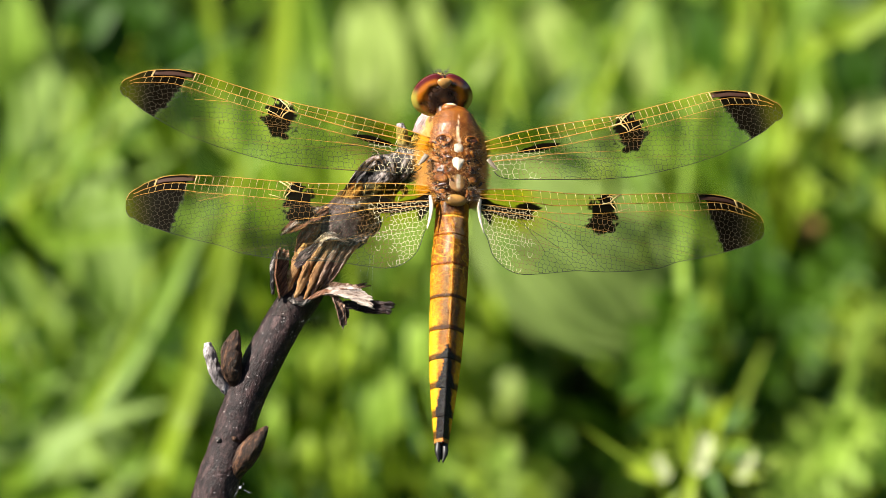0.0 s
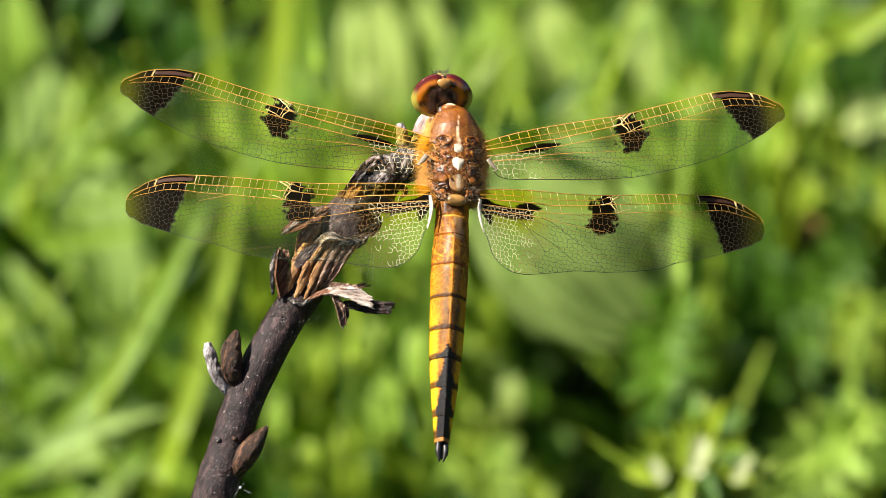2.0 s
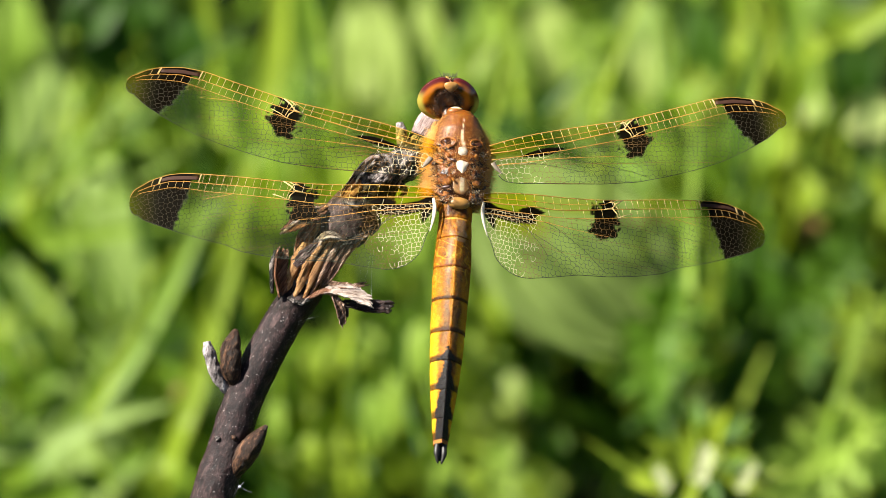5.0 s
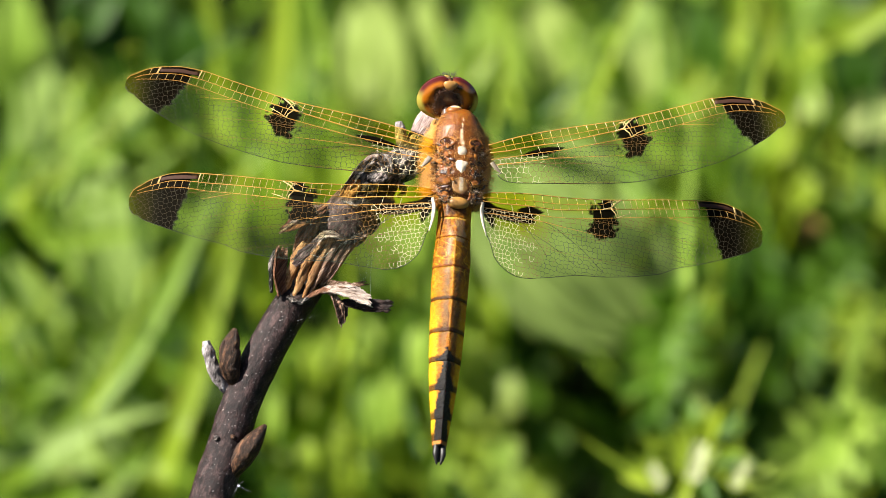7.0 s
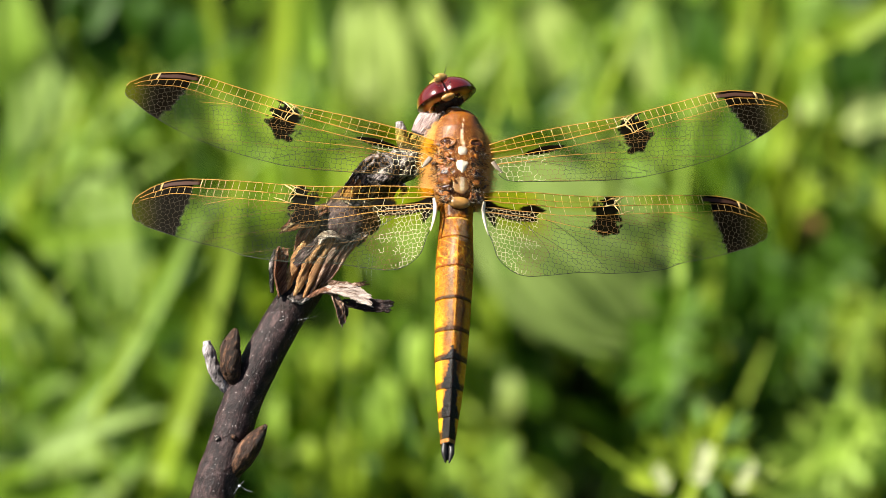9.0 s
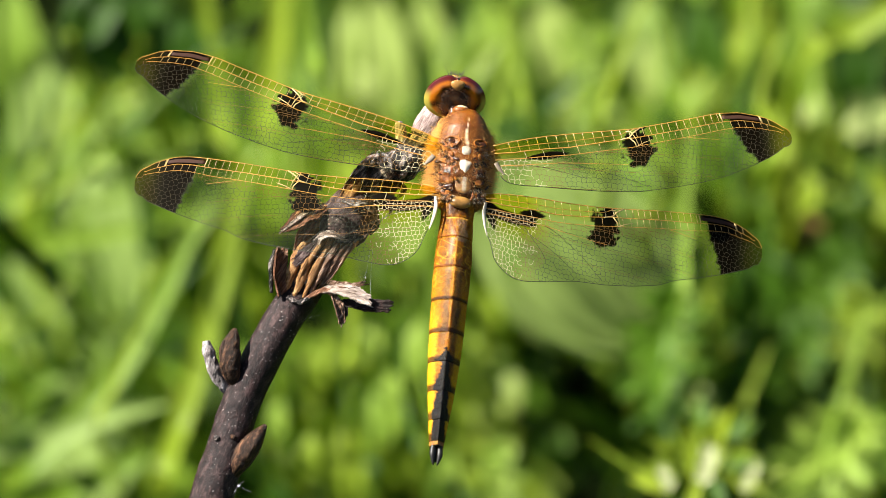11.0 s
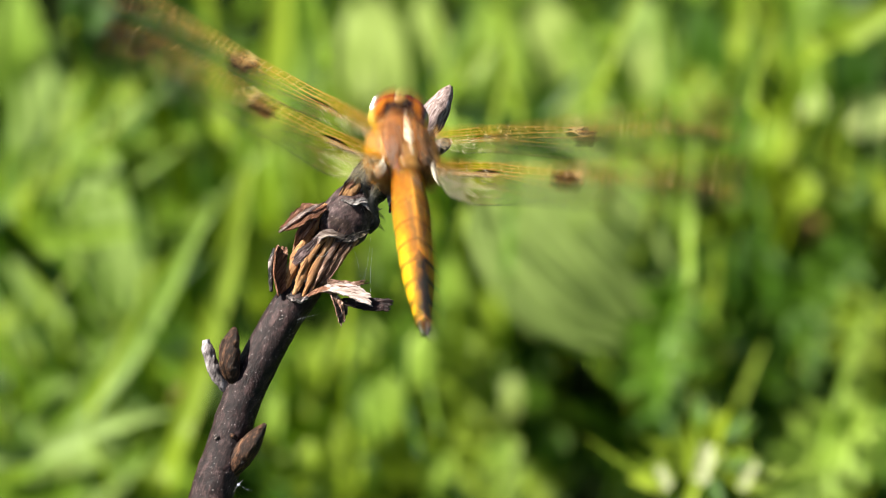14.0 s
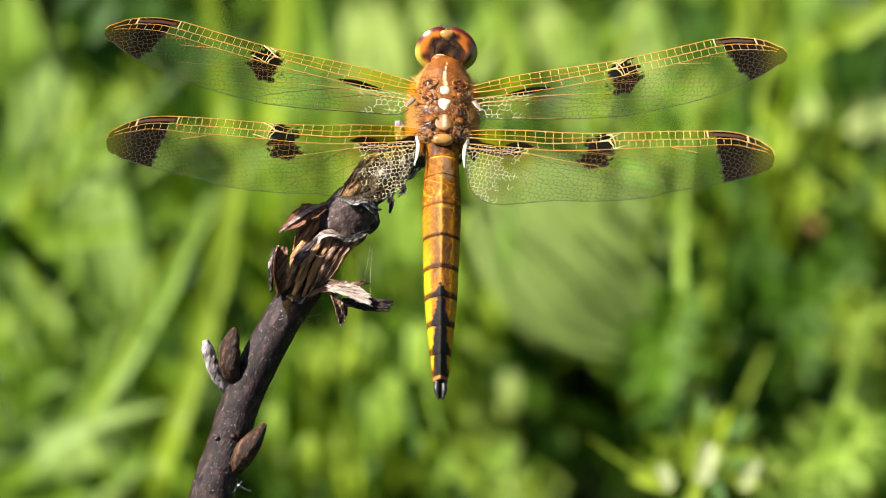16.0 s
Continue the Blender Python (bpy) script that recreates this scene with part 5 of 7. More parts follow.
# ---- meadow ----
def ribbon(bm, pts, width, steps=14, fold=0.25, shape=(0.5, 0.9, 1.0, 0.8, 0.05), side=None):
    """A leaf blade: two halves folded along the midrib, with thickness at the rib."""
    ln = catmull(pts, steps)
    rows = []
    for i, p in enumerate(ln):
        d = (ln[min(i + 1, steps)] - ln[max(i - 1, 0)]).normalized()
        s = (d.cross(Vector(side)) if side else d.cross(Vector((-0.2, -0.66, 0.72)))).normalized()
        n = s.cross(d)
        w = width / 2 * interp(i / steps, shape)
        rows.append([bm.verts.new(p - s * w + n * w * fold), bm.verts.new(p - s * w * 0.5 + n * w * fold * 0.3), bm.verts.new(p - n * width * 0.02), bm.verts.new(p + s * w * 0.5 + n * w * fold * 0.3), bm.verts.new(p + s * w + n * w * fold)])
    for a, b in zip(rows, rows[1:]):
        for k in range(4):
            bm.faces.new((a[k], a[k + 1], b[k + 1], b[k]))


def foot_of(p, lean=0.75):
    """Where a plant that leans out towards the light is rooted."""
    p = Vector(p)
    return Vector((p.x * 1.02, p.y + max(p.z, 0.01) * 1.43 * lean, -0.01))


def rooted(pts, lean=0.75):
    """Adds the way down to the soil."""
    p, f = Vector(pts[0]), foot_of(pts[0], lean)
    return [f, f.lerp(p, 0.55), *[Vector(q) for q in pts]]


def grass_blade(pts, width, mat=None, label="long green grass blade bending over the meadow", shape=(0.6, 0.8, 1.0, 1.0, 0.8, 0.1)):
    root = new("grass_blade")
    line = rooted(pts)
    root.location = line[0]
    line = [p - line[0] for p in line]
    bm = bmesh.new()
    ribbon(bm, line, width, 24, 0.3, shape)
    part("leaf_blade", bm, mat or GRASS, root)
    bm = bmesh.new()
    tube(bm, [p + Vector((0, 0.0004, -0.0003)) for p in line], [width * 0.07, width * 0.07, width * 0.05, width * 0.02], 5, 24)
    part("midrib", bm, BRIGHT, root)
    return tagged(root, label, "grass", "meadow grass")


def broad_leaf(base, tip, width, mat, pleats=2, label="broad pale green leaf in the meadow", cup=0.18, crease=0.17):
    """A pleated leaf on a stalk that rises from the soil."""
    root = new("broad_leaf")
    tagged(root, label, "leaf", "broad leaves")
    base, tip = Vector(base), Vector(tip)
    foot = foot_of(base, 0.85)
    root.location = foot
    bm = bmesh.new()
    tube(bm, [foot - foot, (base - foot) * 0.55, base - foot, base.lerp(tip, 0.12) - foot], [0.0016, 0.0013, 0.001, 0.0006], 8, 14)
    part("stalk", bm, BRIGHT, root)
    bm = bmesh.new()
    d = tip - base
    ln = d.length
    toward = Vector((-0.25, -0.55, 0.8))
    s = d.cross(toward).normalized()
    n = s.cross(d.normalized())
    nx, ny = 20, max(8, pleats * 6)
    rows = []
    for i in range(nx + 1):
        f = i / nx
        w = width / 2 * interp(f, (0.12, 0.72, 0.98, 1.0, 0.9, 0.66, 0.03))
        row = []
        for k in range(ny + 1):
            g = k / ny * 2 - 1
            fold = crease * width / pleats * math.cos(math.pi * g * pleats) * (1 - 0.5 * f)
            p = base + d * f + s * (g * w) + n * (fold + cup * width * g * g + 0.10 * ln * math.sin(f * 3.0)) + n * 0.02 * ln * noise.noise(Vector((f * 4, g * 2, width * 900)))
            row.append(bm.verts.new(p - foot))
        rows.append(row)
    for a, b in zip(rows, rows[1:]):
        for k in range(ny):
            bm.faces.new((a[k], a[k + 1], b[k + 1], b[k]))
    part("leaf_blade", bm, mat, root)
    return root


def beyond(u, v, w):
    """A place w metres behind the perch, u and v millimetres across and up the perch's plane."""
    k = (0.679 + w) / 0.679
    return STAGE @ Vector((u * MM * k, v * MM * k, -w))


def bedstraw(top, rnd):
    """A thin stem with whorls of small narrow leaves."""
    root = new("bedstraw")
    tagged(root, "slender green bedstraw stem with whorled narrow leaves", "weed", "bedstraw stems")
    foot = foot_of(top, rnd.uniform(0.2, 0.9))
    foot.x += rnd.gauss(0, 0.02)
    root.location = foot
    top = top - foot
    bend = Vector((rnd.gauss(0, 0.012), rnd.gauss(0, 0.012), 0.01))
    line = [Vector((0, 0, 0)), top * 0.5 + bend, top]
    bm = bmesh.new()
    tube(bm, line, [0.0009, 0.0008, 0.0005], 5, 12)
    part("stem", bm, WEED, root)
    ln = catmull(line, 40)
    whorls = rnd.randint(6, 11)
    size = rnd.uniform(0.005, 0.0105)
    mat = LIME if rnd.random() < 0.25 else (SAGE if rnd.random() < 0.3 else WEED)
    for i in range(whorls):
        p = ln[40 - int(i * 40 * 0.0095 / max(0.05, top.length)) if i else 40]
        axis = (ln[40] - ln[34]).normalized()
        side = axis.orthogonal().normalized()
        bm = bmesh.new()
        for k in range(6):
            d = Matrix.Rotation(k * 1.047 + i * 0.5 + rnd.uniform(-0.2, 0.2), 3, axis) @ side
            d = (d + axis * rnd.uniform(0.1, 0.6) * (2.0 if i == 0 else 1.0)).normalized()
            q = p + d * size * rnd.uniform(0.8, 1.15) * (0.6 if i == 0 else 1.0)
            ribbon(bm, [p, p.lerp(q, 0.5) + axis * size * 0.08, q], size * 0.27, 5, 0.3, (0.3, 0.9, 1.0, 0.8, 0.05))
        part("leaf_whorl", bm, mat, root)
    return root


def flower_head(centre):
    """A blurred head of small cream florets among narrow leaves."""
    root = new("flower")
    tagged(root, "cluster of small cream-white flowers with narrow green leaves", "flower")
    c = Vector(centre)
    foot = foot_of(c, 0.8)
    root.location = foot
    rnd = random.Random(9)
    bm = bmesh.new()
    tube(bm, [Vector(), (c - foot) * 0.5 + Vector((0.003, 0, 0)), c - foot], [0.0018, 0.0015, 0.0012], 8, 12)
    part("stem", bm, GRASS, root)
    right, up, back = Vector((1, 0, 0)), Vector((0, 0.574, 0.819)), Vector((0, -0.819, 0.574))
    for i in range(84):
        a = rnd.uniform(0, 6.283)
        d = (right * math.cos(a) + up * (math.sin(a) + 0.2) + back * rnd.uniform(-0.6, 0.7)).normalized()
        r = rnd.uniform(0.006, 0.0125)
        bm = bmesh.new()
        p = c - foot
        ribbon(bm, [p, p + d * r * 0.5 + up * 0.001, p + d * r], r * 0.22, 6, 0.3, (0.3, 0.9, 1.0, 0.6, 0.05))
        part("leaf", bm, (BRIGHT, LIME, LIME, WEED)[i % 4], root)
    # three tufts of cream petals, each in a cup of upright bracts
    for u, v, lean, size in ((-0.0060, -0.0018, -0.45, 0.85), (-0.0006, -0.0004, 0.2, 1.3), (0.0058, -0.0017, 0.5, 1.0)):
        p = c - foot + right * u + up * v + back * 0.006
        bm = bmesh.new()
        for h in range(3):
            o = p + (right * math.sin(lean) + up * math.cos(lean)) * 0.0013 * size * h + back * 0.003
            for k in range(6):
                a = k * 1.047 + h * 0.5 + u * 900
                d = (right * math.cos(a) * 0.8 + up * math.sin(a) + back * 0.7).normalized()
                ribbon(bm, [o, o + d * 0.0009 * size, o + d * 0.0016 * size], 0.0008 * size, 4, 0.2, (0.3, 1.0, 0.9, 0.3))
        part("floret", bm, PETAL, root, "cream-white floret")
        for k in range(9):
            a = lean * 0.7 + (k - 4) * 0.24
            d = (right * math.sin(a) + up * math.cos(a) - back * rnd.uniform(0.0, 0.4)).normalized()
            r = size * rnd.uniform(0.0052, 0.0078)
            q = p - up * 0.0012 - back * 0.003
            bm = bmesh.new()
            ribbon(bm, [q, q + d * r * 0.5, q + d * r + back * 0.0006], 0.0016, 6, 0.3, (0.5, 1.0, 1.0, 0.7, 0.05))
            part("bract", bm, (BRIGHT, LIME)[k % 2], root)
    for tip in ((0.0211, 0.2293, 0.3544), (0.0573, 0.2270, 0.3512), (0.0285, 0.2278, 0.3522), (0.0512, 0.2252, 0.3487), (0.0346, 0.2298, 0.3551), (0.0442, 0.2298, 0.3551)):
        bm = bmesh.new()
        q = Vector(tip) - foot
        p = c - foot - up * 0.004
        ribbon(bm, [p, p.lerp(q, 0.5) - up * 0.0015, q], 0.0010, 10, 0.3, (0.4, 1.0, 1.0, 0.7, 0.05))
        part("leaf", bm, LIME, root, "narrow yellow-green leaf")
    return root


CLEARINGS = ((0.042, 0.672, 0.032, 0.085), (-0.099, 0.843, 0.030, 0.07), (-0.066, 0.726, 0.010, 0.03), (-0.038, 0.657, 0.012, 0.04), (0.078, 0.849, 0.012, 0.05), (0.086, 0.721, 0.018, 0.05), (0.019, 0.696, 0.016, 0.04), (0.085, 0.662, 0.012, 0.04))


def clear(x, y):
    """Bare gaps between the plants, where the darkened soil stands for shade."""
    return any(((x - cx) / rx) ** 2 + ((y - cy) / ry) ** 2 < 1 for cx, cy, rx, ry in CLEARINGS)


def build_meadow():
    rnd = random.Random(21)
    # long blades and stalks that stand out
    grass_blade([(-0.0866, 0.3577, 0.2414), (-0.0762, 0.3618, 0.2473), (-0.0670, 0.3671, 0.2549), (-0.0583, 0.3727, 0.2629), (-0.0517, 0.3792, 0.2721), (-0.0460, 0.3856, 0.2813), (-0.0394, 0.3912, 0.2893)], 0.0049, GRASS)
    grass_blade([(-0.1032, 0.5455, 0.1784), (-0.0889, 0.5503, 0.1852), (-0.0793, 0.5534, 0.1896), (-0.0697, 0.5568, 0.1945), (-0.0638, 0.5592, 0.1979)], 0.0048, GRASS)
    grass_blade([(-0.0793, 0.5703, 0.1789), (-0.0726, 0.5734, 0.1834), (-0.0665, 0.5762, 0.1873), (-0.0604, 0.5795, 0.1920)], 0.0070, LIME, "yellow-green pointed tip of a grass blade", (0.1, 0.5, 0.9, 1.0, 0.1))
    grass_blade([(-0.0850, 0.3461, 0.2598), (-0.0720, 0.3482, 0.2627), (-0.0609, 0.3509, 0.2665), (-0.0487, 0.3524, 0.2687)], 0.0048, SOFTLEAF)
    grass_blade([(-0.0903, 0.3966, 0.2098), (-0.0711, 0.3996, 0.2141), (-0.0583, 0.4027, 0.2185), (-0.0487, 0.4051, 0.2220)], 0.0053, GRASS)
    grass_blade([(-0.0964, 0.4733, 0.1799), (-0.0827, 0.4752, 0.1827), (-0.0713, 0.4785, 0.1873), (-0.0622, 0.4838, 0.1948)], 0.0041, GRASS)
    grass_blade([(-0.0934, 0.4578, 0.2275), (-0.0801, 0.4588, 0.2289), (-0.0669, 0.4602, 0.2309), (-0.0536, 0.4613, 0.2325)], 0.0044, GRASS)
    grass_blade([(-0.0888, 0.3976, 0.2460), (-0.0835, 0.4006, 0.2504), (-0.0795, 0.4042, 0.2555)], 0.0046, LIME)
    grass_blade([(-0.0745, 0.5503, 0.1852), (-0.0662, 0.5529, 0.1889), (-0.0578, 0.5544, 0.1911), (-0.0471, 0.5552, 0.1922)], 0.0031, GRASS)
    grass_blade([(-0.0845, 0.4123, 0.2672), (-0.0761, 0.4084, 0.2616), (-0.0698, 0.4048, 0.2564), (-0.0640, 0.4009, 0.2508)], 0.0036, DARKGRASS, "grass blade arching over, shade put into its dark green")
    grass_blade([(-0.0598, 0.4355, 0.2654), (-0.0577, 0.4318, 0.2601), (-0.0569, 0.4282, 0.2549), (-0.0571, 0.4242, 0.2492)], 0.0024, DARKGRASS, "grass blade arching over, shade put into its dark green")
    grass_blade([(-0.0503, 0.3421, 0.2541), (-0.0469, 0.3502, 0.2656), (-0.0442, 0.3554, 0.2730), (-0.0402, 0.3640, 0.2854), (-0.0378, 0.3704, 0.2944), (-0.0354, 0.3773, 0.3043)], 0.0046, STALK, "upright yellow-green grass stalk in the meadow", (0.7, 0.8, 0.9, 1, 1.1, 0.5))
    grass_blade([(-0.0443, 0.5172, 0.2077), (-0.0455, 0.5239, 0.2173), (-0.0474, 0.5306, 0.2268), (-0.0490, 0.5392, 0.2391)], 0.0044, STALK, "upright yellow-green grass stalk in the meadow", (0.3, 0.8, 1, 1, 0.8, 0.6))
    grass_blade([(-0.0370, 0.5524, 0.1882), (-0.0363, 0.5586, 0.1970), (-0.0348, 0.5647, 0.2058), (-0.0336, 0.5749, 0.2204)], 0.0053, STALK, "upright yellow-green grass stalk in the meadow", (0.3, 0.7, 1, 1, 1, 0.7))
    grass_blade([(-0.0322, 0.5883, 0.1698), (-0.0315, 0.5940, 0.1779), (-0.0305, 0.6003, 0.1870), (-0.0300, 0.6087, 0.1989)], 0.0032, GRASS)
    grass_blade([(-0.0260, 0.5059, 0.2265), (-0.0253, 0.5106, 0.2331), (-0.0249, 0.5165, 0.2415), (-0.0244, 0.5243, 0.2526)], 0.0030, DARKGRASS, "grass blade arching over, shade put into its dark green")
    grass_blade([(-0.0226, 0.4774, 0.1509), (-0.0216, 0.4847, 0.1613), (-0.0213, 0.4914, 0.1708), (-0.0220, 0.4980, 0.1802)], 0.0046, STALK)
    grass_blade([(-0.0149, 0.4773, 0.1508), (-0.0141, 0.4847, 0.1612), (-0.0144, 0.4913, 0.1707), (-0.0134, 0.4980, 0.1802)], 0.0035, GRASS)
    grass_blade([(-0.0103, 0.5410, 0.1022), (-0.0090, 0.5509, 0.1163), (-0.0086, 0.5594, 0.1285), (-0.0105, 0.5678, 0.1405)], 0.0057, GRASS)
    grass_blade([(-0.0039, 0.6300, 0.0899), (-0.0035, 0.6361, 0.0985), (-0.0043, 0.6435, 0.1092), (-0.0057, 0.6510, 0.1198)], 0.0060, STALK)
    grass_blade([(0.0021, 0.6152, 0.0687), (0.0008, 0.6241, 0.0815), (-0.0013, 0.6331, 0.0943), (0.0008, 0.6420, 0.1071)], 0.0065, GRASS)
    grass_blade([(0.0669, 0.4614, 0.1629), (0.0686, 0.4693, 0.1742), (0.0708, 0.4758, 0.1835), (0.0748, 0.4837, 0.1947)], 0.0030, STALK)
    grass_blade([(0.0922, 0.4999, 0.1831), (0.0864, 0.4960, 0.1774), (0.0830, 0.4913, 0.1707), (0.0795, 0.4840, 0.1603)], 0.0030, STALK)
    grass_blade([(0.0395, 0.4955, 0.2115), (0.0418, 0.4922, 0.2069), (0.0463, 0.4863, 0.1984), (0.0520, 0.4798, 0.1891)], 0.0030, STALK)
    grass_blade([(0.0514, 0.4771, 0.1854), (0.0524, 0.4817, 0.1919), (0.0541, 0.4876, 0.2003), (0.0554, 0.4929, 0.2079)], 0.0039, STALK)
    grass_blade([(0.0739, 0.5812, 0.1596), (0.0727, 0.5890, 0.1707), (0.0711, 0.5967, 0.1818), (0.0696, 0.6073, 0.1969)], 0.0054, STALK)
    grass_blade([(0.0635, 0.5960, 0.1808), (0.0647, 0.5996, 0.1858), (0.0659, 0.6031, 0.1909), (0.0667, 0.6087, 0.1989)], 0.0042, LIME)
    grass_blade([(-0.0006, 0.5089, 0.2307), (0.0035, 0.5108, 0.2335), (0.0075, 0.5131, 0.2368), (0.0121, 0.5158, 0.2406)], 0.0059, STALK, "yellow-green pointed tip of a grass blade", (0.1, 0.5, 1.0, 1.0, 0.1))
    grass_blade([(0.0680, 0.4462, 0.2807), (0.0755, 0.4487, 0.2842), (0.0830, 0.4514, 0.2881), (0.0894, 0.4536, 0.2912)], 0.0060, LIME)
    grass_blade([(0.0726, 0.4974, 0.2143), (0.0794, 0.4997, 0.2176), (0.0862, 0.4994, 0.2171), (0.0954, 0.4975, 0.2144)], 0.0082, LIME)
    grass_blade([(-0.0449, 0.5594, 0.1285), (-0.0326, 0.5615, 0.1315), (-0.0226, 0.5622, 0.1324), (-0.0117, 0.5644, 0.1356)], 0.0042, GRASS)
    grass_blade([(-0.0339, 0.5284, 0.1539), (-0.0244, 0.5242, 0.1480), (-0.0172, 0.5215, 0.1441), (-0.0100, 0.5160, 0.1363)], 0.0031, GRASS)
    grass_blade([(-0.0005, 0.5069, 0.2278), (0.0075, 0.5065, 0.2272), (0.0167, 0.5048, 0.2248), (0.0258, 0.5021, 0.2211), (0.0332, 0.4993, 0.2169)], 0.0041, DARKGRASS, "grass blade arching over, shade put into its dark green")
    grass_blade([(0.0134, 0.5212, 0.2134), (0.0204, 0.5239, 0.2172), (0.0262, 0.5272, 0.2220), (0.0297, 0.5292, 0.2248)], 0.0035, DARKGRASS, "grass blade arching over, shade put into its dark green")
    grass_blade([(0.0425, 0.5544, 0.1911), (0.0383, 0.5606, 0.1999), (0.0359, 0.5654, 0.2067), (0.0354, 0.5722, 0.2165)], 0.0031, DARKGRASS, "grass blade arching over, shade put into its dark green")
    grass_blade([(0.0325, 0.5499, 0.2196), (0.0384, 0.5432, 0.2100), (0.0466, 0.5365, 0.2003), (0.0560, 0.5317, 0.1936)], 0.0033, GRASS)
    grass_blade([(0.0077, 0.4777, 0.2301), (0.0060, 0.4862, 0.2423), (0.0053, 0.4947, 0.2544), (0.0051, 0.5020, 0.2648)], 0.0010, DARKGRASS, "slender green grass blade in the meadow")
    grass_blade([(0.0852, 0.4874, 0.2134), (0.0826, 0.4937, 0.2223), (0.0794, 0.5000, 0.2313), (0.0763, 0.5053, 0.2389)], 0.0011, GRASS, "slender green grass blade in the meadow")
    grass_blade([(0.0027, 0.3488, 0.3063), (0.0065, 0.3564, 0.3172), (0.0099, 0.3641, 0.3281), (0.0124, 0.3706, 0.3375)], 0.0014, LIME, "slender green grass blade in the meadow")
    grass_blade([(0.0838, 0.4293, 0.1933), (0.0836, 0.4342, 0.2003), (0.0842, 0.4392, 0.2074), (0.0853, 0.4435, 0.2135)], 0.0020, STALK, "slender green grass blade in the meadow")
    grass_blade([(0.0832, 0.4408, 0.1912), (0.0837, 0.4480, 0.2014), (0.0848, 0.4552, 0.2117), (0.0863, 0.4613, 0.2205)], 0.0015, DARKGRASS, "slender green grass blade in the meadow")
    grass_blade([(0.0494, 0.3897, 0.2210), (0.0533, 0.3957, 0.2295), (0.0574, 0.4016, 0.2379), (0.0613, 0.4067, 0.2452)], 0.0019, STALK, "slender green grass blade in the meadow")
    grass_blade([(-0.0004, 0.3410, 0.3259), (-0.0001, 0.3473, 0.3349), (-0.0010, 0.3537, 0.3440), (-0.0027, 0.3591, 0.3518)], 0.0014, SAGE, "slender green grass blade in the meadow")
    grass_blade([(0.0642, 0.4660, 0.2216), (0.0625, 0.4726, 0.2310), (0.0609, 0.4791, 0.2404), (0.0597, 0.4848, 0.2485)], 0.0012, WEED, "slender green grass blade in the meadow")
    grass_blade([(0.0557, 0.4833, 0.2319), (0.0587, 0.4899, 0.2414), (0.0610, 0.4966, 0.2510), (0.0625, 0.5023, 0.2590)], 0.0014, WEED, "slender green grass blade in the meadow")
    grass_blade([(-0.0354, 0.5443, 0.1634), (-0.0330, 0.5516, 0.1738), (-0.0322, 0.5590, 0.1843), (-0.0326, 0.5654, 0.1934)], 0.0017, SAGE, "slender green grass blade in the meadow")
    grass_blade([(-0.0170, 0.3656, 0.2437), (-0.0170, 0.3731, 0.2545), (-0.0177, 0.3806, 0.2652), (-0.0189, 0.3871, 0.2745)], 0.0009, DARKGRASS, "slender green grass blade in the meadow")
    grass_blade([(0.0544, 0.4137, 0.2672), (0.0549, 0.4181, 0.2735), (0.0554, 0.4226, 0.2799), (0.0555, 0.4263, 0.2853)], 0.0011, DARKGRASS, "slender green grass blade in the meadow")
    grass_blade([(0.0269, 0.3920, 0.3004), (0.0306, 0.3991, 0.3106), (0.0357, 0.4062, 0.3207), (0.0412, 0.4123, 0.3294)], 0.0016, STALK, "slender green grass blade in the meadow")
    grass_blade([(0.0746, 0.5000, 0.2269), (0.0743, 0.5060, 0.2355), (0.0732, 0.5120, 0.2440), (0.0712, 0.5172, 0.2515)], 0.0016, SAGE, "slender green grass blade in the meadow")
    grass_blade([(0.0487, 0.4654, 0.2448), (0.0475, 0.4712, 0.2531), (0.0463, 0.4770, 0.2614), (0.0454, 0.4820, 0.2686)], 0.0010, LIME, "slender green grass blade in the meadow")
    grass_blade([(-0.0064, 0.5532, 0.1936), (-0.0021, 0.5590, 0.2019), (0.0027, 0.5649, 0.2103), (0.0074, 0.5699, 0.2174)], 0.0018, DARKGRASS, "slender green grass blade in the meadow")
    grass_blade([(0.0807, 0.4382, 0.2066), (0.0784, 0.4446, 0.2158), (0.0792, 0.4511, 0.2250), (0.0823, 0.4566, 0.2329)], 0.0012, SAGE, "slender green grass blade in the meadow")
    grass_blade([(0.0875, 0.4988, 0.1756), (0.0861, 0.5055, 0.1851), (0.0831, 0.5121, 0.1946), (0.0795, 0.5178, 0.2027)], 0.0021, GRASS, "slender green grass blade in the meadow")
    grass_blade([(0.0666, 0.3485, 0.2580), (0.0706, 0.3549, 0.2672), (0.0741, 0.3613, 0.2764), (0.0768, 0.3668, 0.2843)], 0.0016, GRASS, "slender green grass blade in the meadow")
    grass_blade([(-0.0055, 0.4689, 0.1803), (-0.0099, 0.4769, 0.1917), (-0.0119, 0.4849, 0.2032), (-0.0118, 0.4919, 0.2131)], 0.0016, GRASS, "slender green grass blade in the meadow")
    grass_blade([(0.0104, 0.5014, 0.2169), (0.0099, 0.5081, 0.2264), (0.0106, 0.5147, 0.2359), (0.0121, 0.5204, 0.2440)], 0.0018, GRASS, "slender green grass blade in the meadow")
    grass_blade([(-0.0003, 0.4508, 0.2583), (0.0026, 0.4584, 0.2691), (0.0067, 0.4660, 0.2799), (0.0111, 0.4725, 0.2893)], 0.0010, GRASS, "slender green grass blade in the meadow")
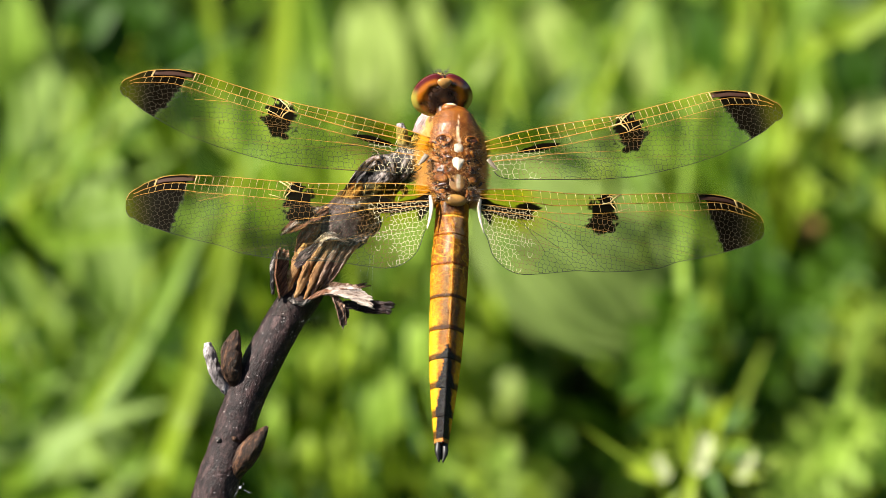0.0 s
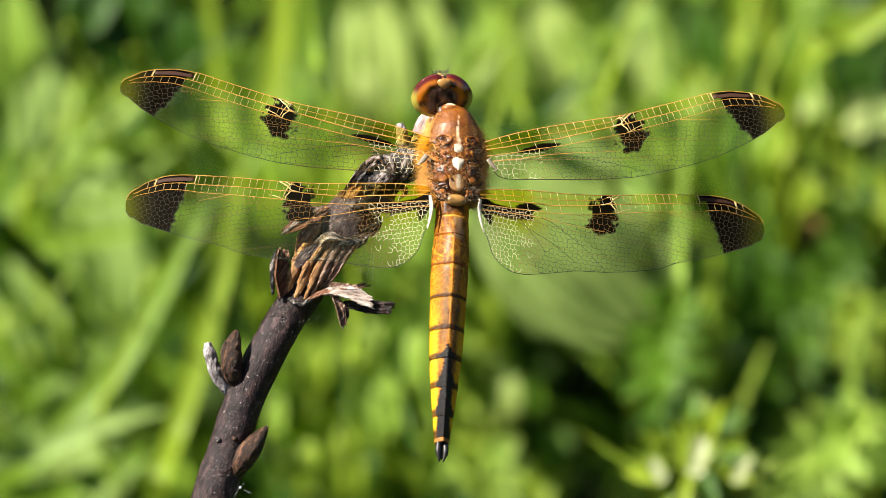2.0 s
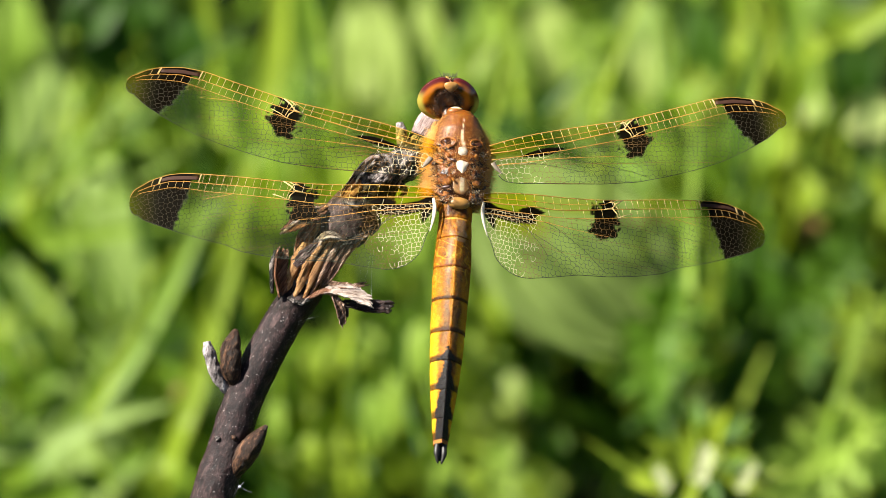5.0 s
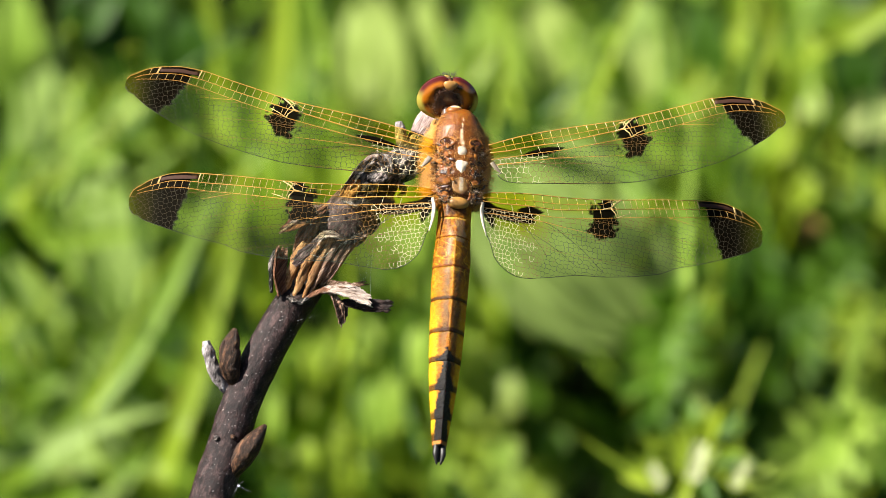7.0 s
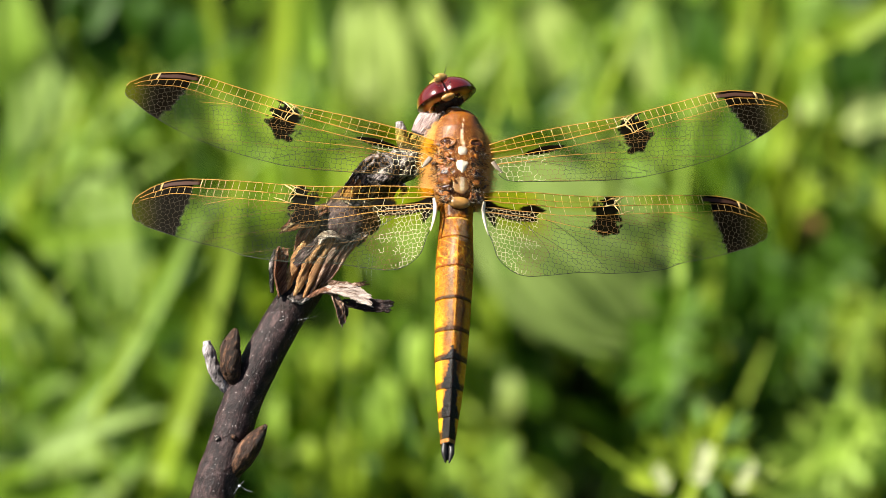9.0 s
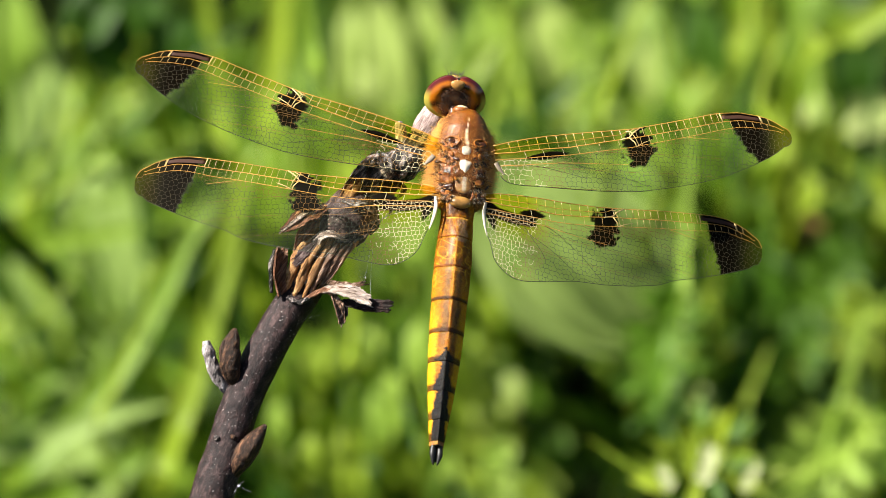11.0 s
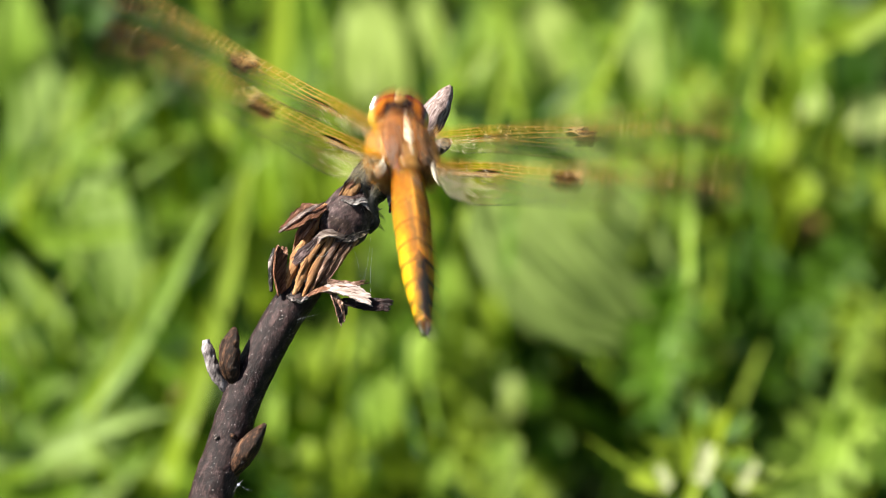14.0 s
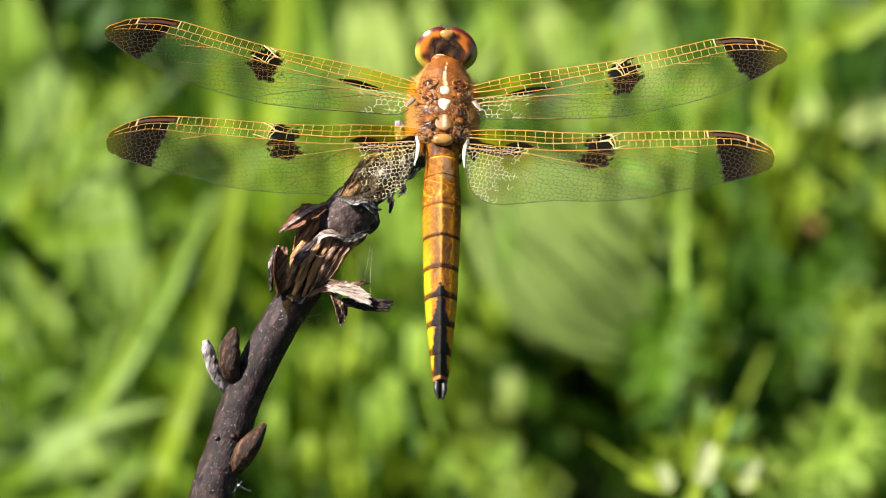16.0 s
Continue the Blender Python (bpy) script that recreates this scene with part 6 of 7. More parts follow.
    grass_blade([(0.0150, 0.3897, 0.2996), (0.0127, 0.3967, 0.3097), (0.0111, 0.4039, 0.3199), (0.0103, 0.4099, 0.3286)], 0.0010, STALK, "slender green grass blade in the meadow")
    grass_blade([(0.0799, 0.4447, 0.2432), (0.0815, 0.4532, 0.2552), (0.0835, 0.4617, 0.2673), (0.0858, 0.4689, 0.2777)], 0.0020, DARKGRASS, "slender green grass blade in the meadow")
    grass_blade([(0.0504, 0.5207, 0.2128), (0.0461, 0.5277, 0.2229), (0.0445, 0.5348, 0.2329), (0.0452, 0.5408, 0.2416)], 0.0016, GRASS, "slender green grass blade in the meadow")
    grass_blade([(-0.0336, 0.4616, 0.1881), (-0.0375, 0.4681, 0.1974), (-0.0403, 0.4747, 0.2067), (-0.0420, 0.4803, 0.2148)], 0.0018, DARKGRASS, "slender green grass blade in the meadow")
    grass_blade([(0.0884, 0.5255, 0.1659), (0.0823, 0.5338, 0.1778), (0.0779, 0.5422, 0.1897), (0.0756, 0.5493, 0.1999)], 0.0020, STALK, "slender green grass blade in the meadow")
    grass_blade([(0.0420, 0.5245, 0.2094), (0.0464, 0.5316, 0.2196), (0.0505, 0.5388, 0.2298), (0.0539, 0.5449, 0.2385)], 0.0011, WEED, "slender green grass blade in the meadow")
    grass_blade([(-0.0031, 0.3332, 0.2670), (-0.0062, 0.3398, 0.2765), (-0.0069, 0.3464, 0.2859), (-0.0057, 0.3521, 0.2941)], 0.0012, DARKGRASS, "slender green grass blade in the meadow")
    grass_blade([(0.0637, 0.5431, 0.1695), (0.0615, 0.5502, 0.1795), (0.0603, 0.5571, 0.1894), (0.0601, 0.5631, 0.1979)], 0.0017, WEED, "slender green grass blade in the meadow")
    grass_blade([(0.0553, 0.3497, 0.3263), (0.0541, 0.3542, 0.3326), (0.0558, 0.3585, 0.3388), (0.0594, 0.3623, 0.3443)], 0.0014, STALK, "slender green grass blade in the meadow")
    grass_blade([(0.0694, 0.5003, 0.1479), (0.0696, 0.5089, 0.1600), (0.0713, 0.5174, 0.1723), (0.0740, 0.5247, 0.1827)], 0.0020, STALK, "slender green grass blade in the meadow")
    grass_blade([(-0.0003, 0.3461, 0.2634), (-0.0028, 0.3526, 0.2727), (-0.0022, 0.3592, 0.2820), (0.0007, 0.3647, 0.2900)], 0.0009, GRASS, "slender green grass blade in the meadow")
    grass_blade([(-0.0165, 0.3195, 0.2983), (-0.0157, 0.3241, 0.3049), (-0.0159, 0.3288, 0.3116), (-0.0167, 0.3328, 0.3173)], 0.0014, STALK, "slender green grass blade in the meadow")
    grass_blade([(0.0785, 0.5138, 0.1955), (0.0769, 0.5189, 0.2028), (0.0756, 0.5241, 0.2102), (0.0742, 0.5285, 0.2165)], 0.0018, GRASS, "slender green grass blade in the meadow")
    grass_blade([(0.0121, 0.4067, 0.2546), (0.0126, 0.4143, 0.2654), (0.0138, 0.4218, 0.2762), (0.0153, 0.4283, 0.2854)], 0.0017, WEED, "slender green grass blade in the meadow")
    grass_blade([(-0.0279, 0.4974, 0.1534), (-0.0251, 0.5063, 0.1661), (-0.0179, 0.5151, 0.1787), (-0.0083, 0.5226, 0.1894)], 0.0019, STALK, "slender green grass blade in the meadow")
    grass_blade([(-0.0202, 0.3499, 0.3372), (-0.0212, 0.3543, 0.3435), (-0.0228, 0.3586, 0.3497), (-0.0244, 0.3624, 0.3550)], 0.0018, GRASS, "slender green grass blade in the meadow")
    grass_blade([(0.0409, 0.3274, 0.3065), (0.0413, 0.3353, 0.3178), (0.0421, 0.3431, 0.3290), (0.0430, 0.3499, 0.3386)], 0.0018, SAGE, "slender green grass blade in the meadow")
    grass_blade([(-0.0866, 0.4920, 0.1499), (-0.0861, 0.4974, 0.1576), (-0.0866, 0.5027, 0.1651), (-0.0876, 0.5072, 0.1716)], 0.0018, WEED, "slender green grass blade in the meadow")
    grass_blade([(-0.0631, 0.5400, 0.1682), (-0.0524, 0.5460, 0.1768), (-0.0411, 0.5522, 0.1855), (-0.0313, 0.5573, 0.1929)], 0.0020, SAGE, "slender green grass blade in the meadow")
    grass_blade([(-0.0685, 0.3581, 0.3039), (-0.0652, 0.3638, 0.3121), (-0.0599, 0.3696, 0.3204), (-0.0539, 0.3746, 0.3274)], 0.0011, GRASS, "slender green grass blade in the meadow")
    grass_blade([(-0.0802, 0.5553, 0.1626), (-0.0793, 0.5606, 0.1701), (-0.0775, 0.5658, 0.1776), (-0.0751, 0.5703, 0.1840)], 0.0021, SAGE, "slender green grass blade in the meadow")
    grass_blade([(-0.0664, 0.3952, 0.2869), (-0.0594, 0.4003, 0.2942), (-0.0509, 0.4054, 0.3015), (-0.0427, 0.4098, 0.3078)], 0.0013, GRASS, "slender green grass blade in the meadow")
    grass_blade([(-0.0608, 0.3325, 0.2775), (-0.0584, 0.3375, 0.2846), (-0.0547, 0.3425, 0.2918), (-0.0508, 0.3468, 0.2980)], 0.0013, STALK, "slender green grass blade in the meadow")
    grass_blade([(-0.0576, 0.3933, 0.2504), (-0.0542, 0.3972, 0.2560), (-0.0487, 0.4010, 0.2615), (-0.0424, 0.4044, 0.2663)], 0.0012, DARKGRASS, "slender green grass blade in the meadow")
    grass_blade([(-0.0728, 0.3964, 0.2236), (-0.0678, 0.4026, 0.2324), (-0.0648, 0.4087, 0.2412), (-0.0638, 0.4140, 0.2488)], 0.0011, GRASS, "slender green grass blade in the meadow")
    grass_blade([(-0.0905, 0.5566, 0.1634), (-0.0897, 0.5618, 0.1708), (-0.0862, 0.5669, 0.1781), (-0.0811, 0.5713, 0.1844)], 0.0015, STALK, "slender green grass blade in the meadow")
    grass_blade([(-0.0601, 0.3975, 0.2982), (-0.0524, 0.4017, 0.3042), (-0.0416, 0.4060, 0.3102), (-0.0302, 0.4096, 0.3155)], 0.0010, DARKGRASS, "slender green grass blade in the meadow")
    grass_blade([(-0.0594, 0.4573, 0.1699), (-0.0555, 0.4631, 0.1782), (-0.0524, 0.4689, 0.1865), (-0.0504, 0.4738, 0.1935)], 0.0011, STALK, "slender green grass blade in the meadow")
    grass_blade([(-0.0813, 0.4362, 0.2518), (-0.0733, 0.4400, 0.2572), (-0.0656, 0.4439, 0.2627), (-0.0591, 0.4471, 0.2674)], 0.0020, LIME, "slender green grass blade in the meadow")
    grass_blade([(-0.0529, 0.4614, 0.2235), (-0.0477, 0.4664, 0.2306), (-0.0407, 0.4714, 0.2378), (-0.0335, 0.4758, 0.2439)], 0.0012, SAGE, "slender green grass blade in the meadow")
    grass_blade([(-0.0555, 0.3927, 0.2637), (-0.0477, 0.3980, 0.2713), (-0.0393, 0.4032, 0.2788), (-0.0316, 0.4077, 0.2853)], 0.0013, STALK, "slender green grass blade in the meadow")
    grass_blade([(-0.0955, 0.4951, 0.1512), (-0.1009, 0.5014, 0.1603), (-0.1027, 0.5078, 0.1694), (-0.1014, 0.5132, 0.1772)], 0.0012, WEED, "slender green grass blade in the meadow")
    grass_blade([(-0.0731, 0.4512, 0.2377), (-0.0633, 0.4555, 0.2439), (-0.0529, 0.4598, 0.2500), (-0.0437, 0.4635, 0.2553)], 0.0015, GRASS, "slender green grass blade in the meadow")
    grass_blade([(-0.0876, 0.5484, 0.1803), (-0.0839, 0.5548, 0.1895), (-0.0781, 0.5612, 0.1987), (-0.0715, 0.5668, 0.2066)], 0.0018, STALK, "slender green grass blade in the meadow")
    grass_blade([(-0.0892, 0.5135, 0.2026), (-0.0825, 0.5200, 0.2119), (-0.0794, 0.5265, 0.2212), (-0.0792, 0.5321, 0.2291)], 0.0020, DARKGRASS, "slender green grass blade in the meadow")
    grass_blade([(-0.0924, 0.5424, 0.1847), (-0.0911, 0.5490, 0.1941), (-0.0908, 0.5557, 0.2037), (-0.0915, 0.5613, 0.2118)], 0.0017, GRASS, "slender green grass blade in the meadow")
    grass_blade([(-0.0814, 0.3861, 0.2570), (-0.0740, 0.3899, 0.2625), (-0.0683, 0.3938, 0.2680), (-0.0645, 0.3972, 0.2728)], 0.0010, LIME, "slender green grass blade in the meadow")
    # broad leaves; first the deep green ones, whose colour fills in the shaded gaps
    broad_leaf((-0.0615, 0.7014, 0.0871), (-0.0615, 0.7208, 0.1149), 0.0230, SHADELEAF, 3, "low meadow leaf, its deep green standing for shade")
    broad_leaf((-0.0737, 0.7099, 0.0993), (-0.0710, 0.7247, 0.1204), 0.0203, SHADELEAF, 3, "low meadow leaf, its deep green standing for shade")
    broad_leaf((-0.0493, 0.6897, 0.0705), (-0.0520, 0.7052, 0.0927), 0.0163, SHADELEAF, 3, "low meadow leaf, its deep green standing for shade")
    broad_leaf((0.0611, 0.7076, 0.0960), (0.0597, 0.7231, 0.1182), 0.0190, SHADELEAF, 3, "low meadow leaf, its deep green standing for shade")
    broad_leaf((0.0997, 0.7068, 0.0949), (0.0943, 0.7177, 0.1104), 0.0163, SHADELEAF, 3, "low meadow leaf, its deep green standing for shade")
    broad_leaf((0.0584, 0.6967, 0.0805), (0.0516, 0.7076, 0.0960), 0.0149, SHADELEAF, 3, "low meadow leaf, its deep green standing for shade")
    broad_leaf((0.0642, 0.5135, 0.1676), (0.0631, 0.5277, 0.1878), 0.0200, SHADELEAF, 3, "low meadow leaf, its deep green standing for shade")
    broad_leaf((0.0957, 0.6850, 0.0638), (0.0848, 0.6928, 0.0749), 0.0203, SHADELEAF, 3, "low meadow leaf, its deep green standing for shade")
    broad_leaf((0.0171, 0.6633, 0.0328), (0.0238, 0.6742, 0.0483), 0.0163, SHADELEAF, 3, "low meadow leaf, its deep green standing for shade")
    broad_leaf((0.0772, 0.4933, 0.1387), (0.0760, 0.5054, 0.1560), 0.0247, SHADELEAF, 3, "low meadow leaf, its deep green standing for shade")
    broad_leaf((0.0678, 0.5020, 0.1512), (0.0654, 0.5142, 0.1685), 0.0176, SHADELEAF, 3, "low meadow leaf, its deep green standing for shade")
    broad_leaf((0.0842, 0.5000, 0.1483), (0.0819, 0.5095, 0.1618), 0.0176, SHADELEAF, 3, "low meadow leaf, its deep green standing for shade")
    broad_leaf((0.0584, 0.5162, 0.1714), (0.0560, 0.5257, 0.1849), 0.0141, SHADELEAF, 3, "low meadow leaf, its deep green standing for shade")
    broad_leaf((0.0772, 0.5162, 0.1714), (0.0748, 0.5250, 0.1839), 0.0153, SHADELEAF, 3, "low meadow leaf, its deep green standing for shade")
    broad_leaf((0.0117, 0.6726, 0.0461), (0.0137, 0.6819, 0.0594), 0.0135, SHADELEAF, 3, "low meadow leaf, its deep green standing for shade")
    broad_leaf((-0.0385, 0.6625, 0.0316), (-0.0358, 0.6726, 0.0461), 0.0163, SHADELEAF, 3, "low meadow leaf, its deep green standing for shade")
    broad_leaf((0.0089, 0.6524, 0.0172), (0.0306, 0.6625, 0.0316), 0.0176, SHADELEAF, 3, "low meadow leaf, its deep green standing for shade")
    broad_leaf((0.0901, 0.4933, 0.1387), (0.0878, 0.5027, 0.1521), 0.0176, SHADELEAF, 3, "low meadow leaf, its deep green standing for shade")
    broad_leaf((0.0713, 0.6990, 0.0838), (0.0686, 0.7091, 0.0982), 0.0149, SHADELEAF, 3, "low meadow leaf, its deep green standing for shade")
    broad_leaf((-0.0439, 0.6524, 0.0172), (-0.0412, 0.6633, 0.0328), 0.0122, SHADELEAF, 3, "low meadow leaf, its deep green standing for shade")
    broad_leaf((0.0428, 0.6539, 0.0194), (0.0523, 0.6648, 0.0350), 0.0149, SHADELEAF, 3, "low meadow leaf, its deep green standing for shade")
    broad_leaf((0.0537, 0.6679, 0.0394), (0.0469, 0.6773, 0.0527), 0.0149, SHADELEAF, 3, "low meadow leaf, its deep green standing for shade")
    broad_leaf((0.0748, 0.5108, 0.1637), (0.0701, 0.5203, 0.1772), 0.0141, SHADELEAF, 3, "low meadow leaf, its deep green standing for shade")
    broad_leaf((-0.0358, 0.6788, 0.0550), (-0.0331, 0.6858, 0.0649), 0.0108, SHADELEAF, 3, "low meadow leaf, its deep green standing for shade")
    broad_leaf((-0.0582, 0.4456, 0.2798), (-0.0678, 0.4536, 0.2912), 0.0139, SHADELEAF, 3, "low meadow leaf, its deep green standing for shade")
    broad_leaf((-0.0475, 0.4438, 0.2772), (-0.0507, 0.4524, 0.2895), 0.0118, SHADELEAF, 3, "low meadow leaf, its deep green standing for shade")
    broad_leaf((-0.0699, 0.4484, 0.2838), (-0.0614, 0.4548, 0.2930), 0.0107, SHADELEAF, 3, "low meadow leaf, its deep green standing for shade")
    broad_leaf((-0.0566, 0.4469, 0.2816), (-0.0619, 0.4524, 0.2895), 0.0096, SHADELEAF, 3, "low meadow leaf, its deep green standing for shade")
    broad_leaf((-0.0680, 0.5304, 0.1568), (-0.0739, 0.5544, 0.1911), 0.0227, SOFTLEAF, 4)
    broad_leaf((-0.0864, 0.6450, 0.1112), (-0.0942, 0.6651, 0.1400), 0.0195, SOFTLEAF, 4)
    broad_leaf((-0.0981, 0.6743, 0.1182), (-0.1008, 0.6917, 0.1431), 0.0145, SAGE, 3)
    broad_leaf((-0.0916, 0.5910, 0.1039), (-0.0954, 0.6091, 0.1298), 0.0240, SOFTLEAF, 4)
    broad_leaf((-0.0750, 0.6005, 0.0826), (-0.0782, 0.6152, 0.1036), 0.0244, SOFTLEAF, 4)
    broad_leaf((-0.0804, 0.5389, 0.0992), (-0.0829, 0.5558, 0.1234), 0.0332, SOFTLEAF, 5)
    broad_leaf((-0.0613, 0.5714, 0.0759), (-0.0600, 0.5844, 0.0945), 0.0152, GRASS, 3)
    broad_leaf((-0.0573, 0.6448, 0.0761), (-0.0592, 0.6569, 0.0934), 0.0158, GRASS, 3)
    broad_leaf((-0.0863, 0.6724, 0.1155), (-0.0836, 0.6796, 0.1258), 0.0079, GRASS, 2)
    broad_leaf((-0.0122, 0.6547, 0.1252), (-0.0174, 0.6741, 0.1528), 0.0163, PALELEAF, 4)
    broad_leaf((-0.0012, 0.6562, 0.1273), (-0.0064, 0.6741, 0.1528), 0.0137, PALELEAF, 4)
    broad_leaf((-0.0214, 0.6236, 0.1505), (-0.0201, 0.6396, 0.1733), 0.0089, PALELEAF, 2)
    # added cream leaf: a yellowish highlight painted as a small leaf
    broad_leaf((-0.0184, 0.6327, 0.1460), (-0.0184, 0.6385, 0.1543), 0.0064, CREAMGLINT, 2)
    broad_leaf((0.0021, 0.6065, 0.0911), (-0.0018, 0.6256, 0.1185), 0.0130, SAGE, 3)
    broad_leaf((-0.0187, 0.6361, 0.0985), (-0.0241, 0.6547, 0.1252), 0.0139, LIME, 3)
    broad_leaf((-0.0292, 0.5948, 0.1443), (-0.0304, 0.6056, 0.1596), 0.0095, LIME, 2)
    broad_leaf((0.0061, 0.6570, 0.0935), (0.0021, 0.6736, 0.1173), 0.0132, SAGE, 3)
    broad_leaf((-0.0082, 0.6167, 0.1057), (-0.0108, 0.6329, 0.1289), 0.0141, SAGE, 3)
    broad_leaf((-0.0390, 0.6241, 0.1163), (-0.0403, 0.6381, 0.1362), 0.0116, GRASS, 3)
    broad_leaf((-0.0410, 0.5975, 0.1132), (-0.0397, 0.6091, 0.1298), 0.0114, STALK, 3)
    broad_leaf((-0.0187, 0.6241, 0.0814), (-0.0200, 0.6345, 0.0963), 0.0130, GRASS, 3)
    broad_leaf((-0.0318, 0.6196, 0.0750), (-0.0331, 0.6285, 0.0878), 0.0104, SAGE, 2)
    broad_leaf((-0.0083, 0.6121, 0.0643), (-0.0090, 0.6226, 0.0792), 0.0117, SAGE, 2)
    broad_leaf((0.0096, 0.5932, 0.1070), (0.0084, 0.6019, 0.1194), 0.0101, LIME, 2)
    broad_leaf((0.0444, 0.6070, 0.1616), (0.0452, 0.6170, 0.1759), 0.0077, PALELEAF, 3)
    broad_leaf((-0.0239, 0.6525, 0.1220), (-0.0280, 0.6689, 0.1454), 0.0104, SAGE, 3)
    broad_leaf((0.0153, 0.6713, 0.1140), (0.0087, 0.6894, 0.1398), 0.0171, SAGE, 3)
    broad_leaf((0.0285, 0.6721, 0.1151), (0.0206, 0.6902, 0.1409), 0.0198, PALELEAF, 4)
    broad_leaf((0.0470, 0.6743, 0.1182), (0.0430, 0.6909, 0.1420), 0.0185, SOFTLEAF, 4)
    broad_leaf((0.0369, 0.6825, 0.0951), (0.0289, 0.6940, 0.1115), 0.0187, SOFTLEAF, 4)
    broad_leaf((0.0522, 0.6622, 0.1009), (0.0404, 0.6728, 0.1161), 0.0119, SAGE, 3)
    broad_leaf((0.0590, 0.6077, 0.1277), (0.0438, 0.6128, 0.1350), 0.0089, SAGE, 2)
    broad_leaf((0.0668, 0.6614, 0.0999), (0.0641, 0.6735, 0.1171), 0.0119, GRASS, 3)
    broad_leaf((0.0850, 0.6902, 0.1060), (0.0824, 0.7040, 0.1257), 0.0147, GRASS, 3)
    broad_leaf((0.0831, 0.5544, 0.1911), (0.0986, 0.5578, 0.1960), 0.0100, CREAMGLINT, 2)
    broad_leaf((0.0646, 0.5503, 0.1853), (0.0690, 0.5562, 0.1936), 0.0069, SAGE, 2)
    # whitish leaf gloss given as a cream leaf of its own
    broad_leaf((0.0746, 0.5221, 0.2148), (0.0774, 0.5263, 0.2206), 0.0049, CREAMGLINT, 1)
    broad_leaf((0.0507, 0.5388, 0.2037), (0.0526, 0.5439, 0.2109), 0.0054, SAGE, 1)
    broad_leaf((0.0739, 0.5833, 0.1627), (0.0696, 0.5876, 0.1687), 0.0074, LIME, 2)
    broad_leaf((0.0783, 0.4986, 0.1812), (0.0911, 0.5059, 0.1916), 0.0111, LIME, 2)
    broad_leaf((0.0843, 0.5242, 0.1480), (0.0975, 0.5311, 0.1578), 0.0100, STALK, 2)
    broad_leaf((0.0819, 0.5593, 0.1284), (0.0856, 0.5650, 0.1365), 0.0074, STALK, 2)
    broad_leaf((0.0927, 0.5421, 0.1735), (0.0963, 0.5482, 0.1823), 0.0096, LIME, 2)
    broad_leaf((-0.0449, 0.6473, 0.1145), (-0.0468, 0.6547, 0.1252), 0.0069, GRASS, 2)
    broad_leaf((0.0041, 0.5629, 0.0986), (0.0086, 0.5671, 0.1047), 0.0062, SAGE, 1)
    broad_leaf((0.0116, 0.5300, 0.1213), (0.0159, 0.5345, 0.1278), 0.0073, LIME, 1)
    broad_leaf((-0.0169, 0.6203, 0.0760), (-0.0109, 0.6271, 0.0857), 0.0074, SAGE, 2)
    broad_leaf((0.0135, 0.5359, 0.1298), (0.0150, 0.5418, 0.1382), 0.0058, PALELEAF, 1)
    broad_leaf((-0.0025, 0.6365, 0.0643), (-0.0084, 0.6426, 0.0730), 0.0070, WEED, 1)
    broad_leaf((0.0210, 0.5133, 0.1324), (0.0258, 0.5188, 0.1402), 0.0076, WEED, 1)
    broad_leaf((0.0470, 0.4946, 0.1755), (0.0494, 0.4999, 0.1831), 0.0065, SAGE, 1)
    # tiny cream leaf in place of a pale highlight
    broad_leaf((0.0563, 0.4628, 0.1997), (0.0602, 0.4648, 0.2027), 0.0034, CREAMGLINT, 1)
    broad_leaf((0.0526, 0.4706, 0.1760), (0.0538, 0.4758, 0.1835), 0.0062, PALELEAF, 1)
    broad_leaf((0.0525, 0.5074, 0.1589), (0.0542, 0.5135, 0.1676), 0.0059, STALK, 1)
    broad_leaf((-0.0267, 0.5583, 0.0921), (-0.0306, 0.5627, 0.0984), 0.0061, WEED, 1)
    broad_leaf((-0.0172, 0.3825, 0.2245), (-0.0191, 0.3927, 0.2392), 0.0084, LIME, 2)
    broad_leaf((-0.0122, 0.4039, 0.2203), (-0.0133, 0.4125, 0.2325), 0.0086, SAGE, 2)
    broad_leaf((-0.0058, 0.4107, 0.2299), (-0.0047, 0.4186, 0.2413), 0.0086, SAGE, 2)
    broad_leaf((-0.0261, 0.3990, 0.2133), (-0.0252, 0.4064, 0.2238), 0.0064, LIME, 2)
    broad_leaf((-0.0325, 0.4045, 0.2211), (-0.0314, 0.4107, 0.2299), 0.0053, SAGE, 2)
    broad_leaf((0.0007, 0.4137, 0.1994), (0.0007, 0.4206, 0.2092), 0.0076, SAGE, 2)
    broad_leaf((-0.0090, 0.4699, 0.1751), (-0.0107, 0.4785, 0.1872), 0.0080, SAGE, 2)
    broad_leaf((-0.0257, 0.4900, 0.1688), (-0.0277, 0.4973, 0.1793), 0.0070, LIME, 2)
    broad_leaf((-0.0041, 0.4634, 0.1657), (-0.0056, 0.4719, 0.1779), 0.0068, LIME, 2)
    broad_leaf((-0.0323, 0.4780, 0.1517), (-0.0323, 0.4853, 0.1622), 0.0070, SAGE, 2)
    broad_leaf((-0.0167, 0.4940, 0.1745), (-0.0141, 0.4999, 0.1831), 0.0081, SAGE, 2)
    broad_leaf((-0.0107, 0.4621, 0.1639), (-0.0128, 0.4686, 0.1732), 0.0068, STALK, 2)
    broad_leaf((0.0758, 0.5678, 0.1405), (0.0739, 0.5713, 0.1455), 0.0049, SAGE, 1)
    broad_leaf((-0.0368, 0.7298, 0.0580), (-0.0438, 0.7513, 0.0887), 0.0097, SAGE, 3)
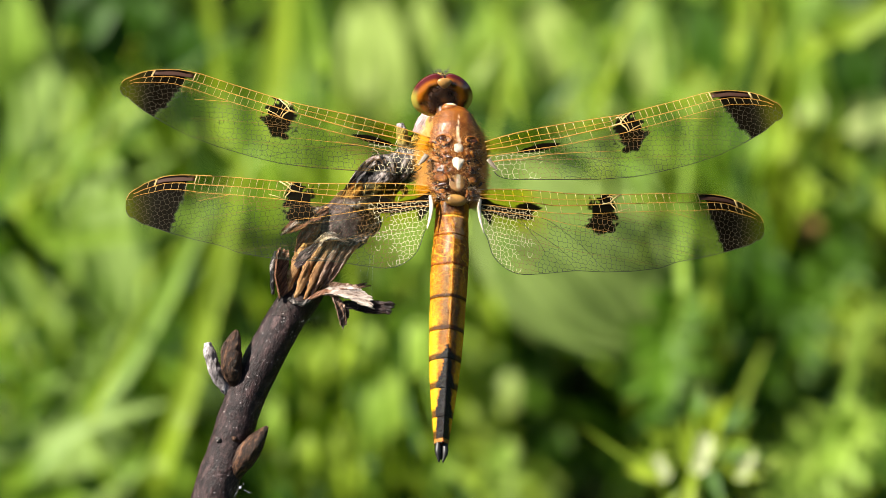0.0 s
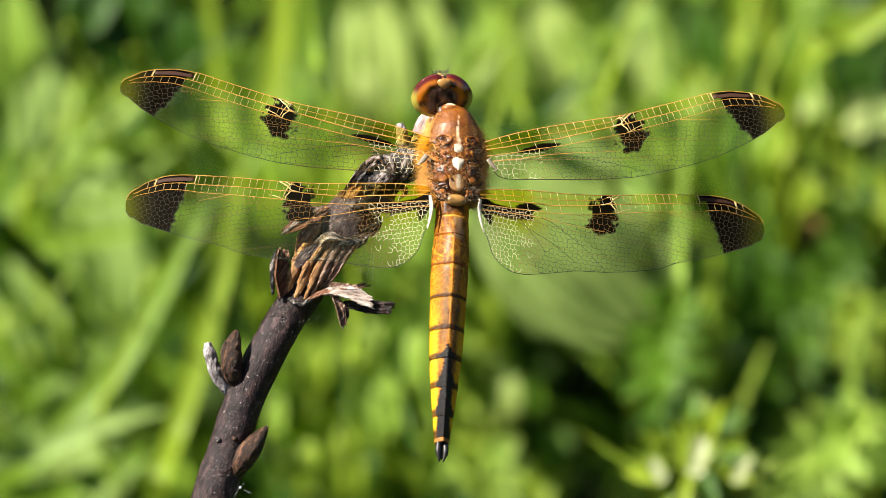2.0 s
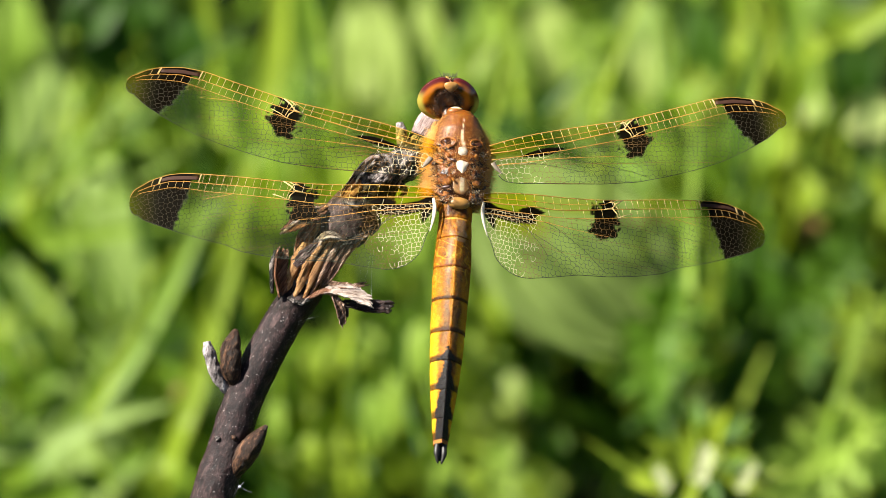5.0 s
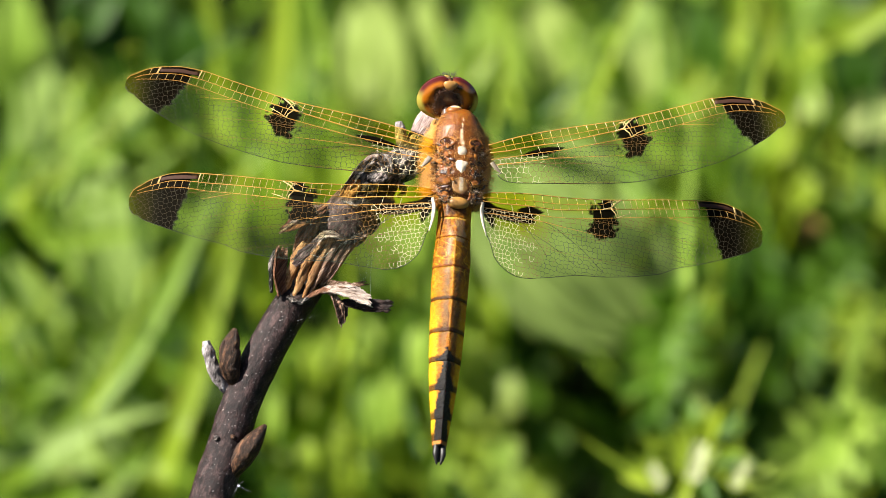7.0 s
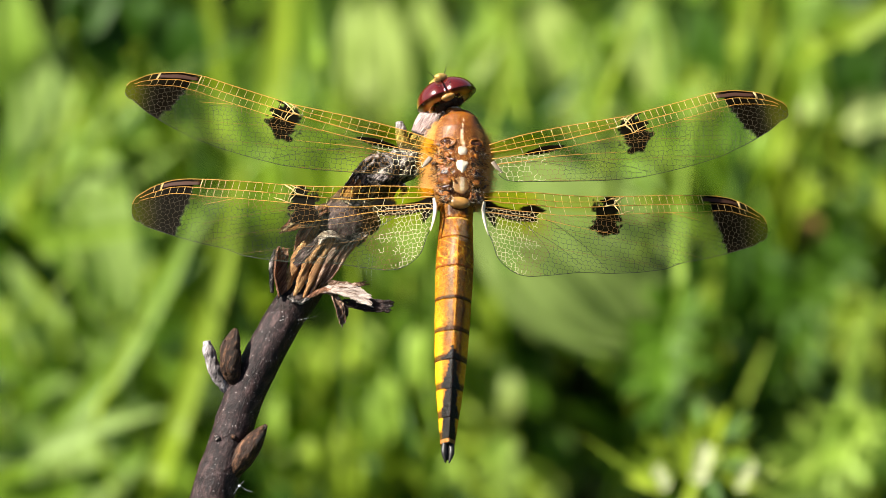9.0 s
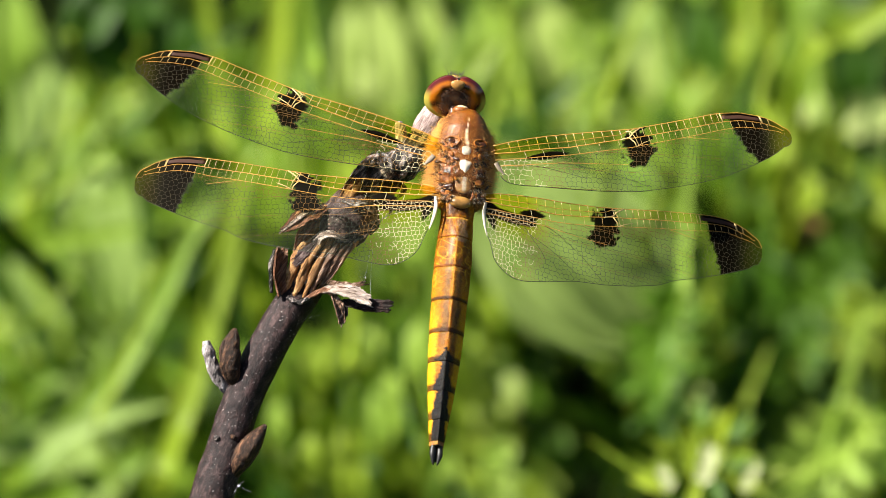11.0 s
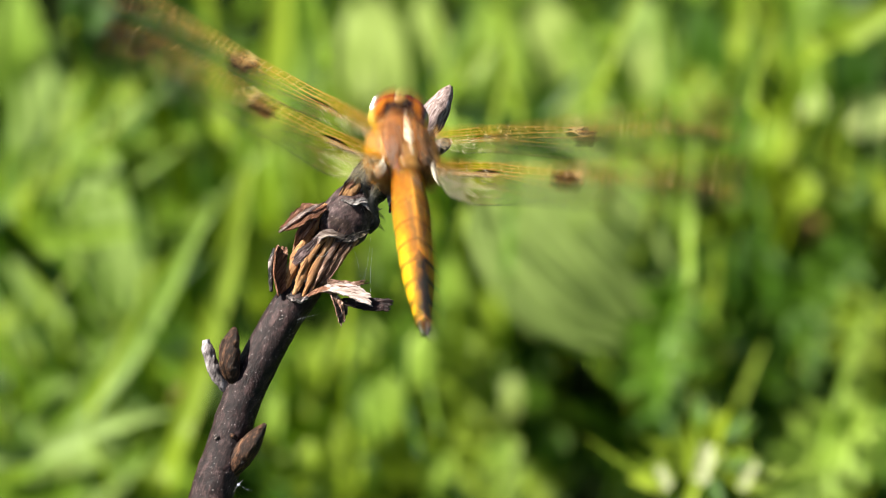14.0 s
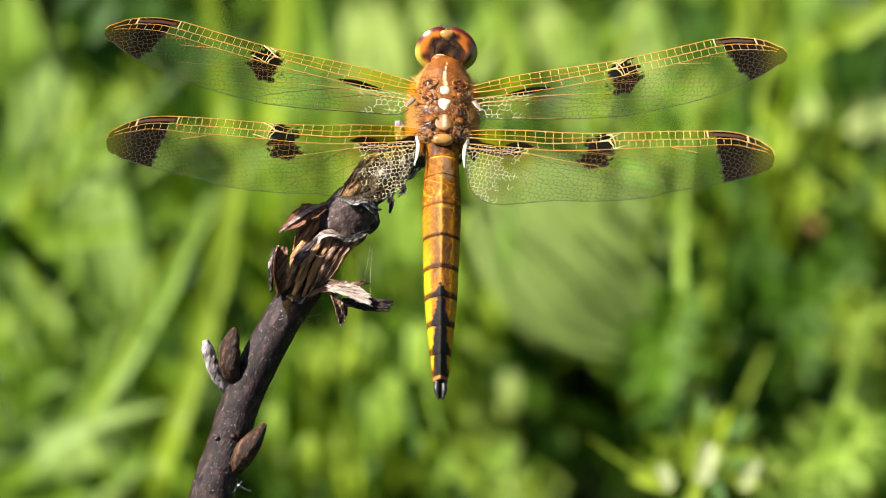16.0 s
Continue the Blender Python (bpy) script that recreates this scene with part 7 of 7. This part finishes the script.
    broad_leaf((-0.0190, 0.6221, 0.0437), (-0.0124, 0.6312, 0.0566), 0.0106, STALK, 2)
    broad_leaf((-0.0030, 0.5410, 0.1022), (-0.0054, 0.5509, 0.1163), 0.0098, STALK, 2)
    broad_leaf((-0.0276, 0.5466, 0.1103), (-0.0263, 0.5551, 0.1224), 0.0098, STALK, 2)
    broad_leaf((-0.0165, 0.5452, 0.1083), (-0.0153, 0.5551, 0.1224), 0.0098, GRASS, 2)
    broad_leaf((-0.0367, 0.5712, 0.1105), (-0.0354, 0.5784, 0.1207), 0.0075, GRASS, 2)
    broad_leaf((0.0430, 0.4560, 0.2074), (0.0075, 0.4786, 0.2396), 0.0365, PLEATLEAF, 7, "large pale pleated leaf among the grass", 0.03, 0.34)
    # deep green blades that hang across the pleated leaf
    broad_leaf(beyond(18, 7.6, 0.50), beyond(1, 14.2, 0.50), 0.0042, SHADELEAF, 1, "narrow deep green leaf across a pale leaf")
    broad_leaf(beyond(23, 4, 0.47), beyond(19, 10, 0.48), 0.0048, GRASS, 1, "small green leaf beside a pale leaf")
    broad_leaf((0.0735, 0.5575, 0.1606), (0.0819, 0.5603, 0.1646), 0.0061, DRYLEAF, 1, "dry reddish-brown leaf in the grass")
    broad_leaf((-0.0804, 0.4621, 0.1639), (-0.0736, 0.4647, 0.1676), 0.0055, DRYLEAF, 1, "dry orange-brown leaf in the grass")
    broad_leaf((-0.0496, 0.3927, 0.2392), (-0.0467, 0.3951, 0.2426), 0.0036, DRYLEAF, 1, "dry orange-brown leaf in the grass")
    flower = flower_head((0.0398, 0.2262, 0.3501))
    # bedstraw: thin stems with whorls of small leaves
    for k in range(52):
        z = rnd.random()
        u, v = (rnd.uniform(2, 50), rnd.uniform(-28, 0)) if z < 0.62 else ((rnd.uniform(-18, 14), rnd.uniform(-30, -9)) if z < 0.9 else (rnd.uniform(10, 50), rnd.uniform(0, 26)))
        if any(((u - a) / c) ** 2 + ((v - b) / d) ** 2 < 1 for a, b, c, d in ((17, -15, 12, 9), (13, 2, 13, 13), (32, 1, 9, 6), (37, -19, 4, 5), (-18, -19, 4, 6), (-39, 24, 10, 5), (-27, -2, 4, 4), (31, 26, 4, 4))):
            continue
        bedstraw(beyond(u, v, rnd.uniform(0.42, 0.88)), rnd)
    # undergrowth: too many leaves to count
    bm = bmesh.new()
    n = 0
    while n < 9000:
        x, y = rnd.gauss(0, 0.2), rnd.uniform(-0.1, 1.7)
        if abs(x) > 0.6 or clear(x, y):
            continue
        h = abs(rnd.gauss(0.0, 0.04)) + 0.004
        a = rnd.uniform(0, 6.283)
        ln = rnd.uniform(0.008, 0.028)
        p = Vector((x, y, h))
        d = Vector((math.cos(a), math.sin(a), rnd.uniform(0.1, 1.3))).normalized()
        q = p + d * ln
        ribbon(bm, [p, p.lerp(q, 0.5) + Vector((0, 0, ln * 0.12)), q], ln * rnd.uniform(0.16, 0.45), 4, 0.25, (0.2, 0.9, 1.0, 0.6, 0.03))
        n += 1
    tagged(part("undergrowth", bm, UNDER), "dense low green undergrowth leaves", "undergrowth", kind="stuff")
    bm = bmesh.new()
    for k in range(900):
        x, y = rnd.gauss(0, 0.3), rnd.uniform(0.2, 1.9)
        if clear(x, y):
            continue
        h = rnd.uniform(0.04, 0.13)
        lean = Vector((rnd.gauss(0, 0.05), rnd.gauss(0, 0.05), 0))
        p = Vector((x, y, -0.005))
        ribbon(bm, [p, p + lean * 0.3 + Vector((0, 0, h * 0.6)), p + lean + Vector((0, 0, h))], rnd.uniform(0.002, 0.005), 5, 0.3, (0.7, 1, 0.9, 0.6, 0.05))
    tagged(part("meadow_grass", bm, UNDER), "dense green meadow grass", "grass", kind="stuff")
    bm = bmesh.new()
    for k in range(17000):
        r, a = 0.8 + 7 * rnd.random() ** 1.6, rnd.uniform(0, 6.283)
        x, y = r * math.cos(a), 0.6 + r * math.sin(a)
        if 0.0 < y < 0.6 and abs(x) < 0.5:
            continue
        h = rnd.uniform(0.1, 0.35) if abs(x) > 0.5 or y > 0.6 else rnd.uniform(0.05, 0.16)
        lean = Vector((rnd.gauss(0, 0.08), rnd.gauss(0, 0.08), 0))
        p = Vector((x, y, -0.005))
        ribbon(bm, [p, p + lean * 0.3 + Vector((0, 0, h * 0.6)), p + lean + Vector((0, 0, h))], rnd.uniform(0.006, 0.016), 3, 0.3, (0.7, 1, 0.7, 0.05))
    tagged(part("meadow_grass", bm, UNDER), "green meadow grass all around", "grass", kind="stuff")
    return flower


FLOWER = build_meadow()
SWAYING = [o for o in scene.objects if o.get("group") in ("meadow grass", "broad leaves", "bedstraw stems")]


# ---- what moves ----
def motions():
    flower = {k: v for k, v in zip((0, 1, 1.5, 3, 4, 6.5, 7, 9, 11.5, 12.5, 13, 14.5, 16), ((0, 15), (0, 15), (-8, 12), (0, 9), (0, 0), (3, -2), (-8, 3), (0, 0), (7, -1), (7, 0), (0, 0), (5, 0), (6, 1)))}
    base = Matrix.Translation(FLOWER.location)
    walk(FLOWER, [(t, base @ Matrix.Translation((u * 0.0001, 0, v * 0.00012))) for t, (u, v) in flower.items()])
    rnd = random.Random(77)
    for plant in SWAYING:
        base, a, b, c = Matrix.Translation(plant.location), rnd.uniform(0.05, 0.16), rnd.uniform(0.05, 0.16), rnd.uniform(0, 6)
        walk(plant, [(t, base @ pose(0, 0, 0, a * math.sin(t * 1.1 + c), b * math.sin(t * 0.8 + 2 * c))) for t in (0, 1.5, 3, 4.5, 6, 7.5, 9, 10.5, 12, 13.5, 15, 16)])
    walk(TWIG, [(0, STAGE @ pose(0.18 * MM, -0.30 * MM, 0)), (3, STAGE @ pose(0.18 * MM, -0.30 * MM, 0)), (4, STAGE @ pose(0.12 * MM, -0.21 * MM, 0)), (6.5, STAGE @ pose(0.12 * MM, -0.18 * MM, 0)), (7, STAGE @ pose(0.03 * MM, -0.12 * MM, 0)), (9, STAGE @ pose(0.09 * MM, -0.12 * MM, 0)), (11.5, STAGE @ pose(0.03 * MM, -0.12 * MM, 0)), (12.3, STAGE @ pose(0.03 * MM, -0.09 * MM, 0)), (12.5, STAGE @ pose(-0.03 * MM, -0.03 * MM, 0)), (13, STAGE @ pose(0.00 * MM, 0.00 * MM, 0)), (14, STAGE @ pose(0.00 * MM, 0.00 * MM, 0)), (14.2, STAGE @ pose(0.03 * MM, -0.05 * MM, 0)), (16, STAGE @ pose(0.00 * MM, -0.03 * MM, 0))])

    def body(t, x, y, z, pitch, yaw=0.0, roll=0.0):
        return (t, STAGE @ pose(x * MM, y * MM, z * MM, -pitch, roll, yaw))

    def tail(t, rise, turn):
        return (t, pose(0, -3.5 * MM, 0.3 * MM, rise, 0, turn))

    def head(t, nod, turn, lean=0, x=0.0, y=8.45):
        return (t, pose(x * MM, y * MM, -0.2 * MM, nod, lean, turn))

    def beat(name, x, y, z, side, rows):
        """rows: seconds, sweep forward, rise of the tip."""
        walk(WINGS[name], [(t, pose(x * MM, y * MM, z * MM, -6, -side * rise, side * sweep)) for t, sweep, rise in rows])
    walk(FLY, [body(0, 1.17, 8.24, 0.00, 14.7, -4.1, 10.0), body(1, 1.16, 8.26, 0.00, 14.3, -4.2, 10.0), body(1.5, 1.18, 8.22, -0.00, 15.3, -4.0, 9.8), body(2.9, 1.18, 8.22, -0.00, 15.3, -4.0, 9.8), body(3, 1.23, 8.20, 0.00, 15.1, -4.0, 9.5), body(3.4, 1.23, 8.20, 0.00, 15.1, -4.0, 9.5),
        body(3.5, 1.21, 8.22, -0.00, 14.8, -5.6, 9.7), body(4, 1.62, 7.83, -0.00, 16.1, -5.5, 9.5), body(6.5, 1.56, 7.95, -0.00, 15.2, -5.1, 8.6), body(7, 1.53, 7.95, -0.00, 14.9, -5.2, 9.2), body(8.5, 1.59, 7.98, -0.00, 14.8, -4.8, 8.4), body(8.6, 1.59, 7.98, -0.00, 14.8, -4.8, 8.4),
        body(8.8, 1.65, 7.92, -0.00, 16.0, -4.3, 8.2), body(9, 1.65, 7.92, -0.00, 16.0, -4.3, 8.2), body(9.1, 1.65, 7.92, -0.00, 16.0, -4.3, 8.2), body(9.2, 1.67, 7.92, -0.00, 15.4, -5.0, 7.8), body(11.5, 1.96, 8.00, -0.00, 15.0, -7.1, 7.8), body(12, 1.96, 8.00, -0.00, 15.0, -7.1, 7.8),
        body(12.2, 1.87, 8.07, -0.00, 15.3, -7.3, 7.0), body(12.2667, 1.04, 8.22, -0.00, 26.4, -19.5, 11.5), body(12.3, 1.04, 8.22, -0.00, 26.4, -19.5, 11.5), body(12.3333, 5.00, 9.50, -0.00, 24.0, -27.0, 11.5), body(12.3667, 25.00, 17.00, -0.00, 22.0, -55.0, 11.5), body(12.4, 40.00, 28.50, -4.00, 20.0, -66.0, 11.5),
        body(12.5, 130.00, 75.00, -20.00, 20.0, -64.0, 11.5), body(12.7, 300.00, 150.00, -80.00, 20.0, -40.0, 11.5), body(13.2, 360.00, -20.00, 140.00, 30.0, 20.0, 11.5), body(13.6, 120.00, -150.00, 300.00, 50.0, 20.0, 11.5), body(13.7, 45.00, -62.00, 170.00, 60.0, 5.0, 5.0), body(13.7333, 32.00, -42.00, 135.00, 60.0, 5.0, 5.0),
        body(13.7667, 22.00, -22.00, 105.00, 60.0, 5.0, 5.0), body(13.8, 14.50, -7.00, 75.00, 62.0, 0.0, 0.0), body(13.8333, 12.00, -5.00, 55.00, 62.0, 0.0, 0.0), body(13.8667, 9.50, -3.50, 38.00, 62.0, 0.0, 0.0), body(13.9, 7.00, -1.80, 25.00, 66.0, 3.0, 0.0), body(13.9333, 3.50, 3.00, 18.00, 54.0, 3.0, 0.0),
        body(13.9667, -1.00, 7.50, 12.00, 48.0, 3.0, 10.0), body(14, -4.10, 9.80, 8.00, 58.0, -7.5, 10.0), body(14.0333, -2.80, 14.00, 7.00, 47.0, 5.0, -0.5), body(14.0667, -1.80, 17.50, 7.00, 50.0, 0.0, -0.5), body(14.1, -1.17, 18.78, 6.00, 51.0, -4.6, -0.5), body(14.2, -0.38, 14.66, 6.00, 39.2, -2.7, 4.9),
        body(14.5, -0.23, 14.16, 6.00, 41.3, -1.0, 1.5), body(15, -0.08, 14.08, 6.00, 31.3, -2.7, 0.5), body(15.5, -0.03, 14.19, 6.00, 28.6, -2.6, 0.4), body(16, 0.04, 13.95, 6.00, 28.4, -2.8, 0.6)])
    walk(TAIL, [tail(0, -3.8, -1.9), tail(1, -4.5, -2.0), tail(1.5, -3.8, -2.0), tail(2.9, -3.8, -2.0), tail(3, -3.9, -2.3), tail(3.4, -3.9, -2.3),
        tail(3.5, -3.5, -0.6), tail(4, -4.1, -1.8), tail(6.5, -3.3, -1.7), tail(7, -3.7, -1.7), tail(8.5, -3.5, -1.8), tail(8.6, -3.5, -1.8),
        tail(8.8, -4.4, -1.0), tail(9, -4.4, -1.0), tail(9.1, -4.4, -1.0), tail(9.2, -4.5, 0.9), tail(11.5, -2.3, -0.8), tail(12, -2.3, -0.8),
        tail(12.2, -2.5, -0.5), tail(12.2667, -2.4, 9.2), tail(12.3, -2.4, 9.2), tail(12.3333, -2.4, 5.0), tail(12.3667, -2.4, 0.0), tail(12.4, -2.4, 0.0),
        tail(12.5, -2.4, 0.0), tail(12.7, -2.4, 0.0), tail(13.2, -2.4, 0.0), tail(13.6, -2.4, 0.0), tail(13.7, -2.4, 0.0), tail(13.7333, -2.4, 0.0),
        tail(13.7667, -2.4, 0.0), tail(13.8, -10.0, 0.0), tail(13.8333, -10.0, 0.0), tail(13.8667, -10.0, 0.0), tail(13.9, 0.0, 0.0), tail(13.9333, 0.0, 0.0),
        tail(13.9667, 0.0, 0.0), tail(14, 2.0, 0.0), tail(14.0333, 3.2, 5.3), tail(14.0667, 3.2, 5.3), tail(14.1, 3.2, 5.3), tail(14.2, 1.7, 6.3),
        tail(14.5, 5.9, -0.0), tail(15, 2.7, 2.0), tail(15.5, 3.7, 1.5), tail(16, 5.4, 2.0)])
    beat("right_forewing", 3.1, 2.6, 1.6, 1, [(0, 11.1, -1.7), (1, 11.4, -2.2), (1.5, 10.6, -0.7), (2.9, 10.6, -0.7), (3, 10.7, -0.6), (3.4, 10.7, -0.6),
        (3.5, 10.7, -0.9), (4, 12.3, -2.5), (6.5, 11.7, -3.3), (7, 11.9, -3.2), (8.5, 11.1, -2.6), (8.6, 11.1, -2.6),
        (8.8, 12.2, -2.0), (9, 12.2, -2.0), (9.1, 12.2, -2.0), (9.2, 10.6, -1.4), (11.5, 10.6, -5.3), (12, 10.6, -5.3),
        (12.2, 10.9, -6.2), (12.2667, 9.8, 3.9), (12.3, 9.8, 3.9), (12.3333, 9.8, -12.0), (12.3667, 0.0, 25.0), (12.4, 0.0, 35.0),
        (12.5, 0.0, 35.0), (12.7, 0.0, 35.0), (13.2, 0.0, 35.0), (13.6, 0.0, 35.0), (13.7, 0.0, 30.0), (13.7333, 0.0, -30.0),
        (13.7667, 0.0, 20.0), (13.8, -5.0, -42.0), (13.8333, -5.0, 30.0), (13.8667, -5.0, -20.0), (13.9, 5.0, 25.0), (13.9333, 5.0, -30.0),
        (13.9667, 5.0, 22.0), (14, 4.0, 6.0), (14.0333, 16.0, -16.0), (14.0667, 24.8, 20.0), (14.1, 24.8, 5.1), (14.2, 2.7, 23.5),
        (14.5, 0.0, 19.5), (15, 3.7, 11.8), (15.5, 3.9, 10.4), (16, 3.7, 10.8)])
    beat("left_forewing", -3.1, 2.6, 1.6, -1, [(0, 7.3, -5.8), (1, 7.2, -5.9), (1.5, 7.7, -6.1), (2.9, 7.7, -6.1), (3, 7.6, -5.2), (3.4, 7.6, -5.2),
        (3.5, 7.3, -5.3), (4, 7.4, -5.8), (6.5, 8.1, -7.5), (7, 7.8, -7.2), (8.5, 8.1, -7.0), (8.6, 8.1, -7.0),
        (8.8, 8.0, -7.8), (9, 8.0, -7.8), (9.1, 8.0, -7.8), (9.2, 9.2, -10.1), (11.5, 9.9, -8.6), (12, 9.9, -8.6),
        (12.2, 10.0, -10.0), (12.2667, 8.6, -2.2), (12.3, 8.6, -2.2), (12.3333, 8.6, -18.0), (12.3667, 0.0, 25.0), (12.4, 0.0, 35.0),
        (12.5, 0.0, 35.0), (12.7, 0.0, 35.0), (13.2, 0.0, 35.0), (13.6, 0.0, 35.0), (13.7, 0.0, 30.0), (13.7333, 0.0, -30.0),
        (13.7667, 0.0, 20.0), (13.8, -5.0, -38.0), (13.8333, -5.0, 25.0), (13.8667, -5.0, -20.0), (13.9, 9.0, 5.0), (13.9333, 9.0, -20.0),
        (13.9667, 24.0, 16.0), (14, 26.0, 6.0), (14.0333, 18.0, -6.0), (14.0667, 8.3, 20.0), (14.1, 8.3, 2.0), (14.2, 7.7, 7.8),
        (14.5, 7.9, 13.4), (15, 6.1, 5.1), (15.5, 5.6, 6.0), (16, 5.7, 3.4)])
    beat("right_hindwing", 2.75, -3.3, 1.2, 1, [(0, 1.9, -9.9), (1, 2.0, -10.3), (1.5, 1.7, -10.2), (2.9, 1.7, -10.2), (3, 1.9, -10.7), (3.4, 1.9, -10.7),
        (3.5, 1.6, -10.4), (4, 3.3, -11.5), (6.5, 2.5, -12.2), (7, 2.7, -12.4), (8.5, 2.2, -12.5), (8.6, 2.2, -12.5),
        (8.8, 3.2, -11.8), (9, 3.2, -11.8), (9.1, 3.2, -11.8), (9.2, 2.4, -12.0), (11.5, 1.6, -14.5), (12, 1.6, -14.5),
        (12.2, 1.8, -15.1), (12.2667, 3.8, -8.4), (12.3, 3.8, -8.4), (12.3333, 3.8, -22.0), (12.3667, -5.0, 30.0), (12.4, -5.0, 30.0),
        (12.5, -5.0, 30.0), (12.7, -5.0, 30.0), (13.2, -5.0, 30.0), (13.6, -5.0, 30.0), (13.7, -5.0, -20.0), (13.7333, -5.0, 25.0),
        (13.7667, -5.0, -30.0), (13.8, -15.0, -40.0), (13.8333, -15.0, 10.0), (13.8667, -15.0, 30.0), (13.9, -3.0, 13.0), (13.9333, -3.0, -25.0),
        (13.9667, -3.0, 20.0), (14, -4.0, 6.0), (14.0333, -9.0, -16.0), (14.0667, -11.2, 20.0), (14.1, -11.2, 13.5), (14.2, -14.6, 29.5),
        (14.5, -17.8, 21.0), (15, -8.6, 13.3), (15.5, -7.8, 12.3), (16, -7.0, 11.0)])
    beat("left_hindwing", -2.75, -3.3, 1.2, -1, [(0, -0.7, -17.7), (1, -0.7, -18.0), (1.5, -0.5, -17.3), (2.9, -0.5, -17.3), (3, -0.3, -17.5), (3.4, -0.3, -17.5),
        (3.5, -0.6, -17.2), (4, -0.5, -17.6), (6.5, -0.7, -17.0), (7, -0.7, -17.8), (8.5, -0.5, -17.3), (8.6, -0.5, -17.3),
        (8.8, -0.6, -18.4), (9, -0.6, -18.4), (9.1, -0.6, -18.4), (9.2, -0.3, -17.1), (11.5, 1.3, -18.8), (12, 1.3, -18.8),
        (12.2, 0.8, -19.3), (12.2667, 4.9, -18.8), (12.3, 4.9, -18.8), (12.3333, 4.9, -30.0), (12.3667, -5.0, 30.0), (12.4, -5.0, 30.0),
        (12.5, -5.0, 30.0), (12.7, -5.0, 30.0), (13.2, -5.0, 30.0), (13.6, -5.0, 30.0), (13.7, -5.0, -20.0), (13.7333, -5.0, 25.0),
        (13.7667, -5.0, -30.0), (13.8, -15.0, -38.0), (13.8333, -15.0, 5.0), (13.8667, -15.0, 20.0), (13.9, 0.0, -9.0), (13.9333, 0.0, -20.0),
        (13.9667, 16.0, 20.0), (14, 20.0, 8.0), (14.0333, 12.0, -8.0), (14.0667, 4.4, 22.0), (14.1, 4.4, -5.1), (14.2, -16.8, 22.7),
        (14.5, 9.8, -4.4), (15, 0.5, -4.2), (15.5, -0.2, -3.8), (16, -1.5, -4.2)])
    walk(HEAD, [head(0, -50, 4, 0, -1.45), head(3.3, -50, 4, 0, -1.4), head(3.5, -44, -16, 6, -1.0), head(3.7, -48, 0, 0, -1.4), head(8.6, -50, 2, 0, -1.4), head(8.8, -8, 22, -8, -1.5), head(9.1, -8, 22, -8, -1.5),
                head(9.2, -50, 2, 0, -1.4), head(12.2, -50, 2, 0, -1.3), head(12.3, -25, -28, 0, -0.4), head(12.4, -20, 0), head(14.1, -40, 2), head(14.3, -50, 0), head(16, -50, 0)])


motions()
